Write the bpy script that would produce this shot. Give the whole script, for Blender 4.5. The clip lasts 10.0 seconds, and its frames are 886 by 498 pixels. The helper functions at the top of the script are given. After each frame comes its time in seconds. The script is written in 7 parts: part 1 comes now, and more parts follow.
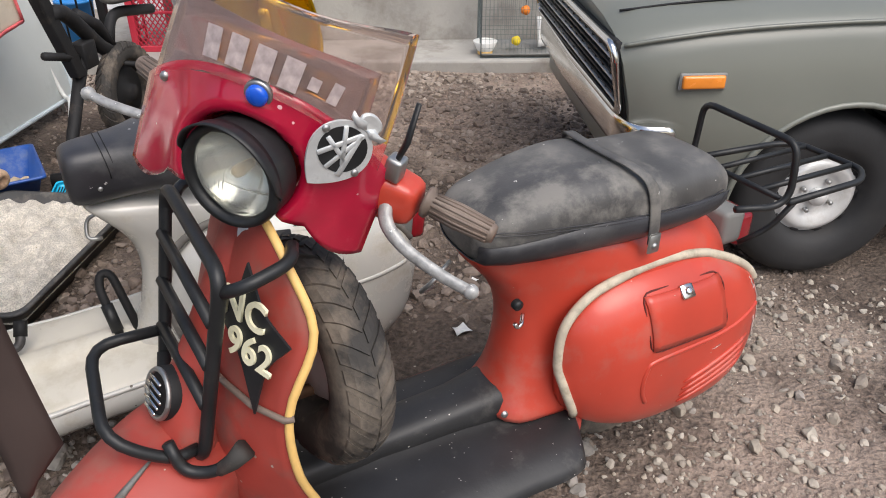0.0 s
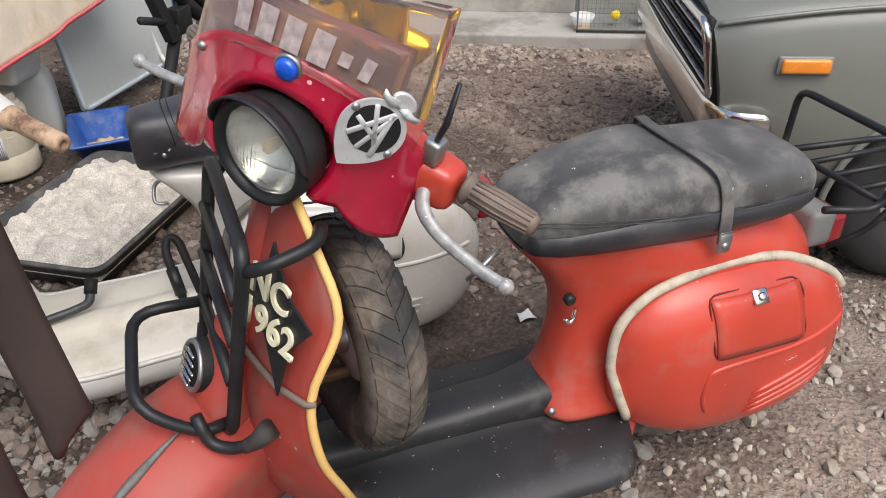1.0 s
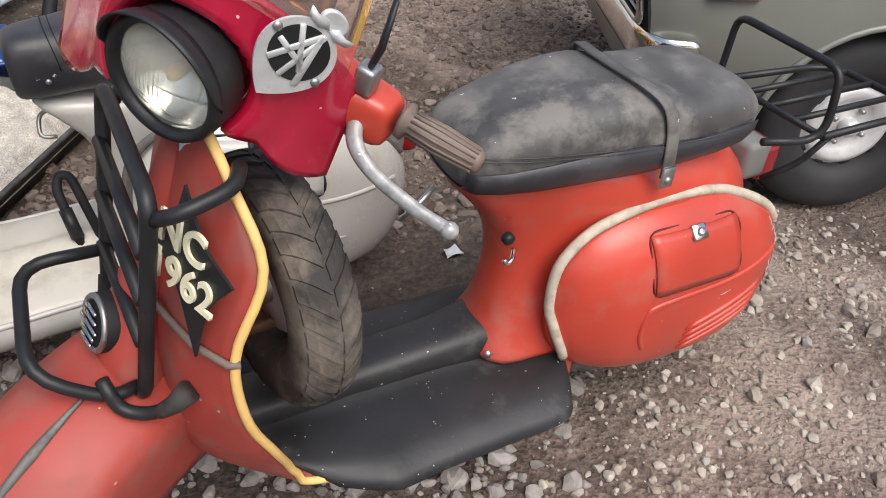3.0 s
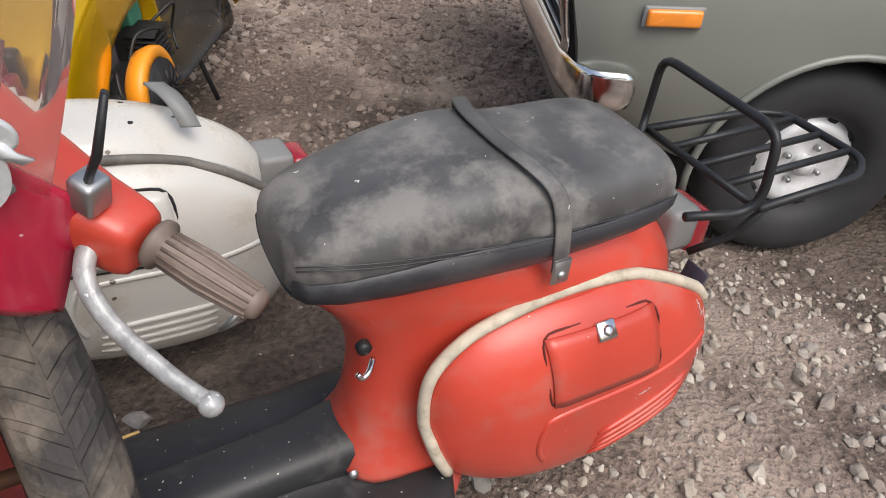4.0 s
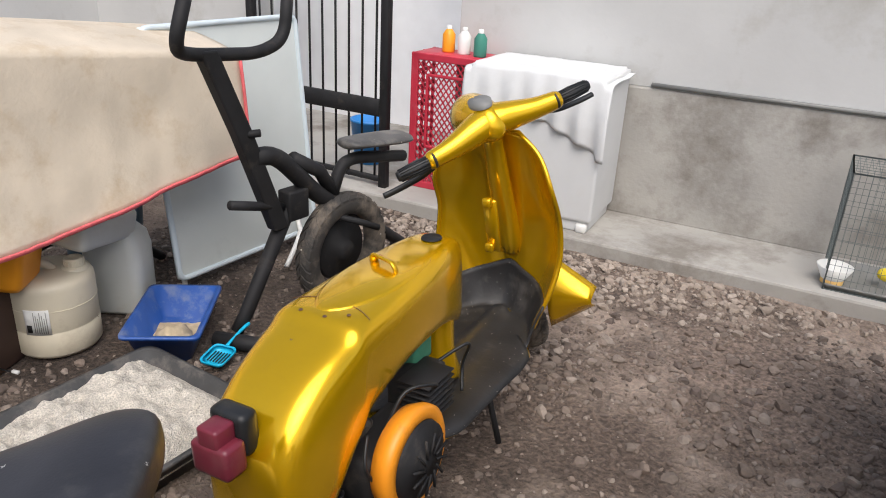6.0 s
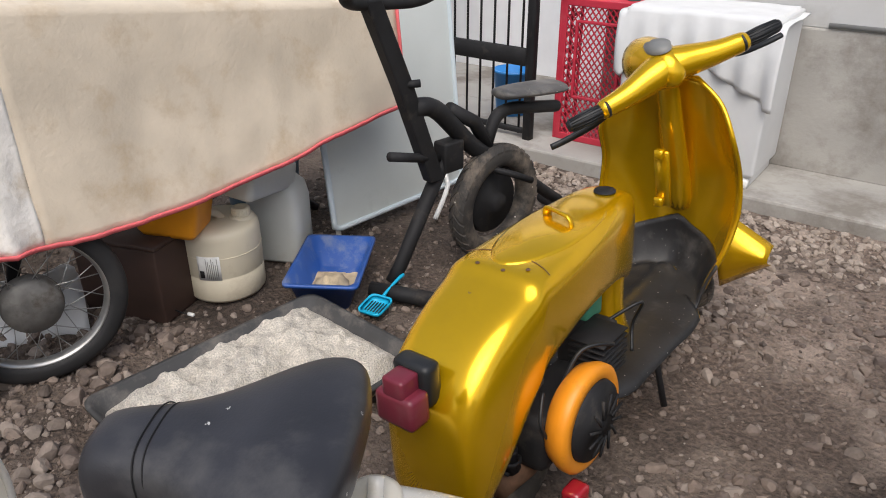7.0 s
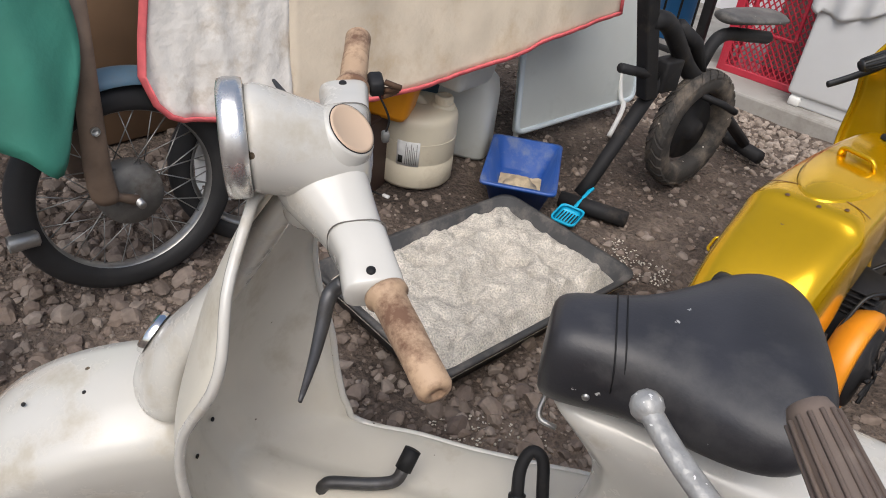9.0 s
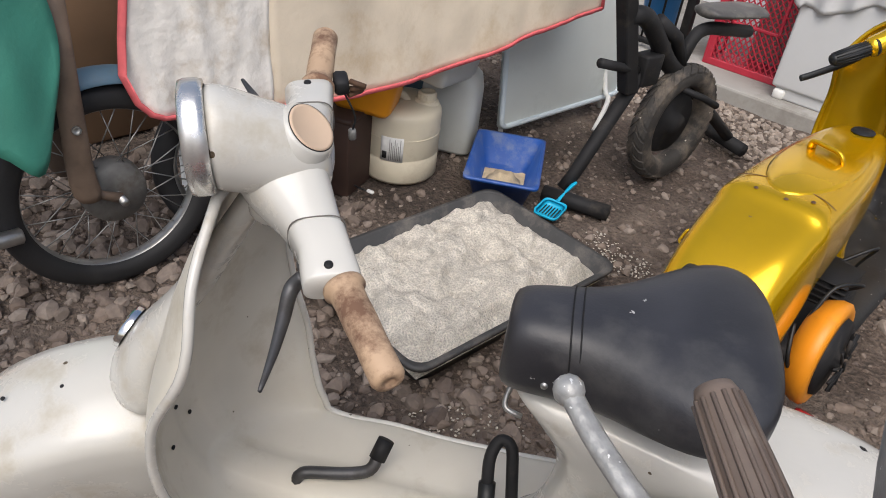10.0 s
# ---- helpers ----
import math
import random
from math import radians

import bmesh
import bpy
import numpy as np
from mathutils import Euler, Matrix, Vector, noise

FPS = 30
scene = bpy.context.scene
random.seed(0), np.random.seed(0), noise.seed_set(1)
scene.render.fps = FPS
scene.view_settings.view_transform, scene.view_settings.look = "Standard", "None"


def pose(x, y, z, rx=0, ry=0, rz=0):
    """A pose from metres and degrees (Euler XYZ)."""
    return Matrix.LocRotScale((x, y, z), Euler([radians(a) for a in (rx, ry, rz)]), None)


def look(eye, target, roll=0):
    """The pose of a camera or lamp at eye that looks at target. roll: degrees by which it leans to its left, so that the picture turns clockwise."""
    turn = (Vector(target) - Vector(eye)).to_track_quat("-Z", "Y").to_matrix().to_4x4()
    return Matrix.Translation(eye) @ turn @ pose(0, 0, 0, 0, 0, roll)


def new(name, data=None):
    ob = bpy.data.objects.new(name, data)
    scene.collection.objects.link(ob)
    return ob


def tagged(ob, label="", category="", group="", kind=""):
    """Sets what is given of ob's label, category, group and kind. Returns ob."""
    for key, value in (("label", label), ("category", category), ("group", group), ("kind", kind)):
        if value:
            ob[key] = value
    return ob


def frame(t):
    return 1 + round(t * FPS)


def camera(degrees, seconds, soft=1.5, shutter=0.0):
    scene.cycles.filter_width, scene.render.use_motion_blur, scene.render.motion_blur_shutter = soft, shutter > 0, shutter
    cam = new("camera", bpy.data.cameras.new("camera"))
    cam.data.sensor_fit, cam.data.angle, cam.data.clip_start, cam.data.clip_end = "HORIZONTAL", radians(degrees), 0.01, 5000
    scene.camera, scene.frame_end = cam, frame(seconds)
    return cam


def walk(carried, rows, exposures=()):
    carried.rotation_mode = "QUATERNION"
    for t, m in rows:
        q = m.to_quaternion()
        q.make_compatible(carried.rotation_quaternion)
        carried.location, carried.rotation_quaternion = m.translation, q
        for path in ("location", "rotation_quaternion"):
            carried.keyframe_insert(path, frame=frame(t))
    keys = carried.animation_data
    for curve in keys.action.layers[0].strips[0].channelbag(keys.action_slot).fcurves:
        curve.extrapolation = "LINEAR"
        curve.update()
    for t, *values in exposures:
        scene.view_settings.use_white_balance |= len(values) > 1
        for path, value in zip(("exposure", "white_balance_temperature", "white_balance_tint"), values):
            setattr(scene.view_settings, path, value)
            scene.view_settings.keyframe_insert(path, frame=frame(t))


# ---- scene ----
cam = camera(61.3, 10.0, soft=1.0)
PATH = [
    (0, (0.242, 0.255, 1.482), (-0.007, 1.963, 0.472), 0.0),
    (0.5, (0.307, 0.308, 1.488), (-0.11, 1.966, 0.449), -0.1),
    (1, (0.315, 0.34, 1.468), (-0.173, 1.959, 0.399), -1.0),
    (1.5, (0.254, 0.401, 1.455), (-0.216, 2.001, 0.351), -1.2),
    (2, (0.188, 0.409, 1.448), (-0.27, 1.978, 0.295), -0.0),
    (2.5, (0.184, 0.415, 1.432), (-0.287, 1.934, 0.219), 0.2),
    (3, (0.257, 0.425, 1.425), (0.021, 1.991, 0.204), 2.8),
    (3.2, (0.28, 0.43, 1.433), (0.126, 2.019, 0.228), 3.8),
    (4.3, (0.422, 0.932, 1.4), (0.204, 2.471, 0.141), 4.4),
    (4.5, (0.418, 1.004, 1.416), (0.143, 2.526, 0.149), 4.8),
    (5, (0.316, 1.258, 1.427), (-0.194, 2.803, 0.264), 5.0),
    (5.5, (0.215, 1.469, 1.504), (-0.577, 3.062, 0.589), 4.6),
    (5.7, (0.199, 1.519, 1.52), (-0.73, 3.097, 0.715), 4.3),
    (6.8, (0.092, 1.527, 1.507), (-1.161, 2.835, 0.658), 0.6),
    (7, (0.046, 1.475, 1.49), (-1.227, 2.726, 0.589), -0.1),
    (7.5, (-0.174, 1.237, 1.452), (-1.384, 2.431, 0.397), 0.8),
    (8, (-0.313, 1.124, 1.434), (-1.416, 2.347, 0.299), 4.7),
    (8.5, (-0.373, 1.035, 1.438), (-1.516, 2.22, 0.302), 7.6),
    (9, (-0.36, 1.016, 1.44), (-1.586, 2.137, 0.326), 7.7),
    (9.5, (-0.335, 1.023, 1.446), (-1.566, 2.134, 0.328), 7.6),
    (10, (-0.31, 1.038, 1.462), (-1.525, 2.16, 0.337), 7.4),
]
walk(cam, [(t, look(eye, target, roll)) for t, eye, target, roll in PATH], [(0, 0.48), (3.0, 0.56), (4.5, 0.53), (5.0, 0.6), (5.6, 0.52), (6.8, 0.28), (10.0, 0.28)])

# ---- light ----
world = bpy.data.worlds.new("world")
scene.world = world
world.use_nodes = True
wn = world.node_tree
sky = wn.nodes.new("ShaderNodeTexSky")
sky.sky_type = "NISHITA"
sky.sun_disc = False
sky.sun_elevation = radians(54)
sky.sun_rotation = radians(140)
sky.dust_density = 4.0
sky.ozone_density = 0.6
wn.links.new(sky.outputs[0], wn.nodes["Background"].inputs[0])
wn.nodes["Background"].inputs[1].default_value = 0.13
sun_data = bpy.data.lights.new("sun", "SUN")
sun_data.energy = 1.6
sun_data.angle = radians(55)
sun_data.color = (0.97, 0.98, 1.0)
sun = new("sun", sun_data)
sun.matrix_world = look((1.75, -1.05, 4.0), (0, 1.0, 0.0))


# ---- materials ----
def pbr(name, base, rough=0.5, metal=0.0, var=0.12, scale=6.0, bump=0.1, bscale=80.0, dirt=None, dirt_amt=0.35, dirt_scale=3.0,
        coat=0.0, depth=0.002, grain=None, specular=0.5, specks=None, speck_scale=60.0, speck_amt=0.2):
    """Principled surface: mottled base, fine bump, roughness variation and optional stains."""
    m = bpy.data.materials.new(name)
    m.use_nodes = True
    nt = m.node_tree
    n, l = nt.nodes, nt.links
    p = n["Principled BSDF"]
    tc = n.new("ShaderNodeTexCoord")
    n1 = n.new("ShaderNodeTexNoise")
    n1.inputs["Scale"].default_value = scale
    n1.inputs["Detail"].default_value = 6
    l.new(tc.outputs["Object"], n1.inputs["Vector"])
    ramp = n.new("ShaderNodeValToRGB")
    lo = tuple(max(0, c * (1 - var)) for c in base)
    hi = tuple(min(1, c * (1 + var)) for c in base)
    ramp.color_ramp.elements[0].position, ramp.color_ramp.elements[1].position = 0.3, 0.7
    ramp.color_ramp.elements[0].color, ramp.color_ramp.elements[1].color = (*lo, 1), (*hi, 1)
    l.new(n1.outputs["Fac"], ramp.inputs["Fac"])
    colour = ramp.outputs["Color"]
    n2 = n.new("ShaderNodeTexNoise")
    n2.inputs["Scale"].default_value = bscale
    n2.inputs["Detail"].default_value = 5
    l.new(tc.outputs["Object"], n2.inputs["Vector"])
    if grain:
        mg = n.new("ShaderNodeMix")
        mg.data_type = "RGBA"
        mg.blend_type = "MULTIPLY"
        mg.inputs[0].default_value = grain
        rg = n.new("ShaderNodeValToRGB")
        rg.color_ramp.elements[0].position, rg.color_ramp.elements[1].position = 0.35, 0.65
        rg.color_ramp.elements[0].color = (0.25, 0.25, 0.25, 1)
        l.new(n2.outputs["Fac"], rg.inputs["Fac"])
        l.new(colour, mg.inputs[6])
        l.new(rg.outputs["Color"], mg.inputs[7])
        colour = mg.outputs[2]
    rough_in = None
    if dirt:
        n3 = n.new("ShaderNodeTexNoise")
        n3.inputs["Scale"].default_value = dirt_scale
        n3.inputs["Detail"].default_value = 9
        n3.inputs["Roughness"].default_value = 0.68
        l.new(tc.outputs["Object"], n3.inputs["Vector"])
        r3 = n.new("ShaderNodeValToRGB")
        a = 0.62 - 0.3 * dirt_amt
        r3.color_ramp.elements[0].position, r3.color_ramp.elements[1].position = a, min(1.0, a + 0.16)
        l.new(n3.outputs["Fac"], r3.inputs["Fac"])
        mx = n.new("ShaderNodeMix")
        mx.data_type = "RGBA"
        sc = n.new("ShaderNodeMath")
        sc.operation = "MULTIPLY"
        sc.inputs[1].default_value = min(1.0, dirt_amt * 1.6)
        l.new(r3.outputs["Color"], sc.inputs[0])
        l.new(sc.outputs[0], mx.inputs[0])
        l.new(colour, mx.inputs[6])
        mx.inputs[7].default_value = (*dirt, 1)
        colour = mx.outputs[2]
        rough_in = sc.outputs[0]
    if specks:
        vo = n.new("ShaderNodeTexVoronoi")
        vo.inputs["Scale"].default_value = speck_scale
        wob = n.new("ShaderNodeMix")
        wob.data_type = "VECTOR"
        wob.inputs[0].default_value = 0.012
        l.new(tc.outputs["Object"], wob.inputs[4])
        l.new(n2.outputs["Color"], wob.inputs[5])
        l.new(wob.outputs[1], vo.inputs["Vector"])
        sp = n.new("ShaderNodeSeparateColor")
        l.new(vo.outputs["Color"], sp.inputs[0])
        # only some cells hold a speck, each of its own size
        sz = n.new("ShaderNodeMapRange")
        sz.inputs["From Min"].default_value, sz.inputs["From Max"].default_value = 1 - speck_amt, 1.0
        sz.inputs["To Min"].default_value, sz.inputs["To Max"].default_value = 0.0, 0.2
        l.new(sp.outputs[0], sz.inputs["Value"])
        lt = n.new("ShaderNodeMath")
        lt.operation = "LESS_THAN"
        l.new(vo.outputs["Distance"], lt.inputs[0])
        l.new(sz.outputs[0], lt.inputs[1])
        ms = n.new("ShaderNodeMix")
        ms.data_type = "RGBA"
        l.new(lt.outputs[0], ms.inputs[0])
        l.new(colour, ms.inputs[6])
        ms.inputs[7].default_value = (*specks, 1)
        colour = ms.outputs[2]
    l.new(colour, p.inputs["Base Color"])
    mr = n.new("ShaderNodeMapRange")
    mr.inputs["To Min"].default_value, mr.inputs["To Max"].default_value = max(0.02, rough - 0.08), min(1, rough + 0.12)
    l.new(rough_in or n1.outputs["Fac"], mr.inputs["Value"])
    if rough_in:
        mr.inputs["To Min"].default_value, mr.inputs["To Max"].default_value = rough, min(1, rough + 0.4)
    l.new(mr.outputs[0], p.inputs["Roughness"])
    p.inputs["Metallic"].default_value = metal
    p.inputs["Specular IOR Level"].default_value = specular
    p.inputs["Coat Weight"].default_value = coat
    p.inputs["Coat Roughness"].default_value = 0.08
    if bump:
        b = n.new("ShaderNodeBump")
        b.inputs["Strength"].default_value = bump
        b.inputs["Distance"].default_value = depth
        l.new(n2.outputs["Fac"], b.inputs["Height"])
        l.new(b.outputs[0], p.inputs["Normal"])
    return m


RED_PAINT = pbr("red_paint", (0.50, 0.055, 0.032), 0.34, var=0.16, scale=4, bump=0.03, bscale=30, dirt=(0.38, 0.15, 0.115), dirt_amt=0.36, dirt_scale=5, coat=0.2, specks=(0.45, 0.36, 0.3), speck_scale=60, speck_amt=0.05)
# darker, rougher red for the legshield, column and front fender
RED_DULL = pbr("dull_dusty_red_paint", (0.36, 0.052, 0.038), 0.5, var=0.22, scale=5, bump=0.08, bscale=60, dirt=(0.26, 0.115, 0.09), dirt_amt=0.45, dirt_scale=6, specks=(0.42, 0.33, 0.28), speck_scale=50, speck_amt=0.06)
CRIMSON = pbr("crimson_fairing_paint", (0.42, 0.006, 0.036), 0.13, var=0.25, scale=9, bump=0.14, bscale=14, depth=0.003, dirt=(0.5, 0.14, 0.16), dirt_amt=0.16, dirt_scale=18, coat=0.9, specks=(0.7, 0.4, 0.42), speck_scale=60, speck_amt=0.1)
WHITE_PAINT = pbr("white_enamel", (0.55, 0.535, 0.49), 0.24, var=0.05, scale=3, bump=0.03, bscale=30, dirt=(0.38, 0.33, 0.24), dirt_amt=0.38, dirt_scale=9, coat=0.35, specks=(0.10, 0.075, 0.05), speck_scale=30, speck_amt=0.07)
WHITE_DUSTY = pbr("dusty_white_enamel", (0.61, 0.575, 0.49), 0.42, var=0.09, scale=4, bump=0.05, bscale=40, dirt=(0.36, 0.3, 0.2), dirt_amt=0.32, dirt_scale=5, specks=(0.1, 0.075, 0.05), speck_scale=26, speck_amt=0.09)
YELLOW_PAINT = pbr("golden_yellow_metallic", (0.78, 0.46, 0.004), 0.19, metal=0.68, var=0.07, scale=5, bump=0.03, bscale=40, dirt=(0.6, 0.36, 0.03), dirt_amt=0.1, dirt_scale=14, coat=0.4)
ORANGE_PAINT = pbr("orange_paint", (0.75, 0.27, 0.015), 0.4, var=0.12, scale=8, dirt=(0.1, 0.05, 0.03), dirt_amt=0.2, dirt_scale=14)
CAR_PAINT = pbr("olive_grey_car_paint", (0.165, 0.172, 0.148), 0.33, var=0.07, scale=2, bump=0.02, bscale=30, dirt=(0.2, 0.19, 0.16), dirt_amt=0.15, dirt_scale=4, coat=0.15)
BLACK_VINYL = pbr("worn_black_vinyl", (0.068, 0.066, 0.064), 0.46, var=0.35, scale=10, bump=0.35, bscale=220, dirt=(0.2, 0.19, 0.172), dirt_amt=0.55, dirt_scale=9, depth=0.001, specks=(0.6, 0.58, 0.54), speck_scale=70, speck_amt=0.08)
BLACK_LEATHER = pbr("black_leather", (0.030, 0.030, 0.034), 0.40, specular=0.5, var=0.3, scale=7, bump=0.3, bscale=230, depth=0.0009, dirt=(0.095, 0.093, 0.09), dirt_amt=0.34, dirt_scale=6, specks=(0.45, 0.45, 0.43), speck_scale=60, speck_amt=0.06)
BLACK_PAINT = pbr("black_enamel_rail", (0.016, 0.017, 0.018), 0.42, specular=0.35, var=0.3, scale=14, bump=0.15, bscale=60, dirt=(0.11, 0.09, 0.07), dirt_amt=0.14, dirt_scale=18)
BLACK_IRON = pbr("dull_black_iron", (0.014, 0.014, 0.015), 0.65, specular=0.3, var=0.3, scale=10, bump=0.25, bscale=60, dirt=(0.12, 0.1, 0.08), dirt_amt=0.2, dirt_scale=12)
RUBBER = pbr("dusty_tyre_rubber", (0.035, 0.032, 0.029), 0.75, var=0.3, scale=9, bump=0.3, bscale=90, dirt=(0.2, 0.165, 0.13), dirt_amt=0.5, dirt_scale=6, specks=(0.5, 0.46, 0.4), speck_scale=40, speck_amt=0.04)
MAT_RUBBER = pbr("black_floor_mat", (0.022, 0.022, 0.023), 0.48, specular=0.42, var=0.3, scale=8, bump=0.3, bscale=90, dirt=(0.17, 0.158, 0.145), dirt_amt=0.2, dirt_scale=9, specks=(0.6, 0.57, 0.52), speck_scale=120, speck_amt=0.14)
CHROME = pbr("worn_chrome", (0.78, 0.78, 0.77), 0.14, metal=1.0, var=0.1, scale=12, bump=0.05, bscale=60, dirt=(0.3, 0.25, 0.2), dirt_amt=0.18, dirt_scale=14)
LAMP_RIM = pbr("dulled_bright_lamp_rim", (0.72, 0.71, 0.69), 0.27, metal=0.85, var=0.12, scale=14, bump=0.08, bscale=50, dirt=(0.42, 0.39, 0.35), dirt_amt=0.3, dirt_scale=12)
STEEL = pbr("dull_bare_steel", (0.4, 0.4, 0.39), 0.42, metal=0.9, var=0.2, scale=14, bump=0.1, bscale=80, dirt=(0.18, 0.13, 0.09), dirt_amt=0.2, dirt_scale=18)
DARK_LEVER = pbr("oxidised_alloy_lever", (0.09, 0.09, 0.092), 0.5, metal=0.6, var=0.3, scale=18, bump=0.15, bscale=90, dirt=(0.05, 0.042, 0.036), dirt_amt=0.35, dirt_scale=14)
CAR_TYRE = pbr("black_car_tyre", (0.017, 0.017, 0.018), 0.7, var=0.2, scale=9, bump=0.2, bscale=90, dirt=(0.06, 0.055, 0.05), dirt_amt=0.2, dirt_scale=6)
OXIDE = pbr("oxidised_alloy_hub", (0.17, 0.165, 0.155), 0.65, metal=0.5, var=0.3, scale=20, bump=0.3, bscale=80, dirt=(0.09, 0.07, 0.05), dirt_amt=0.4, dirt_scale=14)
# sunlight on the far wall is put into this extra-bright white
SUNLIT_WHITE = pbr("sunlit_white_wall", (0.85, 0.86, 0.88), 0.8, var=0.04)
SILVER = pbr("silver_wheel_paint", (0.62, 0.62, 0.61), 0.4, metal=0.35, var=0.1, scale=9, dirt=(0.25, 0.2, 0.15), dirt_amt=0.22, dirt_scale=8)
RUST = pbr("rusty_steel", (0.13, 0.07, 0.04), 0.75, metal=0.3, var=0.4, scale=25, bump=0.4, bscale=120)
PIPING = pbr("yellowed_piping", (0.75, 0.48, 0.16), 0.5, var=0.12, scale=20, dirt=(0.3, 0.2, 0.1), dirt_amt=0.2, dirt_scale=20)
PIPING_GREY = pbr("grimy_grey_piping", (0.5, 0.44, 0.34), 0.65, var=0.2, scale=20, dirt=(0.18, 0.15, 0.1), dirt_amt=0.4, dirt_scale=15)
GRIP_BROWN = pbr("brown_ribbed_grip", (0.16, 0.12, 0.095), 0.55, var=0.25, scale=14, bump=0.2, bscale=90, dirt=(0.32, 0.27, 0.22), dirt_amt=0.25, dirt_scale=20)
GRIP_TAN = pbr("tan_rubber_grip", (0.48, 0.33, 0.21), 0.6, var=0.12, scale=12, bump=0.3, bscale=200, dirt=(0.15, 0.08, 0.05), dirt_amt=0.6, dirt_scale=16)
TAN_DISC = pbr("tan_blank_disc", (0.577, 0.427, 0.304), 0.55, var=0.06, scale=8)
LENS_RED = pbr("red_lamp_lens", (0.3, 0.012, 0.02), 0.2, var=0.2, scale=10, coat=0.5)
LENS_MAROON = pbr("maroon_lamp_lens", (0.16, 0.02, 0.035), 0.35, var=0.2, scale=10, dirt=(0.2, 0.08, 0.08), dirt_amt=0.3, dirt_scale=9)
LENS_AMBER = pbr("amber_lamp_lens", (0.75, 0.24, 0.03), 0.22, var=0.1, scale=20, bump=0.3, bscale=90, coat=0.4)
GREY_PLASTIC = pbr("grey_plastic", (0.2, 0.2, 0.19), 0.5, var=0.1)
BLUE_PLASTIC = pbr("blue_plastic", (0.018, 0.075, 0.30), 0.42, var=0.15, scale=8, dirt=(0.22, 0.25, 0.3), dirt_amt=0.34, dirt_scale=9)
CYAN_PLASTIC = pbr("cyan_plastic", (0.01, 0.42, 0.66), 0.35, var=0.06)
JUG_WHITE = pbr("cream_jug_plastic", (0.68, 0.62, 0.48), 0.45, var=0.06, scale=5, dirt=(0.36, 0.29, 0.2), dirt_amt=0.3, dirt_scale=5, specks=(0.3, 0.22, 0.1), speck_scale=14, speck_amt=0.08)
JUG_GREY = pbr("milky_jug_plastic", (0.55, 0.57, 0.54), 0.4, var=0.06, scale=5, dirt=(0.36, 0.31, 0.24), dirt_amt=0.2, dirt_scale=5)
ORANGE_PLASTIC = pbr("orange_plastic", (0.85, 0.33, 0.015), 0.4, var=0.1)
RED_PLASTIC = pbr("red_crate_plastic", (0.48, 0.03, 0.055), 0.42, var=0.12, scale=6, dirt=(0.6, 0.25, 0.25), dirt_amt=0.15, dirt_scale=8)
TABLE_TOP = pbr("pale_grey_green_tabletop", (0.6, 0.64, 0.62), 0.5, var=0.05, scale=3, dirt=(0.3, 0.33, 0.31), dirt_amt=0.2, dirt_scale=3)
TABLE_RIM = pbr("pale_blue_table_rim", (0.58, 0.66, 0.7), 0.4, var=0.04)
CANVAS = pbr("cream_canvas", (0.60, 0.52, 0.41), 0.8, var=0.12, scale=5, bump=0.5, bscale=60, depth=0.004, dirt=(0.42, 0.3, 0.17), dirt_amt=0.34, dirt_scale=4.5)
CANVAS_WHITE = pbr("white_liner_cloth", (0.74, 0.71, 0.66), 0.7, var=0.14, scale=12, bump=0.7, bscale=40, depth=0.006, dirt=(0.42, 0.33, 0.22), dirt_amt=0.34, dirt_scale=8)
HEM = pbr("pink_red_hem", (0.68, 0.13, 0.14), 0.75, var=0.12, scale=30, bump=0.3, bscale=300)
GREEN_CLOTH = pbr("green_tarp", (0.04, 0.21, 0.155), 0.65, var=0.16, scale=5, bump=0.4, bscale=60, depth=0.004, dirt=(0.05, 0.2, 0.15), dirt_amt=0.3, dirt_scale=4)
GRIMY_TRIM = pbr("grimy_dark_trim", (0.13, 0.12, 0.105), 0.7, var=0.3, scale=20, dirt=(0.28, 0.26, 0.22), dirt_amt=0.3, dirt_scale=24)
SAND = pbr("white_granules", (0.80, 0.745, 0.65), 0.95, var=0.2, scale=16, bump=1.0, bscale=190, depth=0.012, grain=0.5, dirt=(0.42, 0.37, 0.30), dirt_amt=0.3, dirt_scale=14, specks=(0.3, 0.24, 0.17), speck_scale=80, speck_amt=0.08)
SAND_LUMP = pbr("damp_sand", (0.5, 0.4, 0.26), 0.95, var=0.2, scale=30, bump=0.8, bscale=300, depth=0.004)
TRAY_BLACK = pbr("black_mixing_tray", (0.05, 0.05, 0.05), 0.6, var=0.25, scale=8, dirt=(0.2, 0.18, 0.16), dirt_amt=0.4, dirt_scale=9)
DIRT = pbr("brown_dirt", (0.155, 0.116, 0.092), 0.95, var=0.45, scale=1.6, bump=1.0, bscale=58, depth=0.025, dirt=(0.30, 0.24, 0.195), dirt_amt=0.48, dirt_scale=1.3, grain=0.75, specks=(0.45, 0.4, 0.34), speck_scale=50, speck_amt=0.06)


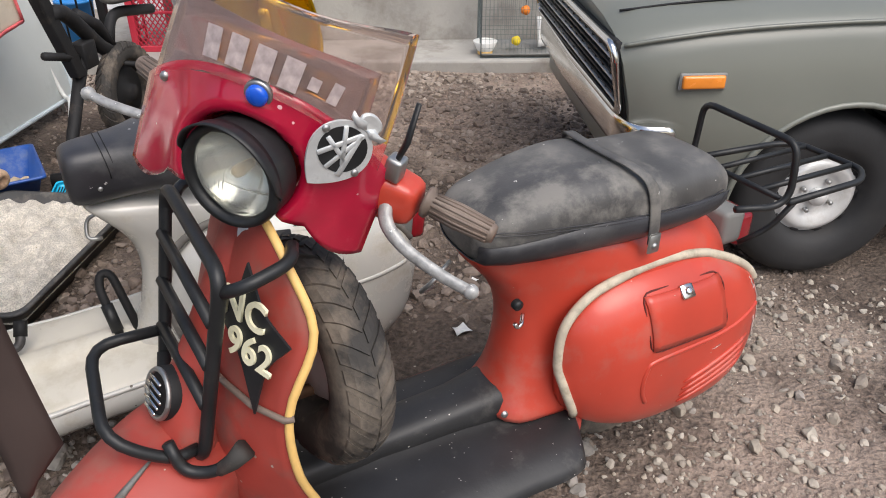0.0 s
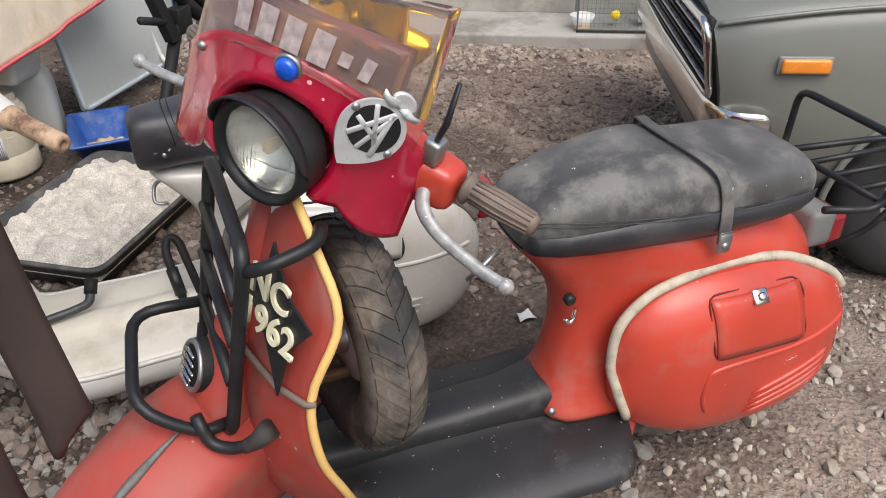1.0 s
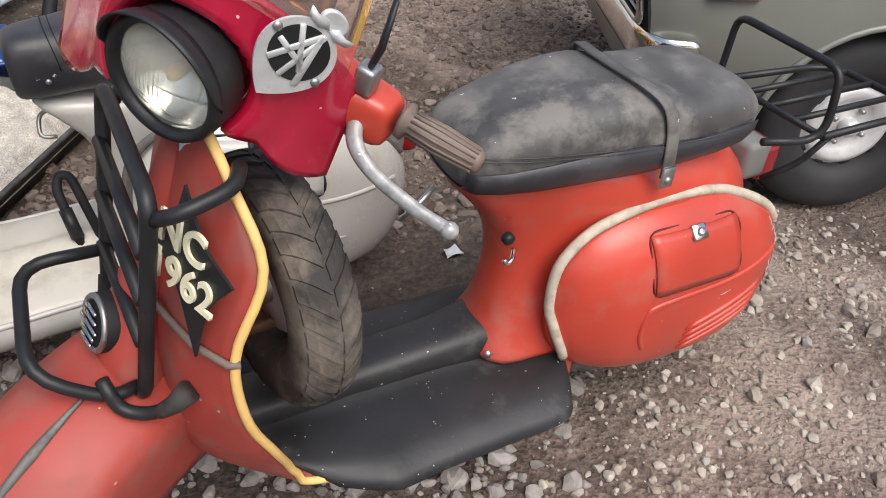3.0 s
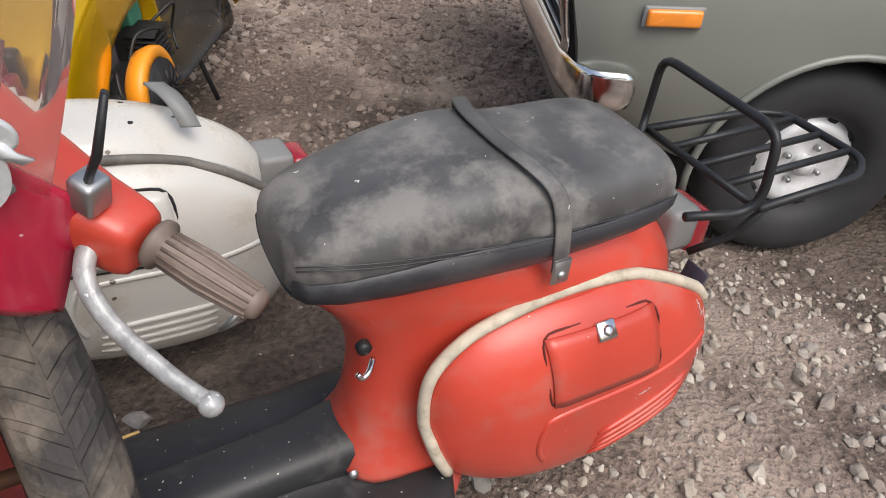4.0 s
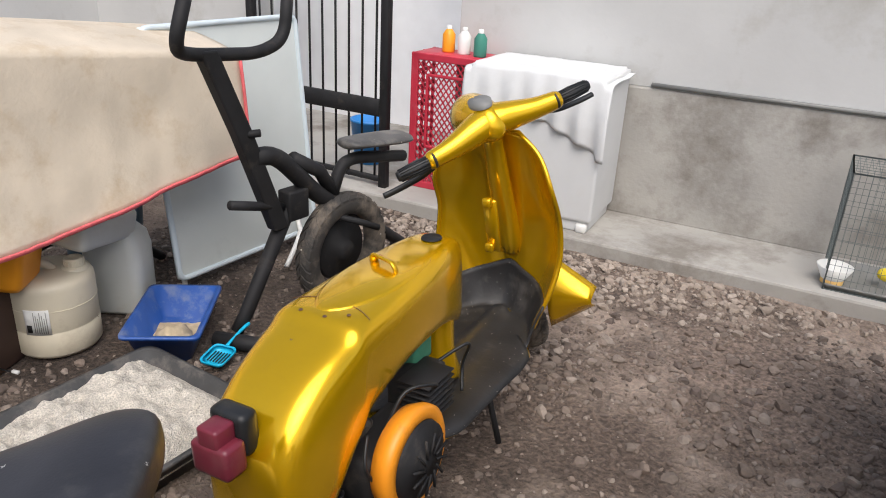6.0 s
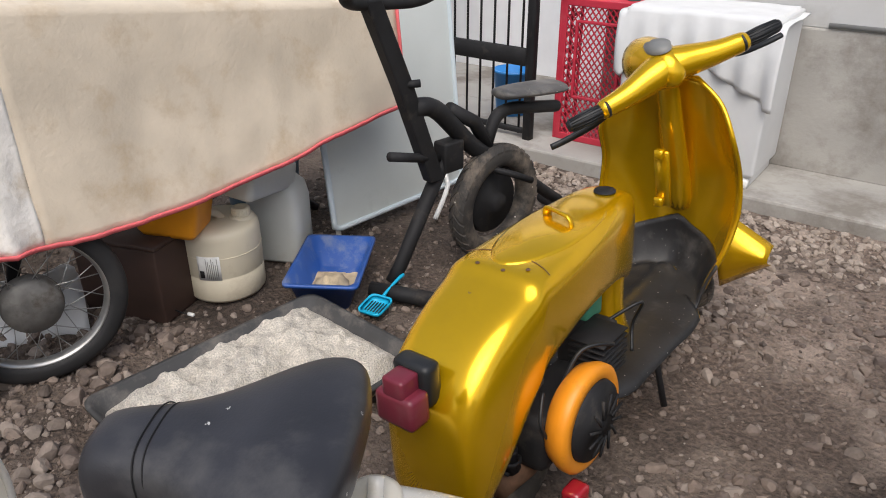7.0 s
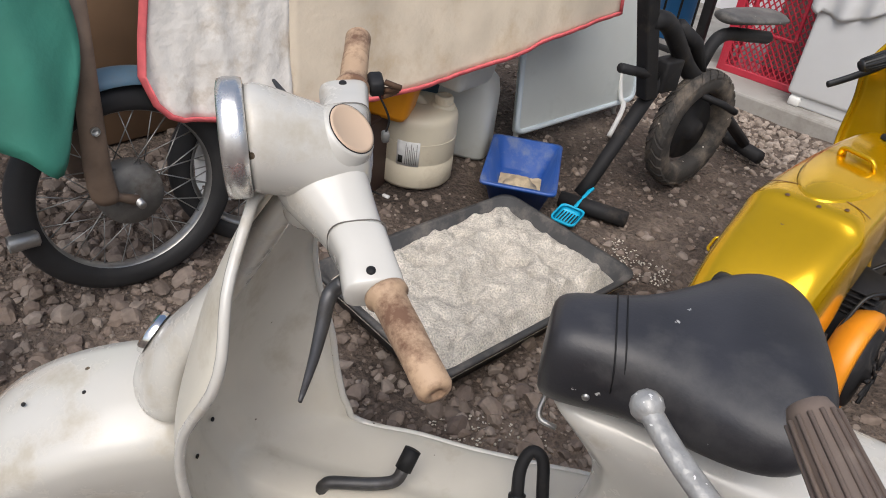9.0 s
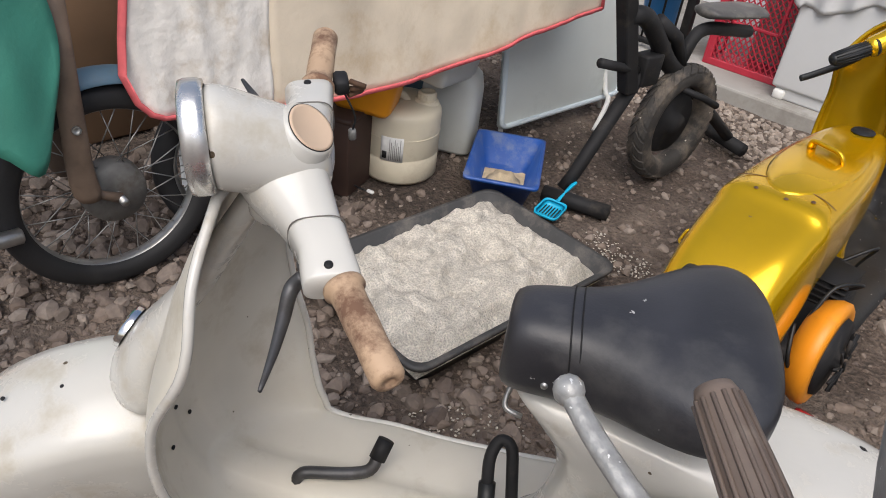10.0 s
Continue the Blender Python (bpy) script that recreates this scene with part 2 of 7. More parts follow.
def soil_light_patches(m):
    """Open-yard daylight painted pale into the soil, shade round it painted darker; also pale beige earth on the right.
    """
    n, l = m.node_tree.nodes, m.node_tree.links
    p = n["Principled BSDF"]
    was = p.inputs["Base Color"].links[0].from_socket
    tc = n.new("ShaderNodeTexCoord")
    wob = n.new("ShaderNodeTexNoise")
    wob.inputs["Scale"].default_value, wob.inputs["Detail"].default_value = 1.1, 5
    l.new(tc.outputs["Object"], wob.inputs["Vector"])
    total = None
    # first patch: brighter daylight put into the colour; second: pale beige ground
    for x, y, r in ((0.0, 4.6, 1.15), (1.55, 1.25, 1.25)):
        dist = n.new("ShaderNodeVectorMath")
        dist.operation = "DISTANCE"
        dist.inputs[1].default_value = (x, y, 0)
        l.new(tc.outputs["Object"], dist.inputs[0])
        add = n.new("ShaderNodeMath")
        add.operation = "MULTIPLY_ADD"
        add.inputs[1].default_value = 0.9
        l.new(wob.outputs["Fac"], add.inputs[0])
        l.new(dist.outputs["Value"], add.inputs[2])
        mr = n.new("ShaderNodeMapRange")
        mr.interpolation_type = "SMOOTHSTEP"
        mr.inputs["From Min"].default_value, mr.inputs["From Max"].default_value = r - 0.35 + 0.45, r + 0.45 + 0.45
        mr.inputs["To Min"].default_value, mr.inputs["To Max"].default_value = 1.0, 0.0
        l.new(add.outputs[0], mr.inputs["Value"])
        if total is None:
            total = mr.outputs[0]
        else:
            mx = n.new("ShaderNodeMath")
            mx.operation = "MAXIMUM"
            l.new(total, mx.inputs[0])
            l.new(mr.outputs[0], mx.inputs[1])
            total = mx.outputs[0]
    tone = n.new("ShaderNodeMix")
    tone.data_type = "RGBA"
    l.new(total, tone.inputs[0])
    # 0.80 paints in the shade outside the patches, 1.55 lightens inside them
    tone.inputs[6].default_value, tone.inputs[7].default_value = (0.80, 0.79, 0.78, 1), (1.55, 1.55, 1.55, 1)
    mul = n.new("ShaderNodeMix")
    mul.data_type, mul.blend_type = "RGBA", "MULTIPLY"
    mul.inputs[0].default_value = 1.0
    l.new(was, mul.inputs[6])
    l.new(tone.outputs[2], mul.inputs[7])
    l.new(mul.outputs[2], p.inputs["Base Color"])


soil_light_patches(DIRT)
CEMENT = pbr("stained_cement", (0.38, 0.365, 0.335), 0.85, var=0.15, scale=2, bump=0.5, bscale=40, depth=0.004, dirt=(0.19, 0.17, 0.145), dirt_amt=0.55, dirt_scale=1.6)
WALL_PAINT = pbr("streaked_white_wall_paint", (0.52, 0.52, 0.51), 0.8, var=0.06, scale=2, bump=0.4, bscale=30, depth=0.003, dirt=(0.34, 0.32, 0.28), dirt_amt=0.4, dirt_scale=1.3)
APPLIANCE = pbr("white_appliance_enamel", (0.62, 0.63, 0.63), 0.4, var=0.03, dirt=(0.5, 0.48, 0.44), dirt_amt=0.15, dirt_scale=3)
CLOTH = pbr("white_cloth", (0.66, 0.67, 0.67), 0.8, var=0.05, scale=12, bump=0.4, bscale=160)
WOOD = pbr("raw_orange_wood", (0.5, 0.25, 0.09), 0.65, var=0.2, scale=14, bump=0.2, bscale=50)
BROWN_STRAP = pbr("dark_brown_leather", (0.045, 0.03, 0.026), 0.6, var=0.2, scale=6, bump=0.25, bscale=120, depth=0.001)
BROWN_STEEL = pbr("brown_rusted_fork_paint", (0.15, 0.105, 0.075), 0.6, var=0.35, scale=10, bump=0.25, bscale=60, dirt=(0.06, 0.045, 0.038), dirt_amt=0.3, dirt_scale=9)
BLUE_FENDER = pbr("faded_blue_paint", (0.09, 0.16, 0.22), 0.45, var=0.15, scale=6, dirt=(0.15, 0.14, 0.13), dirt_amt=0.3, dirt_scale=7)
CARDBOARD = pbr("brown_cardboard", (0.24, 0.15, 0.09), 0.85, var=0.12, scale=4)
DARK_BOARD = pbr("dark_red_brown_board", (0.055, 0.03, 0.022), 0.6, var=0.25, scale=6)
PAPER = pbr("printed_paper", (0.7, 0.7, 0.68), 0.8, var=0.12, scale=40)
PALE_MARK = pbr("worn_pale_marking", (0.36, 0.295, 0.285), 0.75, var=0.35, scale=60)
CREAM_LETTER = pbr("cream_letter_paint", (0.78, 0.74, 0.52), 0.5, var=0.08, scale=30)
WIRE = pbr("grey_green_cage_wire", (0.17, 0.2, 0.2), 0.5, metal=0.4)
GREEN_ENGINE = pbr("greenish_primer", (0.05, 0.2, 0.12), 0.5, var=0.3, scale=14)
YELLOW_BALL = pbr("yellow_toy", (0.85, 0.65, 0.03), 0.4)
ORANGE_BALL = pbr("orange_toy", (0.85, 0.25, 0.03), 0.4)
WHITE_PLASTIC = pbr("white_plastic", (0.75, 0.75, 0.72), 0.4, var=0.04)
ALUMINIUM = pbr("cast_aluminium", (0.66, 0.68, 0.68), 0.42, metal=0.45, var=0.12, scale=30, bump=0.25, bscale=120, dirt=(0.3, 0.3, 0.29), dirt_amt=0.25, dirt_scale=30)
# dark red that paints in the shadow of the red panel's door gap
RED_SEAM = pbr("shadowed_red_seam", (0.10, 0.012, 0.008), 0.7, var=0.2)
CHIPPED = pbr("pale_primer_chip", (0.55, 0.46, 0.42), 0.7, var=0.2, scale=60)
PACK_GREEN = pbr("green_printed_pack", (0.1, 0.42, 0.05), 0.3, var=0.3, scale=30, dirt=(0.75, 0.75, 0.7), dirt_amt=0.5, dirt_scale=16)
CLEAR_LEVER = pbr("crazed_clear_plastic_sleeve", (0.34, 0.34, 0.33), 0.35, metal=0.2, var=0.3, scale=60, bump=0.5, bscale=160, specks=(0.75, 0.75, 0.73), speck_scale=150, speck_amt=0.5)
BLUE_STUD = pbr("blue_reflector", (0.01, 0.1, 0.62), 0.25, var=0.1, coat=0.6)
VIOLET_FLAP = pbr("dark_violet_mudflap", (0.05, 0.045, 0.065), 0.4, var=0.15)


def glass(name, tint, rough=0.0, mix=0.8):
    m = bpy.data.materials.new(name)
    m.use_nodes = True
    p = m.node_tree.nodes["Principled BSDF"]
    p.inputs["Base Color"].default_value = (*tint, 1)
    p.inputs["Roughness"].default_value = rough
    p.inputs["Transmission Weight"].default_value = mix
    p.inputs["IOR"].default_value = 1.2
    return m


SCREEN_TINT = glass("smoky_rose_acrylic", (0.80, 0.70, 0.66), 0.04, 0.95)
LAMP_GLASS = glass("ribbed_lamp_glass", (0.92, 0.92, 0.84), 0.06, 0.8)


# ---- mesh helpers ----
def finish(name, bm, material, parent=None, label="", smooth=True, m=None, solid=0.0, sub=0, bevel=0.0):
    me = bpy.data.meshes.new(name)
    bmesh.ops.recalc_face_normals(bm, faces=bm.faces[:])
    bm.to_mesh(me)
    bm.free()
    me.materials.append(material)
    if smooth:
        me.polygons.foreach_set("use_smooth", [True] * len(me.polygons))
    ob = new(name, me)
    if parent is not None:
        ob.parent = parent
    if m is not None:
        ob.matrix_basis = m
    if label:
        ob["label"] = label
    if solid:
        md = ob.modifiers.new("solid", "SOLIDIFY")
        md.thickness = solid
        md.offset = 0
    if bevel:
        md = ob.modifiers.new("bevel", "BEVEL")
        md.width, md.segments, md.limit_method = bevel, 2, "ANGLE"
        md.angle_limit = radians(40)
    if sub:
        md = ob.modifiers.new("sub", "SUBSURF")
        md.levels = md.render_levels = sub
    return ob


part = finish


def thing(name, m, label, category, group="", kind=""):
    ob = new(name)
    ob.empty_display_size = 0.1
    ob.matrix_basis = m
    return tagged(ob, label, category, group, kind)


def loft(rings, cap=True, closed=True):
    bm = bmesh.new()
    vs = [[bm.verts.new(p) for p in r] for r in rings]
    n = len(vs[0])
    for a, b in zip(vs, vs[1:]):
        for i in range(n if closed else n - 1):
            j = (i + 1) % n
            bm.faces.new((a[i], a[j], b[j], b[i]))
    if cap and closed:
        bm.faces.new(vs[0])
        bm.faces.new(vs[-1])
    return bm


def spline(pts, per=6):
    """Catmull-Rom through points."""
    pts = [Vector(p) for p in pts]
    if len(pts) < 3:
        return pts
    out = []
    for i in range(len(pts) - 1):
        p0, p1, p2, p3 = pts[max(0, i - 1)], pts[i], pts[i + 1], pts[min(len(pts) - 1, i + 2)]
        for k in range(per):
            t = k / per
            out.append(0.5 * ((2 * p1) + (p2 - p0) * t + (2 * p0 - 5 * p1 + 4 * p2 - p3) * t * t + (3 * p1 - p0 - 3 * p2 + p3) * t ** 3))
    out.append(pts[-1])
    return out


def tube(pts, r, n=10, smooth_path=0, closed=False, flat=1.0):
    """A pipe through points; r is a radius or one for each point."""
    pts = [Vector(p) for p in pts]
    rs = list(r) if isinstance(r, (list, tuple)) else [r] * len(pts)
    if smooth_path:
        ex = spline([(*p,) for p in pts], smooth_path)
        rr = []
        for i in range(len(ex)):
            f = i / smooth_path
            a = min(int(f), len(rs) - 2)
            rr.append(rs[a] + (rs[a + 1] - rs[a]) * (f - a))
        pts, rs = ex, rr
    rings, prev = [], None
    N = len(pts)
    for i, p in enumerate(pts):
        if closed:
            d = pts[(i + 1) % N] - pts[i - 1]
        else:
            d = pts[min(i + 1, N - 1)] - pts[max(i - 1, 0)]
        d.normalize()
        if prev is None:
            a = d.orthogonal().normalized()
        else:
            a = (prev - d * prev.dot(d)).normalized()
        prev = a
        b = d.cross(a)
        rings.append([p + (a * math.cos(t) + b * math.sin(t) * flat) * rs[i] for t in [2 * math.pi * k / n for k in range(n)]])
    if closed:
        rings.append(rings[0])
        return loft(rings, cap=False)
    return loft(rings)


def fillet(pts, r=0.03, n=4, closed=False):
    """A polyline with its corners rounded."""
    pts = [Vector(p) for p in pts]
    N, out = len(pts), []
    for i, p in enumerate(pts):
        if not closed and i in (0, N - 1):
            out.append(p)
            continue
        a, b = pts[i - 1], pts[(i + 1) % N]
        ra = min(r, (a - p).length * 0.45)
        rb = min(r, (b - p).length * 0.45)
        s, e = p + (a - p).normalized() * ra, p + (b - p).normalized() * rb
        for k in range(n + 1):
            t = k / n
            out.append(s * (1 - t) ** 2 + p * 2 * t * (1 - t) + e * t * t)
    return out


def revolve(profile, n=24, axis="z"):
    rings = []
    for r, h in profile:
        ring = []
        for k in range(n):
            c, s = r * math.cos(2 * math.pi * k / n), r * math.sin(2 * math.pi * k / n)
            ring.append({"z": (c, s, h), "x": (h, c, s), "y": (c, h, s)}[axis])
        rings.append(ring)
    bm = loft(rings, cap=False)
    bmesh.ops.remove_doubles(bm, verts=bm.verts, dist=0.00005)
    return bm


def ribbon(pts, across, width, thick=0.003, sm=6):
    """A flat band along points, its breadth along a fixed way."""
    pts = spline(pts, sm)
    ac = Vector(across).normalized()
    rings = []
    for i, p in enumerate(pts):
        d = (pts[min(i + 1, len(pts) - 1)] - pts[max(i - 1, 0)]).normalized()
        n = d.cross(ac).normalized()
        rings.append([p + ac * width / 2 + n * thick / 2, p + ac * width / 2 * 0.7 + n * thick, p - ac * width / 2 * 0.7 + n * thick, p - ac * width / 2 + n * thick / 2, p - ac * width / 2 - n * thick / 2, p + ac * width / 2 - n * thick / 2])
    return loft(rings)


def box(x, y, z, bev=0.0, seg=2, centre=(0, 0, 0), rot=None):
    bm = bmesh.new()
    bmesh.ops.create_cube(bm, size=1.0)
    bmesh.ops.scale(bm, vec=(x, y, z), verts=bm.verts)
    if bev:
        bmesh.ops.bevel(bm, geom=bm.edges[:], offset=bev, segments=seg, affect="EDGES", profile=0.6)
    if rot is not None:
        bmesh.ops.transform(bm, matrix=rot, verts=bm.verts)
    bmesh.ops.translate(bm, vec=centre, verts=bm.verts)
    return bm


def join(*bms):
    me = bpy.data.meshes.new("tmp")
    out = bmesh.new()
    for b in bms:
        b.to_mesh(me)
        b.free()
        out.from_mesh(me)
    bpy.data.meshes.remove(me)
    return out


def grid(fn, ns, nt, closed=False):
    """Sheet of points fn(s, t), s and t in 0..1."""
    rows = [[fn(i / ns, j / nt) for j in range(nt + (0 if closed else 1))] for i in range(ns + 1)]
    return loft(rows, cap=False, closed=closed)


def plate(outline, thick, bev=0.0):
    """Flat polygon in x, y, given some thickness along z."""
    bm = bmesh.new()
    f = bm.faces.new([bm.verts.new((x, y, 0)) for x, y in outline])
    r = bmesh.ops.extrude_face_region(bm, geom=[f])
    bmesh.ops.translate(bm, vec=(0, 0, thick), verts=[v for v in r["geom"] if isinstance(v, bmesh.types.BMVert)])
    if bev:
        bmesh.ops.bevel(bm, geom=bm.edges[:], offset=bev, segments=2, affect="EDGES")
    return bm


def lerp(a, b, t):
    return a + (b - a) * t


def curve1(keys, x):
    """Smooth value through (x, y) keys."""
    xs = [k[0] for k in keys]
    if x <= xs[0]:
        return keys[0][1]
    if x >= xs[-1]:
        return keys[-1][1]
    i = max(k for k in range(len(xs)) if xs[k] <= x)
    i = min(i, len(xs) - 2)
    y0, y1 = keys[i][1], keys[i + 1][1]
    h = xs[i + 1] - xs[i]
    m0 = (keys[i + 1][1] - keys[i - 1][1]) / (xs[i + 1] - xs[i - 1]) if i else (y1 - y0) / h
    m1 = (keys[i + 2][1] - keys[i][1]) / (xs[i + 2] - xs[i]) if i + 2 < len(xs) else (y1 - y0) / h
    t = (x - xs[i]) / h
    return (2 * t ** 3 - 3 * t * t + 1) * y0 + (t ** 3 - 2 * t * t + t) * h * m0 + (3 * t * t - 2 * t ** 3) * y1 + (t ** 3 - t * t) * h * m1


def heading(ox, oy, a, lean, pitch=0.0):
    """Pose of a vehicle whose tail stands at ox, oy; a: degrees from x of the way back from nose to tail; lean: degrees to its left; pitch: nose up."""
    back = radians(a)
    u = Vector((-math.cos(back), -math.sin(back), 0))
    v = Vector((math.sin(back), -math.cos(back), 0))
    w = Vector((0, 0, 1))
    l, p = radians(lean), radians(pitch)
    v2, w2 = v * math.cos(l) - w * math.sin(l), w * math.cos(l) + v * math.sin(l)
    u3, w3 = u * math.cos(p) + w2 * math.sin(p), w2 * math.cos(p) - u * math.sin(p)
    return Matrix(((u3.x, v2.x, w3.x, ox), (u3.y, v2.y, w3.y, oy), (u3.z, v2.z, w3.z, 0), (0, 0, 0, 1)))


# ---- scooters ----
STEER_P, STEER_A = Vector((1.40, 0, 0.43)), Vector((-0.42, 0, 0.907)).normalized()


def steer(deg):
    return Matrix.Translation(STEER_P) @ Matrix.Rotation(radians(deg), 4, STEER_A) @ Matrix.Translation(-STEER_P)


def sect(u, hw, wb, wt, n=24, e=2.6, v0=0.0):
    """Superellipse ring across the vehicle at u."""
    ring = []
    for k in range(n):
        a = 2 * math.pi * k / n
        c, s = math.cos(a), math.sin(a)
        ring.append((u, v0 + hw * abs(c) ** (2 / e) * (1 if c > 0 else -1), (wb + wt) / 2 + (wt - wb) / 2 * abs(s) ** (2 / e) * (1 if s > 0 else -1)))
    return ring


BODY_F = [(0.27, 0.752), (0.31, 0.735), (0.37, 0.712), (0.44, 0.70), (0.52, 0.698), (0.57, 0.708), (0.61, 0.727), (0.66, 0.768), (0.71, 0.815)]
BODY_R = [(0.27, 0.20), (0.34, 0.12), (0.42, 0.07), (0.5, 0.04), (0.56, 0.05), (0.62, 0.09), (0.67, 0.16), (0.71, 0.24)]
BODY_W = [(0.27, 0.12), (0.34, 0.14), (0.42, 0.145), (0.52, 0.145), (0.6, 0.138), (0.66, 0.128), (0.71, 0.105)]
BODY_H = [(0.27, 0.12), (0.33, 0.095), (0.45, 0.075), (0.56, 0.07), (0.66, 0.07), (0.71, 0.06)]


def rear_body_mesh():
    ss = [0, 0.015, 0.05, 0.1, 0.17, 0.26, 0.38, 0.5, 0.62, 0.74, 0.84, 0.91, 0.955, 0.985, 1.0]
    rings = []
    for k in range(19):
        w = 0.27 + 0.44 * k / 18
        uf, ur, W, H = (curve1(c, w) for c in (BODY_F, BODY_R, BODY_W, BODY_H))
        side = []
        for s in ss:
            rear = (1 - (1 - min(s / 0.42, 1)) ** 2.3) ** 0.62
            t = min(max((s - 0.45) / 0.5, 0), 1)
            half = lerp(W, H, t * t * (3 - 2 * t))
            nose = 1 if s < 0.88 else math.sqrt(max(0, 1 - ((s - 0.88) / 0.12) ** 2))
            side.append((lerp(ur, uf, s), half * rear * nose))
        ring = [(u, v, w) for u, v in side] + [(u, -v, w) for u, v in side[-2:0:-1]]
        rings.append(ring)
    top = [(lerp(0.5, p[0], 0.6), p[1] * 0.6, 0.722) for p in rings[-1]]
    return loft(rings + [top])


PANEL = (0.309, 0.40, 0.305, 0.225, 0.112, 0.094)


def panel_v(u, w):
    """Bulge of the side panel; the outline is squarer at the upper front and lower rear."""
    uc, wc, a, b, v0, bulge = PANEL
    e = 3.0 if (u - uc) * (w - wc) > 0 else 2.0
    r = min(1.0, (abs((u - uc) / a) ** e + abs((w - wc) / b) ** e) ** (1 / e))
    return v0 + bulge * (1 - r ** 3.4) ** 0.6


def panel_mesh(side=1):
    uc, wc, a, b, v0, bulge = PANEL
    rings = []
    for i in range(15):
        r = 1 - (i / 14) ** 1.7 if i < 14 else 0.0
        ring = []
        for k in range(56):
            t = 2 * math.pi * k / 56
            c, s = math.cos(t), math.sin(t)
            e = 3.0 if c * s > 0 else 2.0
            u = uc + a * max(r, 0.001) * abs(c) ** (2 / e) * (1 if c > 0 else -1)
            w = wc + b * max(r, 0.001) * abs(s) ** (2 / e) * (1 if s > 0 else -1)
            ring.append((u, side * (v0 + bulge * (1 - r ** 3.4) ** 0.6), w))
        rings.append(ring)
    return loft(rings)


def on_panel(pts, side=1, lift=0.002):
    return [(u, side * (panel_v(u, w) + lift), w) for u, w in pts]


def round_rect(u0, u1, w0, w1, r=0.02, n=4):
    return [(p.x, p.y) for p in fillet([(u0, w0, 0), (u1, w0, 0), (u1, w1, 0), (u0, w1, 0)], r, n, closed=True)]


def cowl(root, paint, trim, side=1, lock=CHROME, seam=BLACK_IRON, m=None, sr=0.003, d0=0.178, d1=0.435, pr=0.011, vents=((0.30, 0.262), (0.095, 0.325), 0.022), latch=0.022):
    p = part("side_panel", panel_mesh(side), paint, root, m=m)
    arc = spline([(0.566, 0.29, 0), (0.60, 0.37, 0), (0.616, 0.45, 0), (0.607, 0.535, 0), (0.553, 0.592, 0), (0.478, 0.617, 0), (0.375, 0.632, 0), (0.26, 0.624, 0), (0.163, 0.594, 0), (0.08, 0.545, 0), (0.035, 0.50, 0)], 5)
    part("piping", tube([(q.x, side * (max(panel_v(q.x, q.y), 0.118) + 0.006), q.y) for q in arc], pr, 8), trim, root, "grimy piping along the panel edge", m=m)
    door = [(u + 0.16 * (w - 0.52), w) for u, w in round_rect(d0, d1, 0.452, 0.592, 0.03)]
    part("seam", tube(on_panel(door, side, 0.0006), sr, 6, closed=True), seam, p)
    d = part("panel_door", grid(lambda s, t: on_panel([(lerp(d0 + 0.006, d1 - 0.006, s) + 0.16 * (lerp(0.458, 0.586, t) - 0.52), lerp(0.458, 0.586, t))], side, 0.003)[0], 12, 8), paint, p, solid=0.003)
    lu, lw = (d0 + d1) / 2 + latch, 0.578
    lv = panel_v(lu, lw)
    part("latch", box(0.036, 0.007, 0.032, 0.002, 1, (lu, side * (lv + 0.006), lw), Matrix.Rotation(radians(42 * side), 4, "X")), lock, d, "small bright latch")
    part("latch_bolt", revolve([(0.009, -0.001), (0.009, 0.004), (0.005, 0.006), (0, 0.006)], 14, "y"), lock, d, m=pose(lu, side * (lv + 0.009), lw + 0.002, 42 * side, 0, 0) @ (Matrix.Rotation(math.pi, 4, "X") if side < 0 else Matrix()))
    cre = spline([(0.405, 0.30, 0), (0.428, 0.35, 0), (0.425, 0.405, 0), (0.395, 0.427, 0), (0.22, 0.437, 0), (0.10, 0.455, 0), (0.06, 0.46, 0)], 5)
    part("crease", tube(on_panel([(q.x, q.y) for q in cre], side, -0.002), [0.001] + [0.0065] * (len(cre) - 2) + [0.001], 8), paint, p)
    for k in range(4):
        part("vent_ridge", tube(on_panel([(lerp(vents[0][0], vents[1][0], j / 8), lerp(vents[0][1], vents[1][1], j / 8) + vents[2] * k) for j in range(9)], side, 0.001), [0.002] + [0.0065] * 7 + [0.002], 6), paint, p)
    return p


FLOOR_PATH = [(1.215, 0.945), (1.24, 0.88), (1.272, 0.78), (1.30, 0.66), (1.325, 0.54), (1.335, 0.43), (1.325, 0.35), (1.285, 0.285), (1.20, 0.262), (1.05, 0.258),
              (0.9, 0.258), (0.75, 0.262), (0.6, 0.268), (0.5, 0.272)]
FLOOR_HALF = [0.088, 0.179, 0.237, 0.251, 0.259, 0.241, 0.208, 0.19, 0.192, 0.20, 0.195, 0.195, 0.188, 0.10]
FLOOR_SWEEP = [0.0, 0.04, 0.087, 0.062, 0.089, 0.135, 0.148, 0.131, 0.097, 0.04, 0, 0, 0, 0]


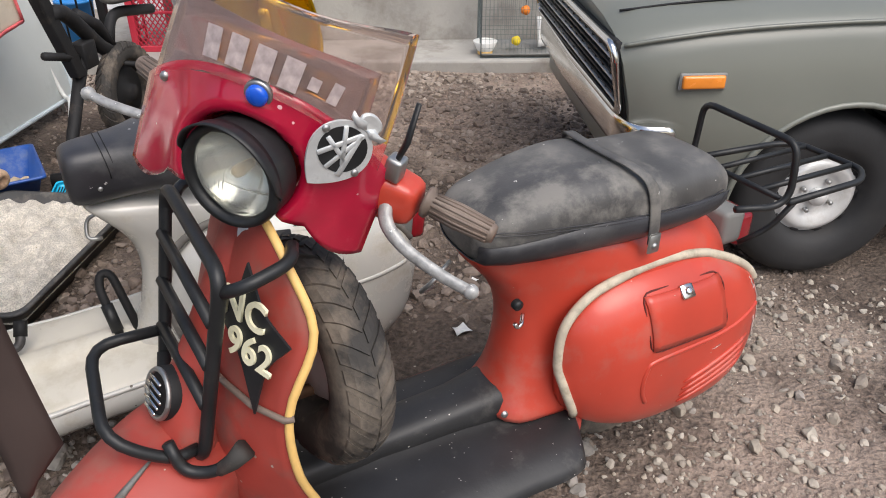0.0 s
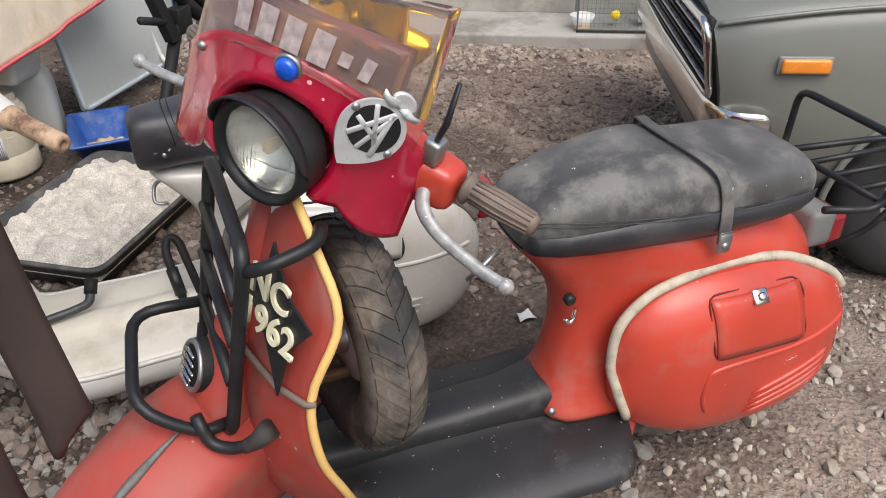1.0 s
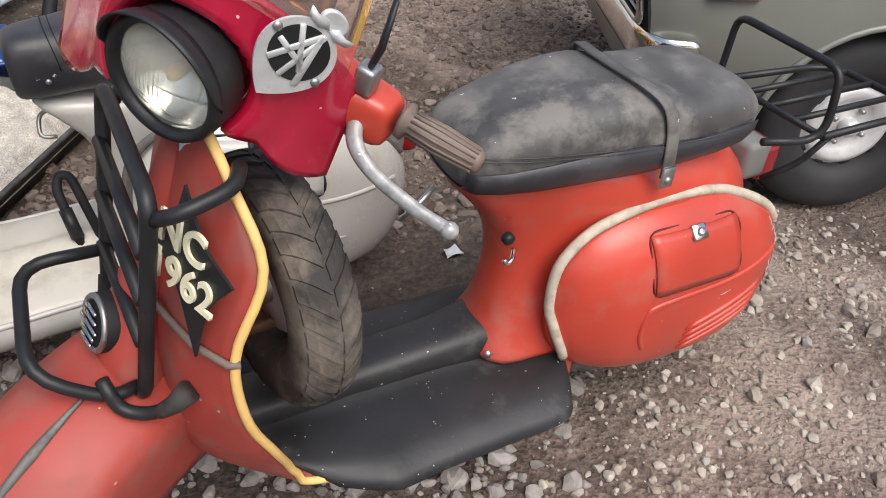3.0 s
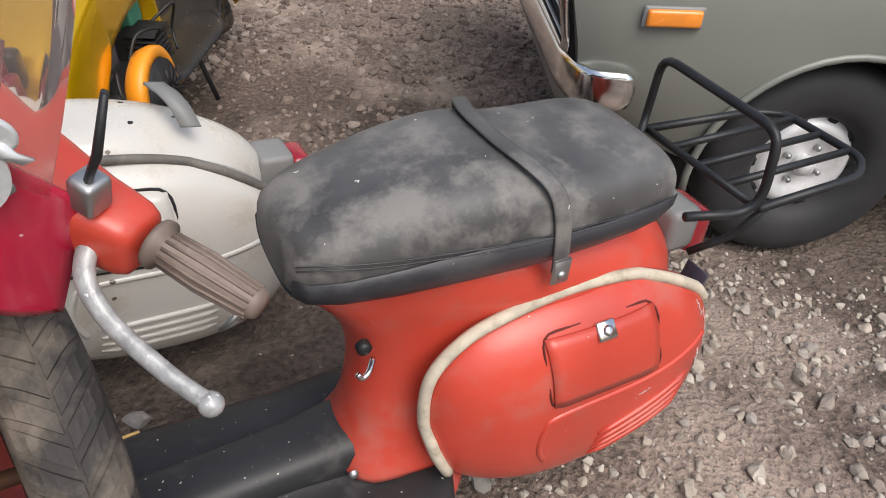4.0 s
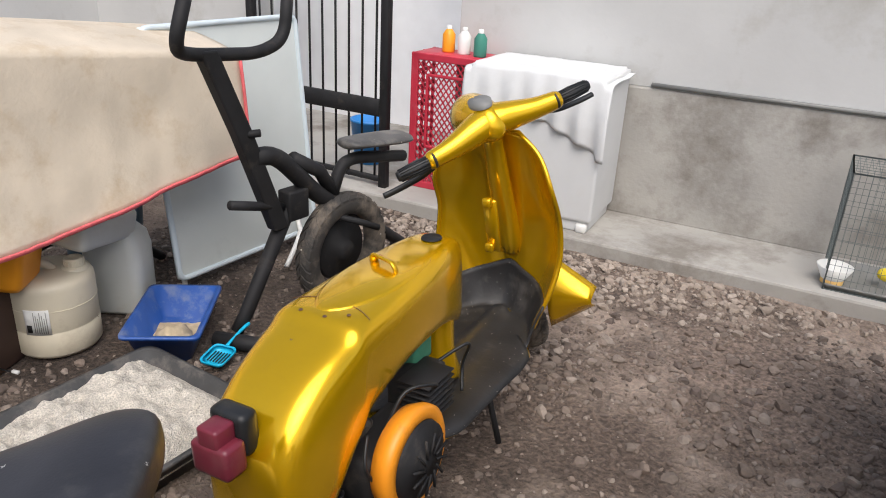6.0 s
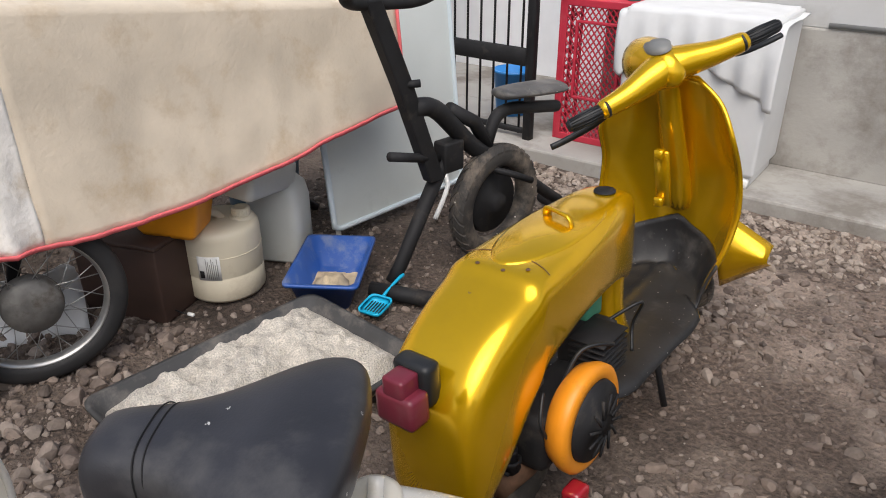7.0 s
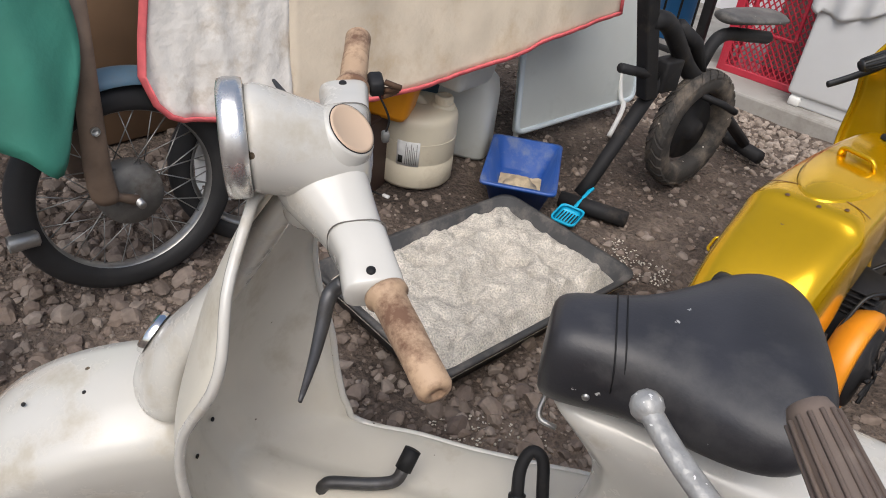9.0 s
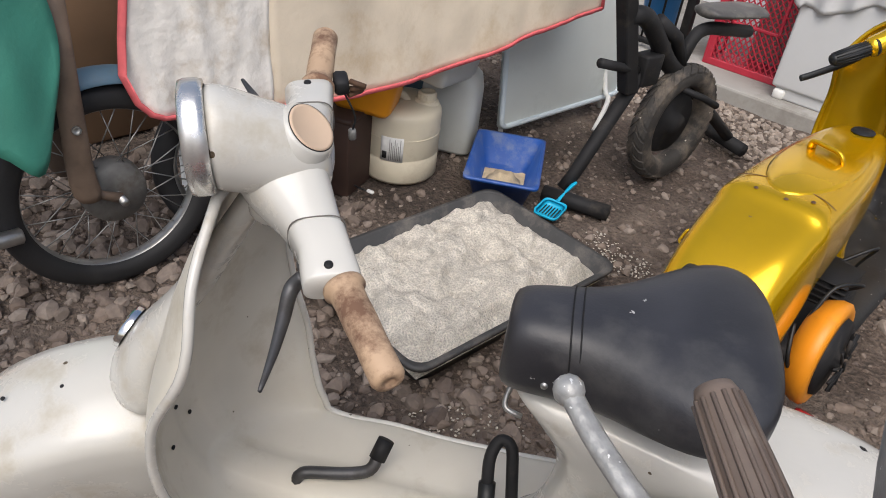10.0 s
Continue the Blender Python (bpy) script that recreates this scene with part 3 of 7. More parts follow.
def floor_pt(x, t, lift=0.0, wide=1.0, fwd=0.0):
    """x: -1..1 across, t: 0 top of the shield .. 1 rear of the floor."""
    k = [(i / 13, i) for i in range(14)]
    f = t * 13
    u = curve1([(i, FLOOR_PATH[i][0]) for i in range(14)], f)
    w = curve1([(i, FLOOR_PATH[i][1]) for i in range(14)], f)
    h = curve1([(i, FLOOR_HALF[i]) for i in range(14)], f) * (wide if f < 8 else 1.0)
    s = curve1([(i, FLOOR_SWEEP[i]) for i in range(14)], f)
    drop = -0.02 * x ** 6 if f > 7 else 0
    rib = 0.019 * math.exp(-(x / 0.2) ** 4) * min(1, max(0, (f - 1) / 2))
    back = lift if f < 8 else 0
    u += fwd * min(1.0, max(0.0, (8.5 - f) / 3)) * min(1.0, f / 2)
    up = lift if f >= 7 else 0
    return (u - s * abs(x) ** 3 - back * 0.8 + (rib if f < 7 else 0), h * x, w + drop + up + (rib if f >= 7 else 0))


def legshield(root, paint, edge_mat, name="legshield", wide=1.0, fwd=0.0, end=60):
    p = part(name, grid(lambda s, t: floor_pt(2 * s - 1, t, 0, wide, fwd), 24, 60), paint, root, solid=0.005)
    loop = [floor_pt(-1, t / 60, 0, wide, fwd) for t in range(end, -1, -1)] + [floor_pt(x / 6 - 1, 0, 0, wide, fwd) for x in range(1, 12)] + [floor_pt(1, t / 60, 0, wide, fwd) for t in range(0, end + 1)]
    part("edge_trim", tube(loop, 0.0075, 8), edge_mat, root, "beaded edge trim round the shield")
    return p


def fender_mesh(c=(1.51, 0.21), w=1.0, amax=122):
    """Long mudguard: softly crowned top, upright skirts with a pressed ridge."""
    rings = []
    hw = [(-38, 0.035), (-20, 0.07), (5, 0.096), (40, 0.112), (80, 0.12), (126, 0.12)]
    rr = [(-38, 0.285), (-15, 0.308), (20, 0.322), (60, 0.330), (78, 0.336), (95, 0.345), (126, 0.36)]
    for k in range(31):
        a = -38 + (amax + 38) * k / 30
        h, r = curve1(hw, a) * w, curve1(rr, a)
        deep = curve1([(-38, 0.07), (0, 0.15), (40, 0.22), (70, 0.28), (126, 0.28)], a)
        ca, sa = math.cos(radians(a)), math.sin(radians(a))
        ring = []
        for j in range(25):
            x = -1 + 2 * j / 24
            q = abs(x)
            if q < 0.5:
                v, d = q / 0.5 * 0.72, 0.018 * (q / 0.5) ** 2
            elif q < 0.68:
                t = (q - 0.5) / 0.18
                v, d = 0.72 + 0.26 * math.sin(t * math.pi / 2), 0.018 + 0.038 * (1 - math.cos(t * math.pi / 2))
            else:
                t = (q - 0.68) / 0.32
                v, d = 0.98 + 0.05 * math.sin(t * math.pi) + (0.035 if 0.55 < t < 0.8 else 0), 0.056 + (deep - 0.056) * t
            cx = ca * r - d * ca * max(0.0, 1 - max(0, a - 50) / 35)
            cz = sa * r - d * (sa if a < 50 else lerp(sa, 1.0, min(1, (a - 50) / 35)))
            ring.append((c[0] + cx, h * v * (1 if x > 0 else -1), c[1] + cz))
        rings.append(ring)
    return loft(rings, cap=False, closed=False)


def tyre_mesh(R, r, wide=None, n=40, m=14, treads=0):
    """Tyre about the y axis."""
    wide = wide or r
    rings = []
    for k in range(n):
        a = 2 * math.pi * k / n
        ring = []
        for j in range(m):
            b = 2 * math.pi * j / m
            cb, sb = math.cos(b), math.sin(b)
            q = R - r + r * abs(cb) ** 0.75 * (1 if cb > 0 else -1)
            ring.append((q * math.cos(a), wide * abs(sb) ** 0.8 * (1 if sb > 0 else -1), q * math.sin(a)))
        rings.append(ring)
    rings.append(rings[0])
    return loft(rings, cap=False)


def tread_mesh(R, r, count=34):
    """Chevron tread bars standing on the crown of a tyre."""
    bms = []
    for k in range(count):
        for sgn in (-1, 1):
            a0 = 2 * math.pi * (k + (0.5 if sgn > 0 else 0)) / count
            pts = []
            for j in range(5):
                y = sgn * r * (0.04 + 0.21 * j)
                a = a0 + 0.05 * j
                q = R - r + r * (1 - min(1, abs(y / r)) ** 2.6) ** 0.40 * 1.0
                pts.append((q * math.cos(a), y, q * math.sin(a)))
            bms.append((pts))
    bm = bmesh.new()
    for pts in bms:
        top, low = [], []
        for i, p in enumerate(pts):
            v = Vector(p)
            n = Vector((p[0], 0, p[2])).normalized()
            t = Vector((-n.z, 0, n.x)) * (R * math.pi / count * 0.62)
            top.append((bm.verts.new(v - t + n * 0.003), bm.verts.new(v + t + n * 0.003)))
            low.append((bm.verts.new(v - t * 1.1 - n * 0.006), bm.verts.new(v + t * 1.1 - n * 0.006)))
        for i in range(len(pts) - 1):
            bm.faces.new((top[i][0], top[i][1], top[i + 1][1], top[i + 1][0]))
            bm.faces.new((top[i][0], low[i][0], low[i + 1][0], top[i + 1][0]))
            bm.faces.new((top[i][1], low[i][1], low[i + 1][1], top[i + 1][1]))
        for i in (0, len(pts) - 1):
            bm.faces.new((top[i][0], top[i][1], low[i][1], low[i][0]))
    return bm


def small_wheel(root, m, R=0.212, r=0.044, name="wheel", rim_mat=SILVER):
    w = part(name, tyre_mesh(R, r), RUBBER, root, m=m)
    part("tread", tread_mesh(R, r), RUBBER, w, smooth=False)
    part("rim", revolve([(0.03, -0.02), (0.09, -0.012), (0.12, 0.02), (0.138, 0.028), (0.136, 0.034), (0.118, 0.027), (0.085, -0.004), (0.03, -0.01)], 32, "y"), rim_mat, w, "pressed steel rim")
    part("hub", revolve([(0.0, -0.05), (0.03, -0.045), (0.04, 0.03), (0.02, 0.05), (0, 0.05)], 16, "y"), STEEL, w)
    return w


def letters(root, text, size, mat, m, name="lettering", label=""):
    cu = bpy.data.curves.new("t", "FONT")
    cu.body, cu.size, cu.extrude, cu.align_x, cu.align_y = text, size, 0.0025, "CENTER", "CENTER"
    cu.space_character = 1.05
    cu.offset = size * 0.018
    ob = bpy.data.objects.new("t", cu)
    scene.collection.objects.link(ob)
    bpy.context.view_layer.update()
    me = bpy.data.meshes.new_from_object(ob.evaluated_get(bpy.context.evaluated_depsgraph_get()))
    bpy.data.objects.remove(ob)
    me.name = name
    me.materials.clear()
    me.materials.append(mat)
    o = new(name, me)
    o.parent = root
    o.matrix_basis = m
    if label:
        o["label"] = label
    return o


def bars(root, spots, mat, m, name="marking"):
    """Plain bars standing in for lettering: (x, y, w, h) each."""
    bm = join(*[box(w, h, 0.0015, 0, 1, (x, y, 0)) for x, y, w, h in spots])
    return part(name, bm, mat, root, m=m, smooth=False)


def frame_m(o, x, y):
    """Matrix with its x and y axes along given ways, origin o."""
    x = Vector(x).normalized()
    z = x.cross(Vector(y)).normalized()
    y = z.cross(x)
    return Matrix(((x.x, y.x, z.x, o[0]), (x.y, y.y, z.y, o[1]), (x.z, y.z, z.z, o[2]), (0, 0, 0, 1)))


def rear_wheel(root):
    small_wheel(root, pose(0.30, -0.03, 0.205), R=0.2, name="rear_wheel")


def front_wheel(root, S, du=0.0):
    S = S @ Matrix.Translation((du, 0, 0))
    small_wheel(root, S @ pose(1.51, 0, 0.206), R=0.206, name="front_wheel")
    part("fork", tube([(1.40, 0.0, 0.5), (1.45, 0.07, 0.36), (1.51, 0.075, 0.21)], [0.022, 0.02, 0.018], 10, 4), SILVER, root, m=S)


def red_scooter():
    root = thing("red_scooter", heading(0.714, 2.0095, 36.73, 0.2, 1.2), "weathered orange-red scooter with crimson fairing, standing on gravel", "scooter")
    S = steer(41.6)
    part("body", rear_body_mesh(), RED_PAINT, root, sub=1)
    cowl(root, RED_PAINT, PIPING_GREY, 1, seam=RED_SEAM, sr=0.0022, d0=0.205, latch=0.0085)
    pan = part("far_panel", panel_mesh(-1), RED_PAINT, root)
    for u0, w0, u1, w1, r in ((0.055, 0.50, 0.045, 0.40, 0.004), (0.07, 0.43, 0.06, 0.37, 0.006), (0.085, 0.53, 0.075, 0.50, 0.004), (0.09, 0.33, 0.13, 0.285, 0.003), (0.20, 0.405, 0.225, 0.40, 0.004)):
        part("paint_chip", tube(on_panel([(lerp(u0, u1, j / 6) + 0.004 * math.sin(j * 2.3), lerp(w0, w1, j / 6)) for j in range(7)], 1, 0.0), [0.001, r, r * 0.5, r, r * 0.7, r, 0.001], 6, flat=0.3), CHIPPED, root, "scraped bare patch")
    sh = legshield(root, RED_DULL, PIPING, end=41)
    # floor mat with a raised middle and a drooping side flap
    def mat_pt(s, t):
        x = 2 * s - 1
        wide = 1.04 + 0.27 * min(1.0, t / 0.3) if x > 0 else 1.04
        u, v, w = floor_pt(1.04 * x, 0.6 + 0.37 * t - 0.03 * max(0.0, x) ** 4 * t ** 4, 0.009)
        return (u, v * wide / 1.04 * (1 - 0.22 * max(0, (t - 0.86) / 0.14) ** 3), w - 0.012 * max(0.0, (abs(x) - 0.8) / 0.2) + 0.003 * noise.noise((s * 5, t * 7, 2)))
    part("floor_mat", grid(mat_pt, 24, 34), MAT_RUBBER, root, "dusty black rubber floor mat", solid=0.006)
    part("tunnel", loft([sect(u, hw, 0.25, wt, 16, 3) for u, hw, wt in ((0.60, 0.07, 0.345), (0.72, 0.068, 0.35), (0.8, 0.06, 0.335), (1.0, 0.055, 0.325), (1.2, 0.06, 0.32), (1.27, 0.065, 0.36))]), MAT_RUBBER, root, "raised middle of the floor mat")
    part("bolt", revolve([(0.009, 0), (0.007, 0.006), (0, 0.008)], 10, "y"), STEEL, root, m=pose(0.722, 0.092, 0.315))
    # seat
    rings = [sect(u, hw, wb, wt, 28, 3.2) for u, hw, wb, wt in (
        (0.808, 0.05, 0.73, 0.775), (0.802, 0.078, 0.71, 0.80), (0.785, 0.098, 0.70, 0.815), (0.742, 0.116, 0.695, 0.831), (0.672, 0.128, 0.69, 0.849), (0.592, 0.137, 0.688, 0.866),
        (0.512, 0.142, 0.686, 0.872), (0.472, 0.144, 0.686, 0.865), (0.432, 0.144, 0.687, 0.852), (0.352, 0.143, 0.69, 0.849), (0.275, 0.14, 0.694, 0.85), (0.225, 0.133, 0.70, 0.843), (0.188, 0.118, 0.708, 0.822), (0.172, 0.09, 0.725, 0.79))]
    seat = part("seat", loft(rings), BLACK_VINYL, root, "worn black vinyl two-up seat", sub=1)
    low = []
    for ring in rings[1:-1]:
        w0, w1 = min(p[2] for p in ring), max(p[2] for p in ring)
        uc = ring[0][0]
        low.append([(uc, p[1] * 1.012, p[2] - 0.001) for p in (ring[k % 28] for k in range(14, 29))])
    part("seat_skirt", loft(low, cap=False, closed=False), BLACK_LEATHER, seat, "cleaner black side band of the seat", solid=0.002)
    strap = [(0.42, 0.145, 0.70), (0.426, 0.148, 0.75), (0.434, 0.147, 0.80), (0.446, 0.136, 0.842), (0.466, 0.103, 0.865), (0.48, 0.05, 0.872), (0.484, -0.01, 0.874), (0.48, -0.06, 0.872), (0.466, -0.108, 0.865), (0.446, -0.138, 0.842), (0.434, -0.148, 0.80), (0.426, -0.148, 0.75), (0.42, -0.146, 0.70)]
    part("grab_strap", ribbon(strap, (1, 0, 0.06), 0.028, 0.0022), BLACK_VINYL, seat, "grab strap over the seat")
    bk_ = part("buckle", box(0.032, 0.005, 0.046, 0.003, 1, (0.419, 0.149, 0.702)), STEEL, seat, "dull steel strap plate")
    part("stud", revolve([(0.008, 0), (0.007, 0.004), (0, 0.005)], 12, "y"), STEEL, bk_, m=pose(0.419, 0.151, 0.696))
    for dz in (0.0, 0.007):
        part("stitching", tube([(u, hw, w - dz) for u, hw, w in ((0.798, 0.085, 0.78), (0.775, 0.106, 0.79), (0.70, 0.1265, 0.788), (0.592, 0.139, 0.782), (0.49, 0.1455, 0.776), (0.35, 0.145, 0.772), (0.28, 0.142, 0.772), (0.225, 0.1345, 0.778))], 0.0011, 6, 6), BLACK_LEATHER, seat)
    # tail
    part("tail_lamp", box(0.05, 0.095, 0.085, 0.012, 2, (0.005, 0.0, 0.585)), LENS_RED, root, "faded red tail lamp")
    part("lamp_housing", box(0.07, 0.10, 0.09, 0.015, 2, (0.05, 0.0, 0.60)), GREY_PLASTIC, root)
    part("mudflap", box(0.006, 0.06, 0.17, 0.002, 1, (-0.05, 0.02, 0.375), Matrix.Rotation(radians(-12), 4, "Y")), VIOLET_FLAP, root, "dark plate hanging below the tail")
    part("rear_fork", tube([(0.28, 0.08, 0.21), (0.45, 0.1, 0.3)], 0.03, 10), BLACK_IRON, root)
    # rear luggage rack
    rk = part("luggage_rack", 
        tube(fillet([(0.14, 0.11, 0.70), (0.03, 0.13, 0.69), (0.0, 0.14, 0.72), (0.0, 0.125, 0.84), (0.0, -0.16, 0.85), (0.0, -0.165, 0.72), (0.03, -0.14, 0.69), (0.14, -0.11, 0.70)], 0.035), 0.0085, 8), BLACK_PAINT, root, "black tubular rear luggage rack")
    for bm in (
        tube(fillet([(0.0, 0.14, 0.70), (-0.28, 0.13, 0.695), (-0.335, 0.09, 0.70), (-0.335, -0.10, 0.70), (-0.28, -0.14, 0.695), (0.0, -0.155, 0.70)], 0.03), 0.0085, 8),
        *[tube([(0.0, v, 0.70), (-0.332, v, 0.70)], 0.0075, 8) for v in (-0.08, -0.01, 0.06)],
        tube([(0.0, 0.14, 0.70), (0.0, -0.155, 0.70)], 0.0075, 8),
        tube(fillet([(-0.03, 0.138, 0.70), (0.0, 0.11, 0.62), (0.05, 0.07, 0.57)], 0.03), 0.0075, 8)):
        part("rail", bm, BLACK_PAINT, rk)
    # hooks and switch on the seat post
    part("hook", tube([(0.685, 0.078, 0.563), (0.70, 0.096, 0.556), (0.712, 0.10, 0.553), (0.718, 0.098, 0.562)], 0.0048, 8, 4), CHROME, root, "bright bag hook")
    part("knob", revolve([(0.012, 0), (0.012, 0.012), (0.006, 0.016), (0, 0.016)], 12, "y"), BLACK_PAINT, root, m=pose(0.70, 0.07, 0.59))
    part("hasp", tube(fillet([(0.83, 0.02, 0.70), (0.88, 0.035, 0.67), (0.89, 0.0, 0.63), (0.85, -0.01, 0.63)], 0.02), 0.005, 8), STEEL, root, "steel seat lock loop")
    # spare wheel behind the shield
    small_wheel(root, pose(1.122, 0.018, 0.582, -1.3, 0, 101), 0.22, 0.054, name="spare_wheel")
    part("spare_bracket", join(box(0.03, 0.03, 0.18, 0.004, 1, (1.09, 0.03, 0.42)), box(0.14, 0.02, 0.02, 0.003, 1, (1.15, 0.03, 0.5))), RUST, root)
    # column and badge plaque on the shield
    col = part("steering_column", loft([[(u + 0.028 * math.cos(a) * k, hw * math.sin(a), w) for a in [2 * math.pi * j / 16 for j in range(16)]]
               for u, hw, w, k in ((1.365, 0.115, 0.475, 2.2), (1.368, 0.105, 0.505, 2.1), (1.36, 0.075, 0.575, 1.6), (1.32, 0.048, 0.66, 1.1), (1.25, 0.038, 0.84, 1.0), (1.19, 0.036, 0.96, 1.0))]), RED_DULL, root, sub=1, m=pose(0, 0.02, 0))
    n = 10
    dia = [(0.005, 0.105), (0.085, 0.02), (-0.005, -0.115), (-0.085, 0.02)]
    out = []
    for i in range(4):
        a, b = dia[i], dia[(i + 1) % 4]
        for k in range(n):
            t = k / n
            pull = 1 - 0.26 * math.sin(math.pi * t)
            x_, y_ = lerp(a[0], b[0], t) * pull, lerp(a[1], b[1], t) * pull
            out.append((x_ - 0.3 * y_, y_))
    pl = frame_m((1.266, 0.192, 0.777), (-0.40, 0.91, 0.0), (-0.2, -0.1, 0.95)) @ Matrix.Rotation(radians(-4), 4, "Z") @ Matrix.Scale(1.06, 4)
    plq = part("plaque", plate(out, 0.004), BLACK_PAINT, root, "black four-pointed plaque with cream figures", smooth=False, m=pl)
    letters(plq, "NC", 0.062, CREAM_LETTER, pose(-0.018, 0.034, 0.0055))
    letters(plq, "1962", 0.062, CREAM_LETTER, pose(-0.012, -0.022, 0.0055))
    part("sticker", box(0.03, 0.055, 0.0015, 0, 1), PAPER, root, m=frame_m((1.236, 0.075, 0.885), (-0.25, 0.95, 0.0), (-0.2, 0, 0.95)), smooth=False)
    hn = part("horn", revolve([(0.048, -0.02), (0.047, 0.008), (0.042, 0.014), (0.036, 0.010), (0, 0.012)], 28, "x"), BLACK_IRON, root, "round horn with bright slats in the front casting", m=pose(1.392, 0.03, 0.592, 0, -20, 12))
    part("horn_rim", tube([(0.012, 0.042 * math.cos(a), 0.042 * math.sin(a)) for a in [2 * math.pi * k / 28 for k in range(28)]], 0.005, 8, closed=True), STEEL, hn)
    for k in range(5):
        part("horn_slat", box(0.006, 0.066 - 0.012 * abs(k - 2), 0.006, 0.002, 1, (0.021, 0, 0.014 * (k - 2))), CHROME, hn)
    part("tie_strap", tube([floor_pt(x, 0.235) for x in (1.03, 0.8, 0.5, 0.2)][0:1] + [(q[0] + 0.012, q[1], q[2]) for q in [floor_pt(x, 0.235) for x in (1.02, 0.8, 0.5, 0.1)]], 0.006, 6), GRIP_BROWN, root, "brown cord tied round the shield")
    # front carrier
    def rail(pts, r=0.0105, f=0.03):
        return part("rail", tube(fillet(pts, f), r, 10), BLACK_PAINT, carrier)
    carrier = part("front_carrier", tube(fillet([(1.312, -0.125, 0.905), (1.30, 0.195, 0.893), (1.36, 0.135, 0.515), (1.375, 0.06, 0.50), (1.385, -0.07, 0.52)], 0.04, 5, closed=True), 0.0115, 10, closed=True), BLACK_PAINT, root, "black tubular folding front carrier")
    for k in (0.22, 0.44, 0.66):
        rail([(lerp(1.312, 1.385, k) + 0.006, lerp(-0.125, -0.07, k), lerp(0.905, 0.52, k)), (lerp(1.30, 1.36, k) + 0.006, lerp(0.195, 0.135, k), lerp(0.893, 0.515, k))], 0.0105)
    rail([(1.37, -0.09, 0.64), (1.49, -0.085, 0.645), (1.50, 0.115, 0.60), (1.41, 0.135, 0.535), (1.365, 0.12, 0.53)], 0.0105, 0.05)
    rail([(1.372, -0.075, 0.60), (1.40, 0.0, 0.52), (1.37, 0.09, 0.51)], 0.013, 0.04)
    rail([(1.305, 0.185, 0.86), (1.275, 0.225, 0.885), (1.20, 0.205, 0.895), (1.185, 0.165, 0.90)], 0.0105, 0.03)
    rail([(1.315, -0.12, 0.86), (1.275, -0.20, 0.87), (1.20, -0.205, 0.88)], 0.0105, 0.03)
    rail([(1.41, 0.13, 0.57), (1.398, 0.15, 0.52), (1.36, 0.17, 0.515), (1.33, 0.185, 0.535)], 0.0105, 0.03)
    part("rubber_boot", tube([(1.345, 0.177, 0.522), (1.322, 0.188, 0.541), (1.302, 0.196, 0.566)], [0.0115, 0.015, 0.019], 12), RUBBER, carrier, "split rubber boot on the tube end")
    # steered front
    S2 = S @ Matrix.Translation((0, 0.035, 0))
    fe = part("front_fender", fender_mesh(w=0.97), RED_DULL, root, m=S2, solid=0.004)
    cr = [(1.51 + math.cos(radians(a)) * q, 0, 0.21 + math.sin(radians(a)) * q) for a, q in ((93, 0.350), (85, 0.343), (76, 0.338), (68, 0.335), (60, 0.331))]
    part("crest_strip", tube(cr, [0.002, 0.006, 0.009, 0.007, 0.002], 8, 4), OXIDE, fe, "dull metal crest strip on the fender")
    front_wheel(root, S2)
    red_front(root, Matrix.Translation((-0.006, 0.006, -0.003)) @ S)
    rear_wheel(root)
    return root


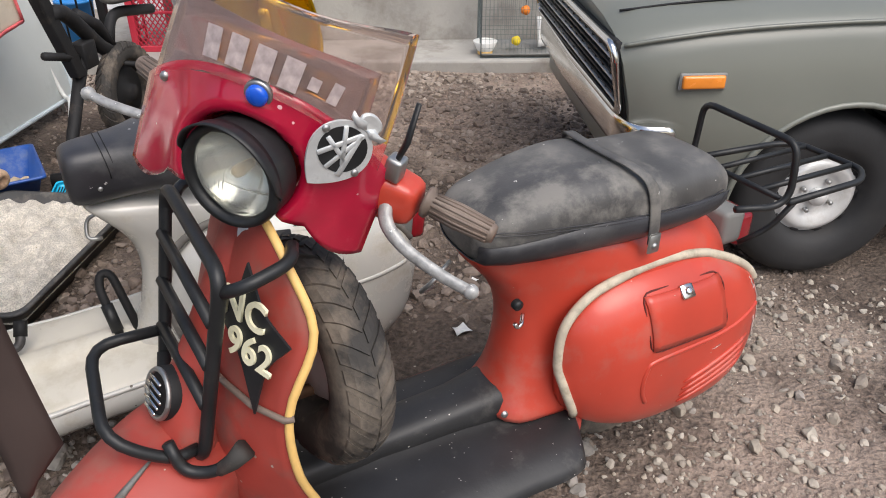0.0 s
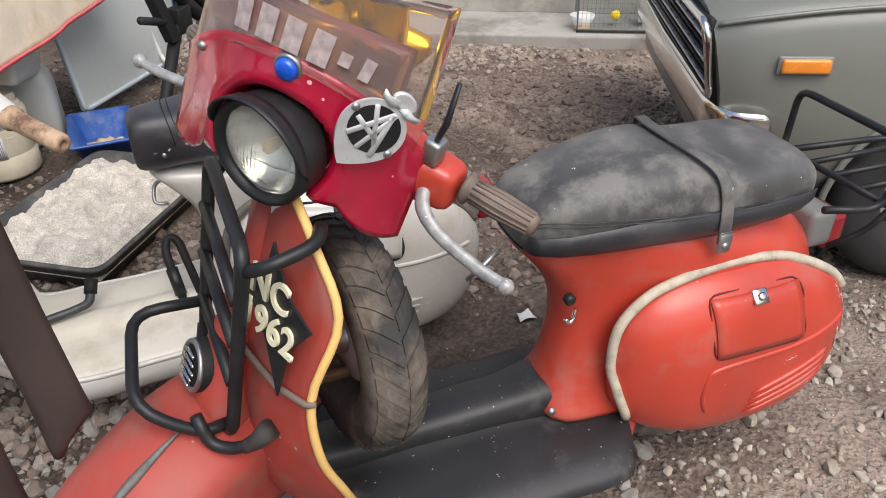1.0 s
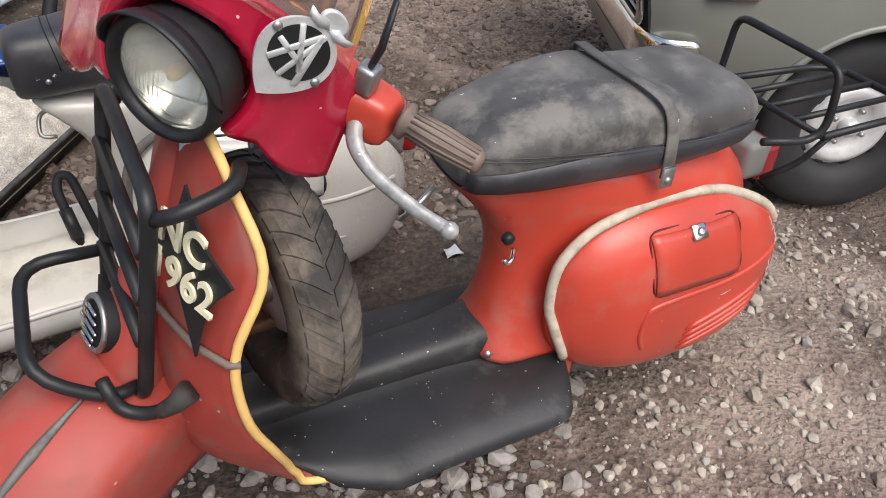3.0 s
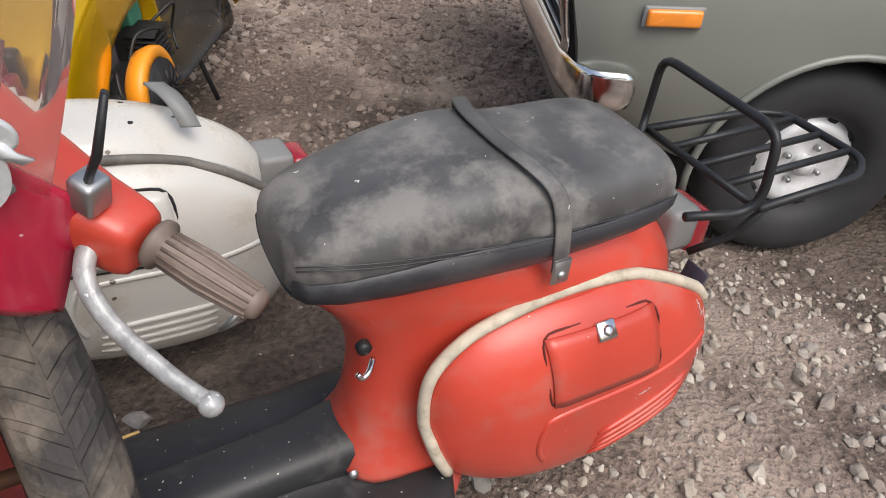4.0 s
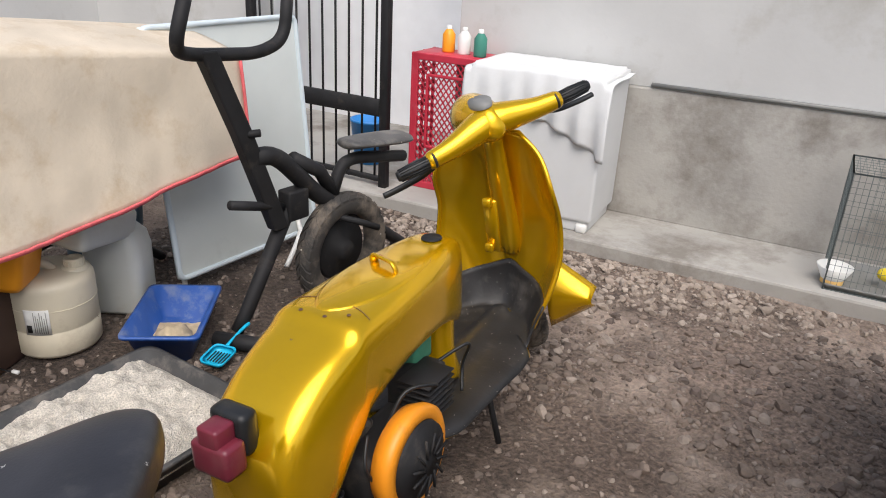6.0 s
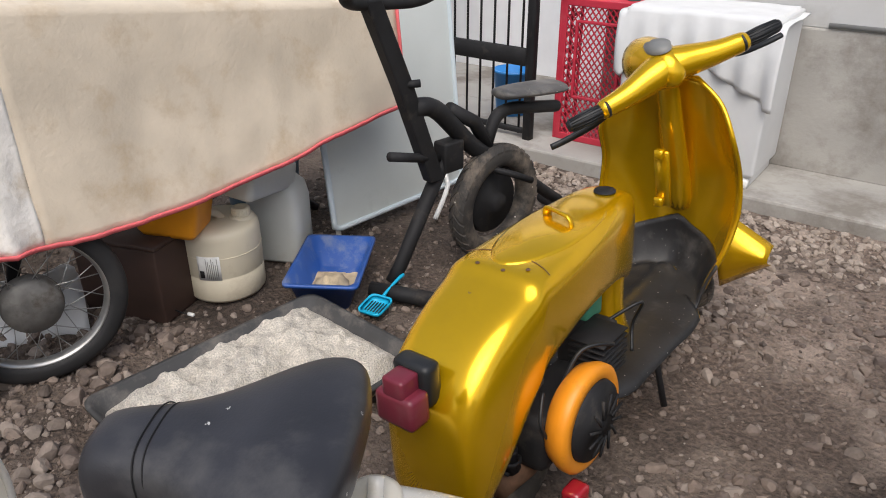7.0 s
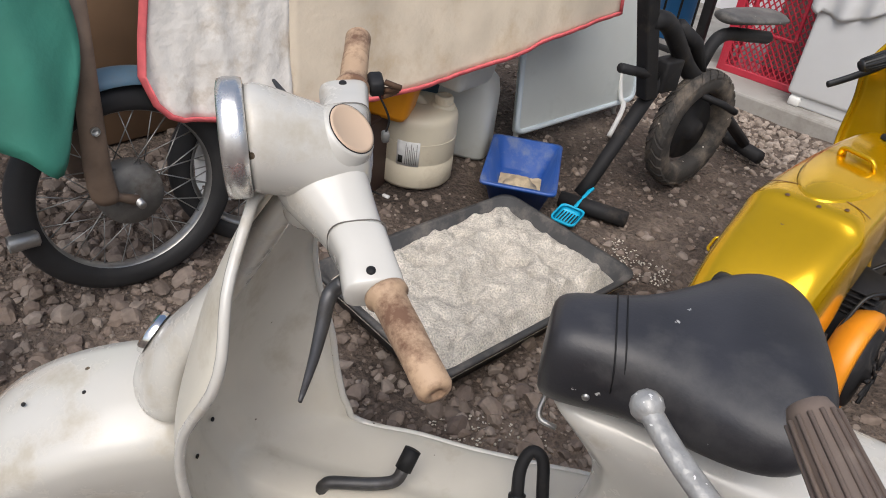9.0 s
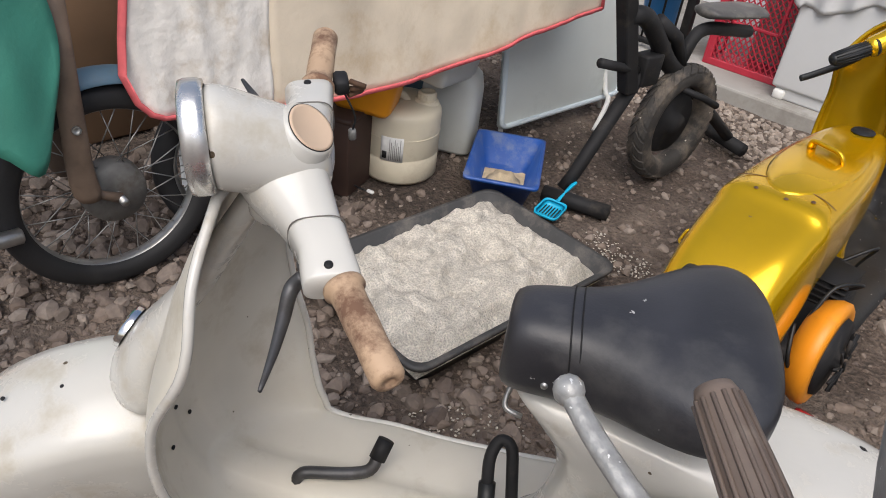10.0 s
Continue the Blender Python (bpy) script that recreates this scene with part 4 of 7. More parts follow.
def bar_end(root, S, side, mat_arm, mat_grip, mat_lever, z=1.0, u=1.115, reach=0.335, sleeve=None, fat=1.0):
    """One half of a handlebar: arm, ribbed grip and lever; a fat bar's off side is shorter in the arm and longer in the grip."""
    off = fat > 1 and side < 0
    part("handlebar_arm", loft([sect_y((u0 + (0.8 * v * v if off else 0.0), side * v * (0.84 if off else 1.0), z0 - 0.036 * (fat - 1)), a * fat ** 0.6, b * fat, e=2.0 if fat == 1 else 4.0) for u0, v, z0, a, b in ((u + 0.03, -0.02, z + 0.016, 0.06, 0.05), (u + 0.025, 0.02, z + 0.014, 0.062, 0.052), (u + 0.014, 0.07, z + 0.006, 0.046, 0.046), (u + 0.003, 0.12, z - 0.003, 0.04, 0.038), (u - 0.006, 0.17, z - 0.008, 0.029, 0.03), (u - 0.01, 0.222, z - 0.01, 0.028, 0.03), (u - 0.011, 0.232, z - 0.01, 0.02, 0.02))]), mat_arm, root, m=S, sub=1)
    g = part("grip", revolve([(0.017, 0.0), (0.026, 0.001), (0.027, 0.008), (0.018, 0.012), (0.0185, 0.03), (0.02, 0.06), (0.0185, 0.09), (0.0165, 0.118), (0.014, 0.124), (0, 0.125)], 20, "y"), mat_grip, root, "ribbed rubber grip", m=S @ pose(u - 0.012 + (0.044 if off else 0), side * (reach - (0.157 if off else 0.125)), z - 0.01, 0, 0, -13 if off else 0) @ (Matrix.Rotation(math.pi, 4, "X") if side < 0 else Matrix()) @ Matrix.Diagonal((1, 1.256 if off else 1, 1, 1)))
    for k in range(14):
        a = 2 * math.pi * k / 14
        part("grip_rib", tube([(0.0185 * math.cos(a), 0.016, 0.0185 * math.sin(a)), (0.0205 * math.cos(a), 0.06, 0.0205 * math.sin(a)), (0.0172 * math.cos(a), 0.116, 0.0172 * math.sin(a))], 0.002, 5), mat_grip, g)
    pts = [(u + 0.015, side * 0.185, z - 0.025), (u + 0.045, side * 0.205, z - 0.04), (u + 0.062, side * 0.25, z - 0.055), (u + 0.072, side * 0.325, z - 0.062), (u + 0.074, side * 0.375, z - 0.062)]
    lv = part("lever", tube(pts, [0.013, 0.0125, 0.011, 0.0105, 0.010], 10, 5, flat=0.8), sleeve or mat_lever, root, "brake lever in a clear sleeve" if sleeve else "", m=S)
    if sleeve:
        bm = bmesh.new()
        bmesh.ops.create_icosphere(bm, subdivisions=2, radius=0.013)
        part("lever_ball", bm, sleeve, lv, m=pose(*pts[-1]))


def white_bar(root, S, side):
    """Tapering enamelled bar, flat lever casting, worn tan grip and a thin dark lever."""
    part("handlebar_arm", loft([sect_y((u, side * v, w), a, b, 24, 2.5) for u, v, w, a, b in ((1.205, -0.03, 0.98, 0.055, 0.05), (1.20, 0.015, 0.977, 0.062, 0.058), (1.188, 0.05, 0.969, 0.052, 0.049), (1.174, 0.085, 0.963, 0.041, 0.04), (1.163, 0.12, 0.96, 0.034, 0.034), (1.158, 0.14, 0.958, 0.03, 0.03))]), WHITE_PAINT, root, m=S, sub=1)
    hold = part("lever_holder", loft([sect_y((u, side * v, w), a, b, 24, 3.2) for u, v, w, a, b in ((1.165, 0.112, 0.96, 0.031, 0.031), (1.164, 0.115, 0.96, 0.0355, 0.0355), (1.158, 0.145, 0.958, 0.033, 0.03), (1.156, 0.175, 0.955, 0.036, 0.026), (1.155, 0.19, 0.954, 0.036, 0.024), (1.154, 0.194, 0.954, 0.029, 0.019))]), WHITE_PAINT, root, "flat-sided lever casting", m=S, bevel=0.003)
    part("joint_line", tube(sect_y((1.164, side * 0.113, 0.96), 0.0362, 0.0362, 24, 3.2), 0.0009, 5, closed=True), GRIMY_TRIM, hold)
    part("casting_screw", revolve([(0.006, -0.002), (0.0055, 0.0015), (0, 0.0015)], 12), BLACK_IRON, hold, m=pose(1.158, side * 0.178, 0.9805))
    part("grip", revolve([(0.017, 0.0), (0.026, 0.001), (0.0265, 0.008), (0.0215, 0.012), (0.0205, 0.03), (0.021, 0.06), (0.020, 0.09), (0.0205, 0.138), (0.017, 0.144), (0.008, 0.145), (0.007, 0.141), (0, 0.141)], 24, "y"), GRIP_TAN, root, "worn tan rubber grip", m=S @ pose(1.143, side * 0.192, 0.955, 0, 0, side * 12.5) @ (Matrix.Rotation(math.pi, 4, "X") if side < 0 else Matrix()))
    part("lever", tube([(1.185, side * 0.15, 0.93), (1.203, side * 0.155, 0.912), (1.217, side * 0.195, 0.905), (1.232, side * 0.24, 0.905), (1.252, side * 0.292, 0.908)], [0.012, 0.0125, 0.0105, 0.0075, 0.003], 10, 5, flat=0.8), DARK_LEVER, root, "tapering dull brake lever", m=S)


def sect_y(c, a, b, n=20, e=2.0):
    out = []
    for k in range(n):
        x, y = math.cos(2 * math.pi * k / n), math.sin(2 * math.pi * k / n)
        out.append((c[0] + a * abs(x) ** (2 / e) * (1 if x > 0 else -1), c[1], c[2] + b * abs(y) ** (2 / e) * (1 if y > 0 else -1)))
    return out


def red_front(root, S):
    z = 1.0
    part("headset", loft([[(1.13 + x + r * math.cos(a), r2 * math.sin(a), w) for a in [2 * math.pi * k / 20 for k in range(20)]] for w, r, r2, x in ((0.93, 0.035, 0.038, 0.03), (0.96, 0.045, 0.05, 0.02), (1.0, 0.06, 0.06, 0.01), (1.05, 0.055, 0.055, 0.0), (1.07, 0.03, 0.03, 0.0))]), RED_PAINT, root, m=S, sub=1)
    for side in (1, -1):
        bar_end(root, S, side, RED_PAINT, GRIP_BROWN, STEEL, z if side > 0 else 0.992, 1.115 if side > 0 else 1.10, 0.365 if side > 0 else 0.332, CLEAR_LEVER, fat=1.35)
    # fairing: a curved shell with the lamp let in, wider at the sides
    def fair(s, t):
        v = lerp(-0.20, 0.20, s)
        q = abs(v) / 0.20
        top = 1.168 - 0.125 * q ** 2.4
        low = 0.955 + 0.035 * math.exp(-(v / 0.09) ** 2) - 0.058 * max(0, 1 - ((q - 0.93) / 0.38) ** 2)
        w = lerp(low, top, t)
        bow = 0.085 + 0.085 * (1 - q ** 2.2)
        rr_ = (v / 0.105) ** 2 + ((w - 1.03) / 0.10) ** 2
        collar = 0.022 * math.exp(-rr_ ** 2) - 0.15 * math.exp(-(rr_ * 1.9) ** 3)
        return (1.105 + bow - 0.035 * (t - 0.3) + collar, v - 0.007, w)
    tw = Matrix.Translation((1.2, 0, 1.05)) @ Matrix.Rotation(radians(13), 4, STEER_A) @ Matrix.Translation((-1.2, 0, -1.05))
    fa = part("fairing", grid(fair, 40, 18), CRIMSON, root, "glossy crimson handlebar fairing", m=S @ tw, solid=0.005)
    def screen(s, t):
        x, v, w0 = fair(lerp(0.05, 0.95, s), 0.93)
        q = abs(2 * s - 1)
        w = lerp(w0, 1.272 - 0.012 * q ** 6, t)
        return (x + 0.005 - 0.045 * t - 0.02 * t * q * q, v * (1 - 0.08 * t * t), w)
    sc = part("windscreen", grid(screen, 24, 10), SCREEN_TINT, fa, "smoky clear acrylic windscreen", solid=0.003)
    sc.visible_shadow = False
    for k, (s, hgt) in enumerate(((0.27, 0.044), (0.38, 0.044), (0.49, 0.044), (0.60, 0.044), (0.69, 0.018), (0.77, 0.03))):
        o, a, b = Vector(screen(s, 0.34)), Vector(screen(s + 0.02, 0.34)), Vector(screen(s, 0.39))
        part("marking", box(0.027 if hgt > 0.04 else 0.016, hgt, 0.001), PALE_MARK, sc, "pale worn marking", smooth=False, m=frame_m(o + Vector((0.006, 0, 0)), a - o, b - o))
    # black mask panel behind the markings
    part("number_strip", grid(lambda s, t: (lambda p: (p[0] - 0.004, p[1], p[2]))(screen(lerp(0.03, 0.90, s), lerp(0.04, 0.64, t))), 16, 3), glass("dark_strip_tint", (0.42, 0.30, 0.30), 0.1, 0.85), sc, "darker tinted strip", solid=0.002)
    for s in (0.11, 0.89):
        o = fair(s, 0.9)
        part("screw", revolve([(0.008, 0), (0.007, 0.005), (0, 0.007)], 10, "x"), STEEL, fa, m=pose(o[0] + 0.004, o[1], o[2]))
    o = fair(0.5, 0.93)
    rf = part("reflector", revolve([(0.0155, 0.004), (0.0155, 0.012), (0.012, 0.015), (0, 0.016)], 24, "x"), BLUE_STUD, fa, "round blue reflector stud", m=pose(o[0] + 0.0, o[1], o[2] - 0.005))
    part("reflector_ring", revolve([(0.021, -0.004), (0.021, 0.004), (0.019, 0.007), (0.0155, 0.006)], 24, "x"), STEEL, rf)
    # headlamp
    lm = pose(1.282, 0.01, 1.03, 0, -4, 0)
    hl = part("headlamp", revolve([(0.06, -0.05), (0.078, -0.03), (0.082, 0.02), (0.079, 0.028), (0.07, 0.028), (0.066, 0.012), (0.066, -0.02)], 36, "x"), BLACK_PAINT, root, "black-rimmed headlamp with ribbed glass", m=S @ lm)
    peak = grid(lambda s, t: (0.02 + 0.03 * t * (1 - (2 * s - 1) ** 2) ** 0.5, 0.084 * math.cos(math.pi * s), 0.084 * math.sin(math.pi * s) + 0.004 * t), 24, 3)
    part("peak", peak, BLACK_PAINT, hl, solid=0.003)
    part("reflector_bowl", revolve([(0.066, 0.012), (0.05, -0.02), (0.02, -0.035), (0.0, -0.037)], 28, "x"), CHROME, hl)
    part("glass", grid(lambda s, t: (0.014 + 0.022 * (1 - t * t) + 0.0012 * math.cos(60 * t * math.cos(2 * math.pi * s)), 0.067 * t * math.cos(2 * math.pi * s), 0.067 * t * math.sin(2 * math.pi * s)), 48, 24), LAMP_GLASS, hl, "ribbed glass lens", solid=0.002)
    part("bulb", revolve([(0.0, 0.012), (0.008, 0.008), (0.01, 0.0), (0.007, -0.03), (0, -0.03)], 12, "x"), PIPING, hl)
    # club badge: aluminium shield with dark windows and a winged crest, as plain shapes
    s0 = 0.79
    o, a, b = Vector(fair(s0, 0.84)), Vector(fair(s0 + 0.03, 0.84)), Vector(fair(s0, 0.94))
    bm_ = frame_m(o + (a - o).cross(b - o).normalized() * 0.017, a - o, b - o) @ Matrix.Scale(0.9, 4)
    out = []
    for k in range(40):
        t = 2 * math.pi * k / 40
        x, y = 0.056 * math.cos(t), 0.052 * math.sin(t)
        if y < -0.022:
            y -= 0.022 * max(0.0, 1 - abs(x) / 0.052) ** 1.4
        out.append((x, y))
    bd = part("badge", plate(out, 0.005), ALUMINIUM, fa, "cast aluminium club badge with dark windows", smooth=False, m=bm_)
    part("badge_field", revolve([(0.043, 0.0), (0.043, 0.001), (0, 0.001)], 32), BLACK_PAINT, bd, m=pose(0, 0.004, 0.0052) @ Matrix.Diagonal((1.02, 0.92, 1, 1)), smooth=False)
    for x, y, ang, ln, wd in ((-0.012, 0.004, 62, 0.076, 0.009), (0.016, 0.0, -72, 0.078, 0.01), (0.004, 0.0, 84, 0.08, 0.008), (-0.008, -0.006, -12, 0.06, 0.008), (-0.004, 0.006, -48, 0.07, 0.008)):
        part("lattice_bar", box(ln, wd, 0.004, 0.001, 1, (0, 0, 0)), ALUMINIUM, bd, m=pose(x, y + 0.004, 0.0068, 0, 0, ang))
    for sx in (-1, 1):
        part("crest_wing", plate([(0, -0.004), (sx * 0.012, 0.008), (sx * 0.034, 0.004), (sx * 0.052, 0.008), (sx * 0.046, -0.006), (sx * 0.02, -0.013)], 0.005, 0.001), ALUMINIUM, bd, m=pose(0.004, 0.056, 0.004) @ Matrix.Scale(0.8, 4))
    part("crest_disc", revolve([(0.03, -0.002), (0.03, 0.003), (0.024, 0.004), (0.02, 0.003), (0, 0.006)], 24), ALUMINIUM, bd, m=pose(0.004, 0.064, 0.002) @ Matrix.Diagonal((0.75, 0.5, 1, 1)))
    for sx in (-0.049, 0.049):
        part("badge_screw", revolve([(0.007, 0), (0.006, 0.003), (0, 0.004)], 10), STEEL, bd, m=pose(sx, 0.012 if sx < 0 else -0.012, 0.005))
    # clamp and stub of a mirror stem at the edge of the fairing
    part("mirror_stem", tube([(1.13, 0.185, 1.05), (1.12, 0.192, 1.09), (1.105, 0.19, 1.15)], [0.006, 0.008, 0.006], 8, flat=0.6), BLACK_PAINT, root, "black mirror stem", m=S)
    part("clamp", box(0.03, 0.028, 0.04, 0.006, 2, (1.125, 0.185, 1.04)), STEEL, root, m=S)
    stalk = [[(u + 0.009 * math.cos(a), -0.152 + dv + hv * math.sin(a), w) for a in [2 * math.pi * k / 20 for k in range(20)]] for u, dv, hv, w in ((1.222, 0.012, 0.008, 1.09), (1.226, 0.010, 0.010, 1.12), (1.232, 0.006, 0.020, 1.145), (1.237, 0.002, 0.025, 1.17), (1.241, 0.0, 0.025, 1.195), (1.243, 0.0, 0.020, 1.21), (1.2435, 0.0, 0.012, 1.217), (1.2435, 0.0, 0.004, 1.219))]
    part("mirror_stalk", loft(stalk), CLEAR_LEVER, root, "flat silvery stalk clamped to the fairing edge")
    part("stalk_clamp", tube([(1.218, -0.158, 1.085), (1.224, -0.122, 1.095)], 0.011, 12), STEEL, root)


def white_scooter():
    root = thing("white_scooter", heading(-0.2545, 2.243, 39.6, 2.5), "cream-white scooter with black sprung saddle, paint grimy, parked on dirt", "scooter")
    S = steer(29)
    B = Matrix.Translation((0.85, 0, 0.47)) @ Matrix.Rotation(radians(-5), 4, "Y") @ Matrix.Translation((-0.85, 0, -0.5))
    part("body", rear_body_mesh(), WHITE_PAINT, root, sub=1, m=B @ Matrix.Translation((0.7, 0, 0)) @ Matrix.Diagonal((1.12, 1, 1, 1)) @ Matrix.Translation((-0.7, 0, 0)))
    BL = (Matrix.Translation((0.85, 0, 0.556)) @ Matrix.Rotation(radians(-9), 4, "Y") @ Matrix.Translation((-0.85, 0, 0.1))
          @ Matrix.Translation((0.45, 0, 0)) @ Matrix.Diagonal((1.2, 1.06, 1.17, 1)) @ Matrix.Translation((-0.45, 0, -0.6)))
    p = cowl(root, WHITE_PAINT, GRIMY_TRIM, 1, BLACK_IRON, m=BL, d0=0.25, d1=0.48, pr=0.009, vents=((0.386, 0.319), (0.176, 0.331), -0.0214))
    part("far_panel", panel_mesh(-1), WHITE_PAINT, root, m=B)
    legshield(root, WHITE_DUSTY, WHITE_PAINT, fwd=0.018)
    for sd in (-1, 1):
        part("floor_skirt", grid(lambda s, t: (lambda q: (q[0], q[1] + sd * (0.012 * math.sin(t * math.pi) - 0.006 * t), q[2] - 0.075 * t))(floor_pt(sd, lerp(0.62, 0.96, s))), 24, 6), WHITE_PAINT, root, "turned-down edge of the floor", solid=0.003)
    # bolt holes left open in the shield and the mudguard
    for x, t_ in ((0.18, 0.37), (-0.02, 0.43), (0.42, 0.40)):
        q = floor_pt(x, t_, 0.004, 1.0, 0.018)
        q2 = floor_pt(x, t_ + 0.01, 0.004, 1.0, 0.018)
        part("bolt_hole", revolve([(0.0045, -0.001), (0.004, 0.0015), (0, 0.0015)], 12), BLACK_IRON, root, m=frame_m((q[0] - 0.004, q[1], q[2] + 0.002), (0, 1, 0), (q2[0] - q[0], 0, q2[2] - q[2])) @ Matrix.Rotation(math.pi, 4, "X"))
    # saddle
    rings = [sect(u, hw, wb, wt, 28, 3.0, v0) for u, hw, wb, wt, v0 in (
        (0.818, 0.046, 0.70, 0.80, 0.006), (0.813, 0.06, 0.685, 0.818, 0.006), (0.79, 0.068, 0.68, 0.827, 0.006), (0.74, 0.074, 0.682, 0.830, 0.004), (0.69, 0.086, 0.686, 0.831, 0.0), (0.645, 0.112, 0.694, 0.834, -0.003), (0.60, 0.146, 0.704, 0.839, -0.006), (0.555, 0.172, 0.714, 0.845, -0.01), (0.52, 0.18, 0.722, 0.848, -0.012), (0.488, 0.174, 0.73, 0.848, -0.014), (0.465, 0.15, 0.742, 0.845, -0.014), (0.452, 0.11, 0.758, 0.838, -0.014), (0.446, 0.055, 0.78, 0.826, -0.014))]
    sd = part("saddle", loft(rings), BLACK_LEATHER, root, "black leather single saddle", sub=1)
    for du in (0.0, 0.014):
        part("saddle_seam", tube([(0.722 - du + 0.01 * math.sin(a), 0.0785 * abs(math.cos(a)) ** 0.67 * (1 if math.cos(a) > 0 else -1), 0.757 + 0.0742 * abs(math.sin(a)) ** 0.67) for a in [math.pi * k / 20 for k in range(21)]], 0.0012, 6), BLACK_IRON, sd, m=pose(0, 0.003, 0))
    part("button", revolve([(0.006, 0), (0.005, 0.003), (0, 0.004)], 10, "y"), STEEL, sd, m=pose(0.75, 0.0765, 0.735))
    part("saddle_spring", tube([(0.46 + 0.02 * math.cos(a), 0.05 + 0.02 * math.sin(a), 0.665 + 0.006 * a) for a in [0.5 * k for k in range(26)]], 0.004, 6), STEEL, root)
    part("seat_catch", ribbon([(0.448, -0.075, 0.64), (0.446, -0.075, 0.665), (0.442, -0.067, 0.69), (0.44, -0.051, 0.694), (0.44, -0.033, 0.66)], (1, 0, 0), 0.024, 0.004), WHITE_PAINT, root, "white seat catch bracket")
    part("filler_ring", revolve([(0.045, 0), (0.045, 0.012), (0.035, 0.016), (0, 0.017)], 24), WHITE_DUSTY, root, m=pose(0.447, -0.058, 0.645))
    for u, v in ((0.265, 0.041), (0.265, -0.041)):
        part("bolt", revolve([(0.011, 0), (0.009, 0.007), (0, 0.009)], 8), BLACK_IRON, root, m=B @ pose(u, v, 0.705 - 0.05 * max(0, 0.24 - u) * 6))
    part("tail_lamp", box(0.05, 0.095, 0.115, 0.016, 2, (-0.118, 0.0, 0.50)), LENS_RED, root, "dark red tail lamp", m=B)
    part("lamp_housing", box(0.085, 0.10, 0.12, 0.014, 2, (-0.055, 0.0, 0.512)), GREY_PLASTIC, root, m=B)
    part("number_bracket", ribbon([(0.175, -0.03, 0.668), (0.17, 0.0, 0.672), (0.16, 0.035, 0.672), (0.148, 0.07, 0.655), (0.138, 0.092, 0.62)], (1, 0, 0.2), 0.042, 0.006), GREY_PLASTIC, root, "grey plastic tongue over the tail")
    part("hasp", tube(fillet([(0.765, -0.05, 0.61), (0.79, -0.06, 0.595), (0.80, -0.03, 0.555), (0.765, -0.02, 0.555)], 0.02), 0.005, 8), STEEL, root, "dull seat lock loop")
    part("brake_pedal", tube(fillet([(1.15, 0.012, 0.262), (1.145, 0.008, 0.30), (1.06, -0.012, 0.30), (1.015, -0.03, 0.30), (1.008, -0.055, 0.325)], 0.02), 0.012, 8), DARK_LEVER, root, "greasy brake pedal arm")
    part("pedal_rubber", tube([(1.01, -0.05, 0.315), (1.0, -0.075, 0.345)], 0.017, 10), BLACK_IRON, root, "black pedal rubber")
    part("kick_lever", tube(fillet([(0.785, 0.02, 0.27), (0.803, -0.055, 0.395), (0.79, -0.08, 0.42), (0.765, -0.075, 0.415), (0.735, 0.02, 0.27)], 0.025), 0.0115, 8), BLACK_IRON, root, "bent black floor lever")
    part("lever_sleeve", tube([(0.788, 0.01, 0.288), (0.797, -0.03, 0.352)], 0.016, 10), BLACK_PAINT, root)
    part("steering_column", loft([[(u + 0.028 * max(math.cos(a), -0.25 if w < 0.7 else -1.0) * k, hw * math.sin(a), w) for a in [2 * math.pi * j / 16 for j in range(16)]]
         for u, hw, w, k in ((1.388, 0.105, 0.455, 3.4), (1.393, 0.10, 0.50, 3.4), (1.383, 0.09, 0.56, 2.9), (1.358, 0.072, 0.62, 2.0), (1.30, 0.05, 0.72, 1.0), (1.24, 0.038, 0.84, 0.9), (1.165, 0.034, 0.96, 0.9))]), WHITE_PAINT, root, sub=1)
    part("horn", revolve([(0.05, 0), (0.05, 0.012), (0.04, 0.018), (0, 0.02)], 24, "x"), CHROME, root, "chrome horn grille", m=pose(1.443, 0.0, 0.575, 0, -28, 0) @ Matrix.Scale(0.8, 4))
    part("front_fender", fender_mesh(w=1.0, amax=110), WHITE_PAINT, root, m=S @ Matrix.Translation((0.013, 0, -0.055)), solid=0.004)
    for a_, v_ in ((84, 0.0), (66, -0.01)):
        part("bolt_hole", revolve([(0.004, -0.001), (0.0035, 0.002), (0, 0.002)], 12), BLACK_IRON, root, m=S @ pose(1.523 + 0.3395 * math.cos(radians(a_)), v_, 0.155 + 0.3395 * math.sin(radians(a_)), 0, 90 - a_, 0))
    front_wheel(root, S, 0.025)
    rear_wheel(root)
    # headset with lamp housing
    S = Matrix.Translation((-0.042, 0.004, 0.0)) @ S
    rings = []
    for u, cw, ru, rv in ((1.286, 1.036, 0.070, 0.061), (1.272, 1.034, 0.071, 0.062), (1.25, 1.028, 0.071, 0.062), (1.222, 1.015, 0.068, 0.06), (1.185, 1.002, 0.064, 0.058), (1.158, 0.995, 0.058, 0.052), (1.14, 0.988, 0.046, 0.042), (1.13, 0.98, 0.024, 0.022)):
        rings.append([(u, rv * math.cos(a), cw + ru * math.sin(a)) for a in [2 * math.pi * k / 28 for k in range(28)]])
    part("headset", loft(rings), WHITE_PAINT, root, m=S, sub=1)
    neck = [[(u0 + r * math.cos(a), r * math.sin(a), w0) for a in [2 * math.pi * k / 20 for k in range(20)]] for u0, w0, r in ((1.215, 0.885, 0.034), (1.205, 0.92, 0.042), (1.195, 0.955, 0.048), (1.185, 0.99, 0.045))]
    part("headset_neck", loft(neck), WHITE_PAINT, root, m=S, sub=1)
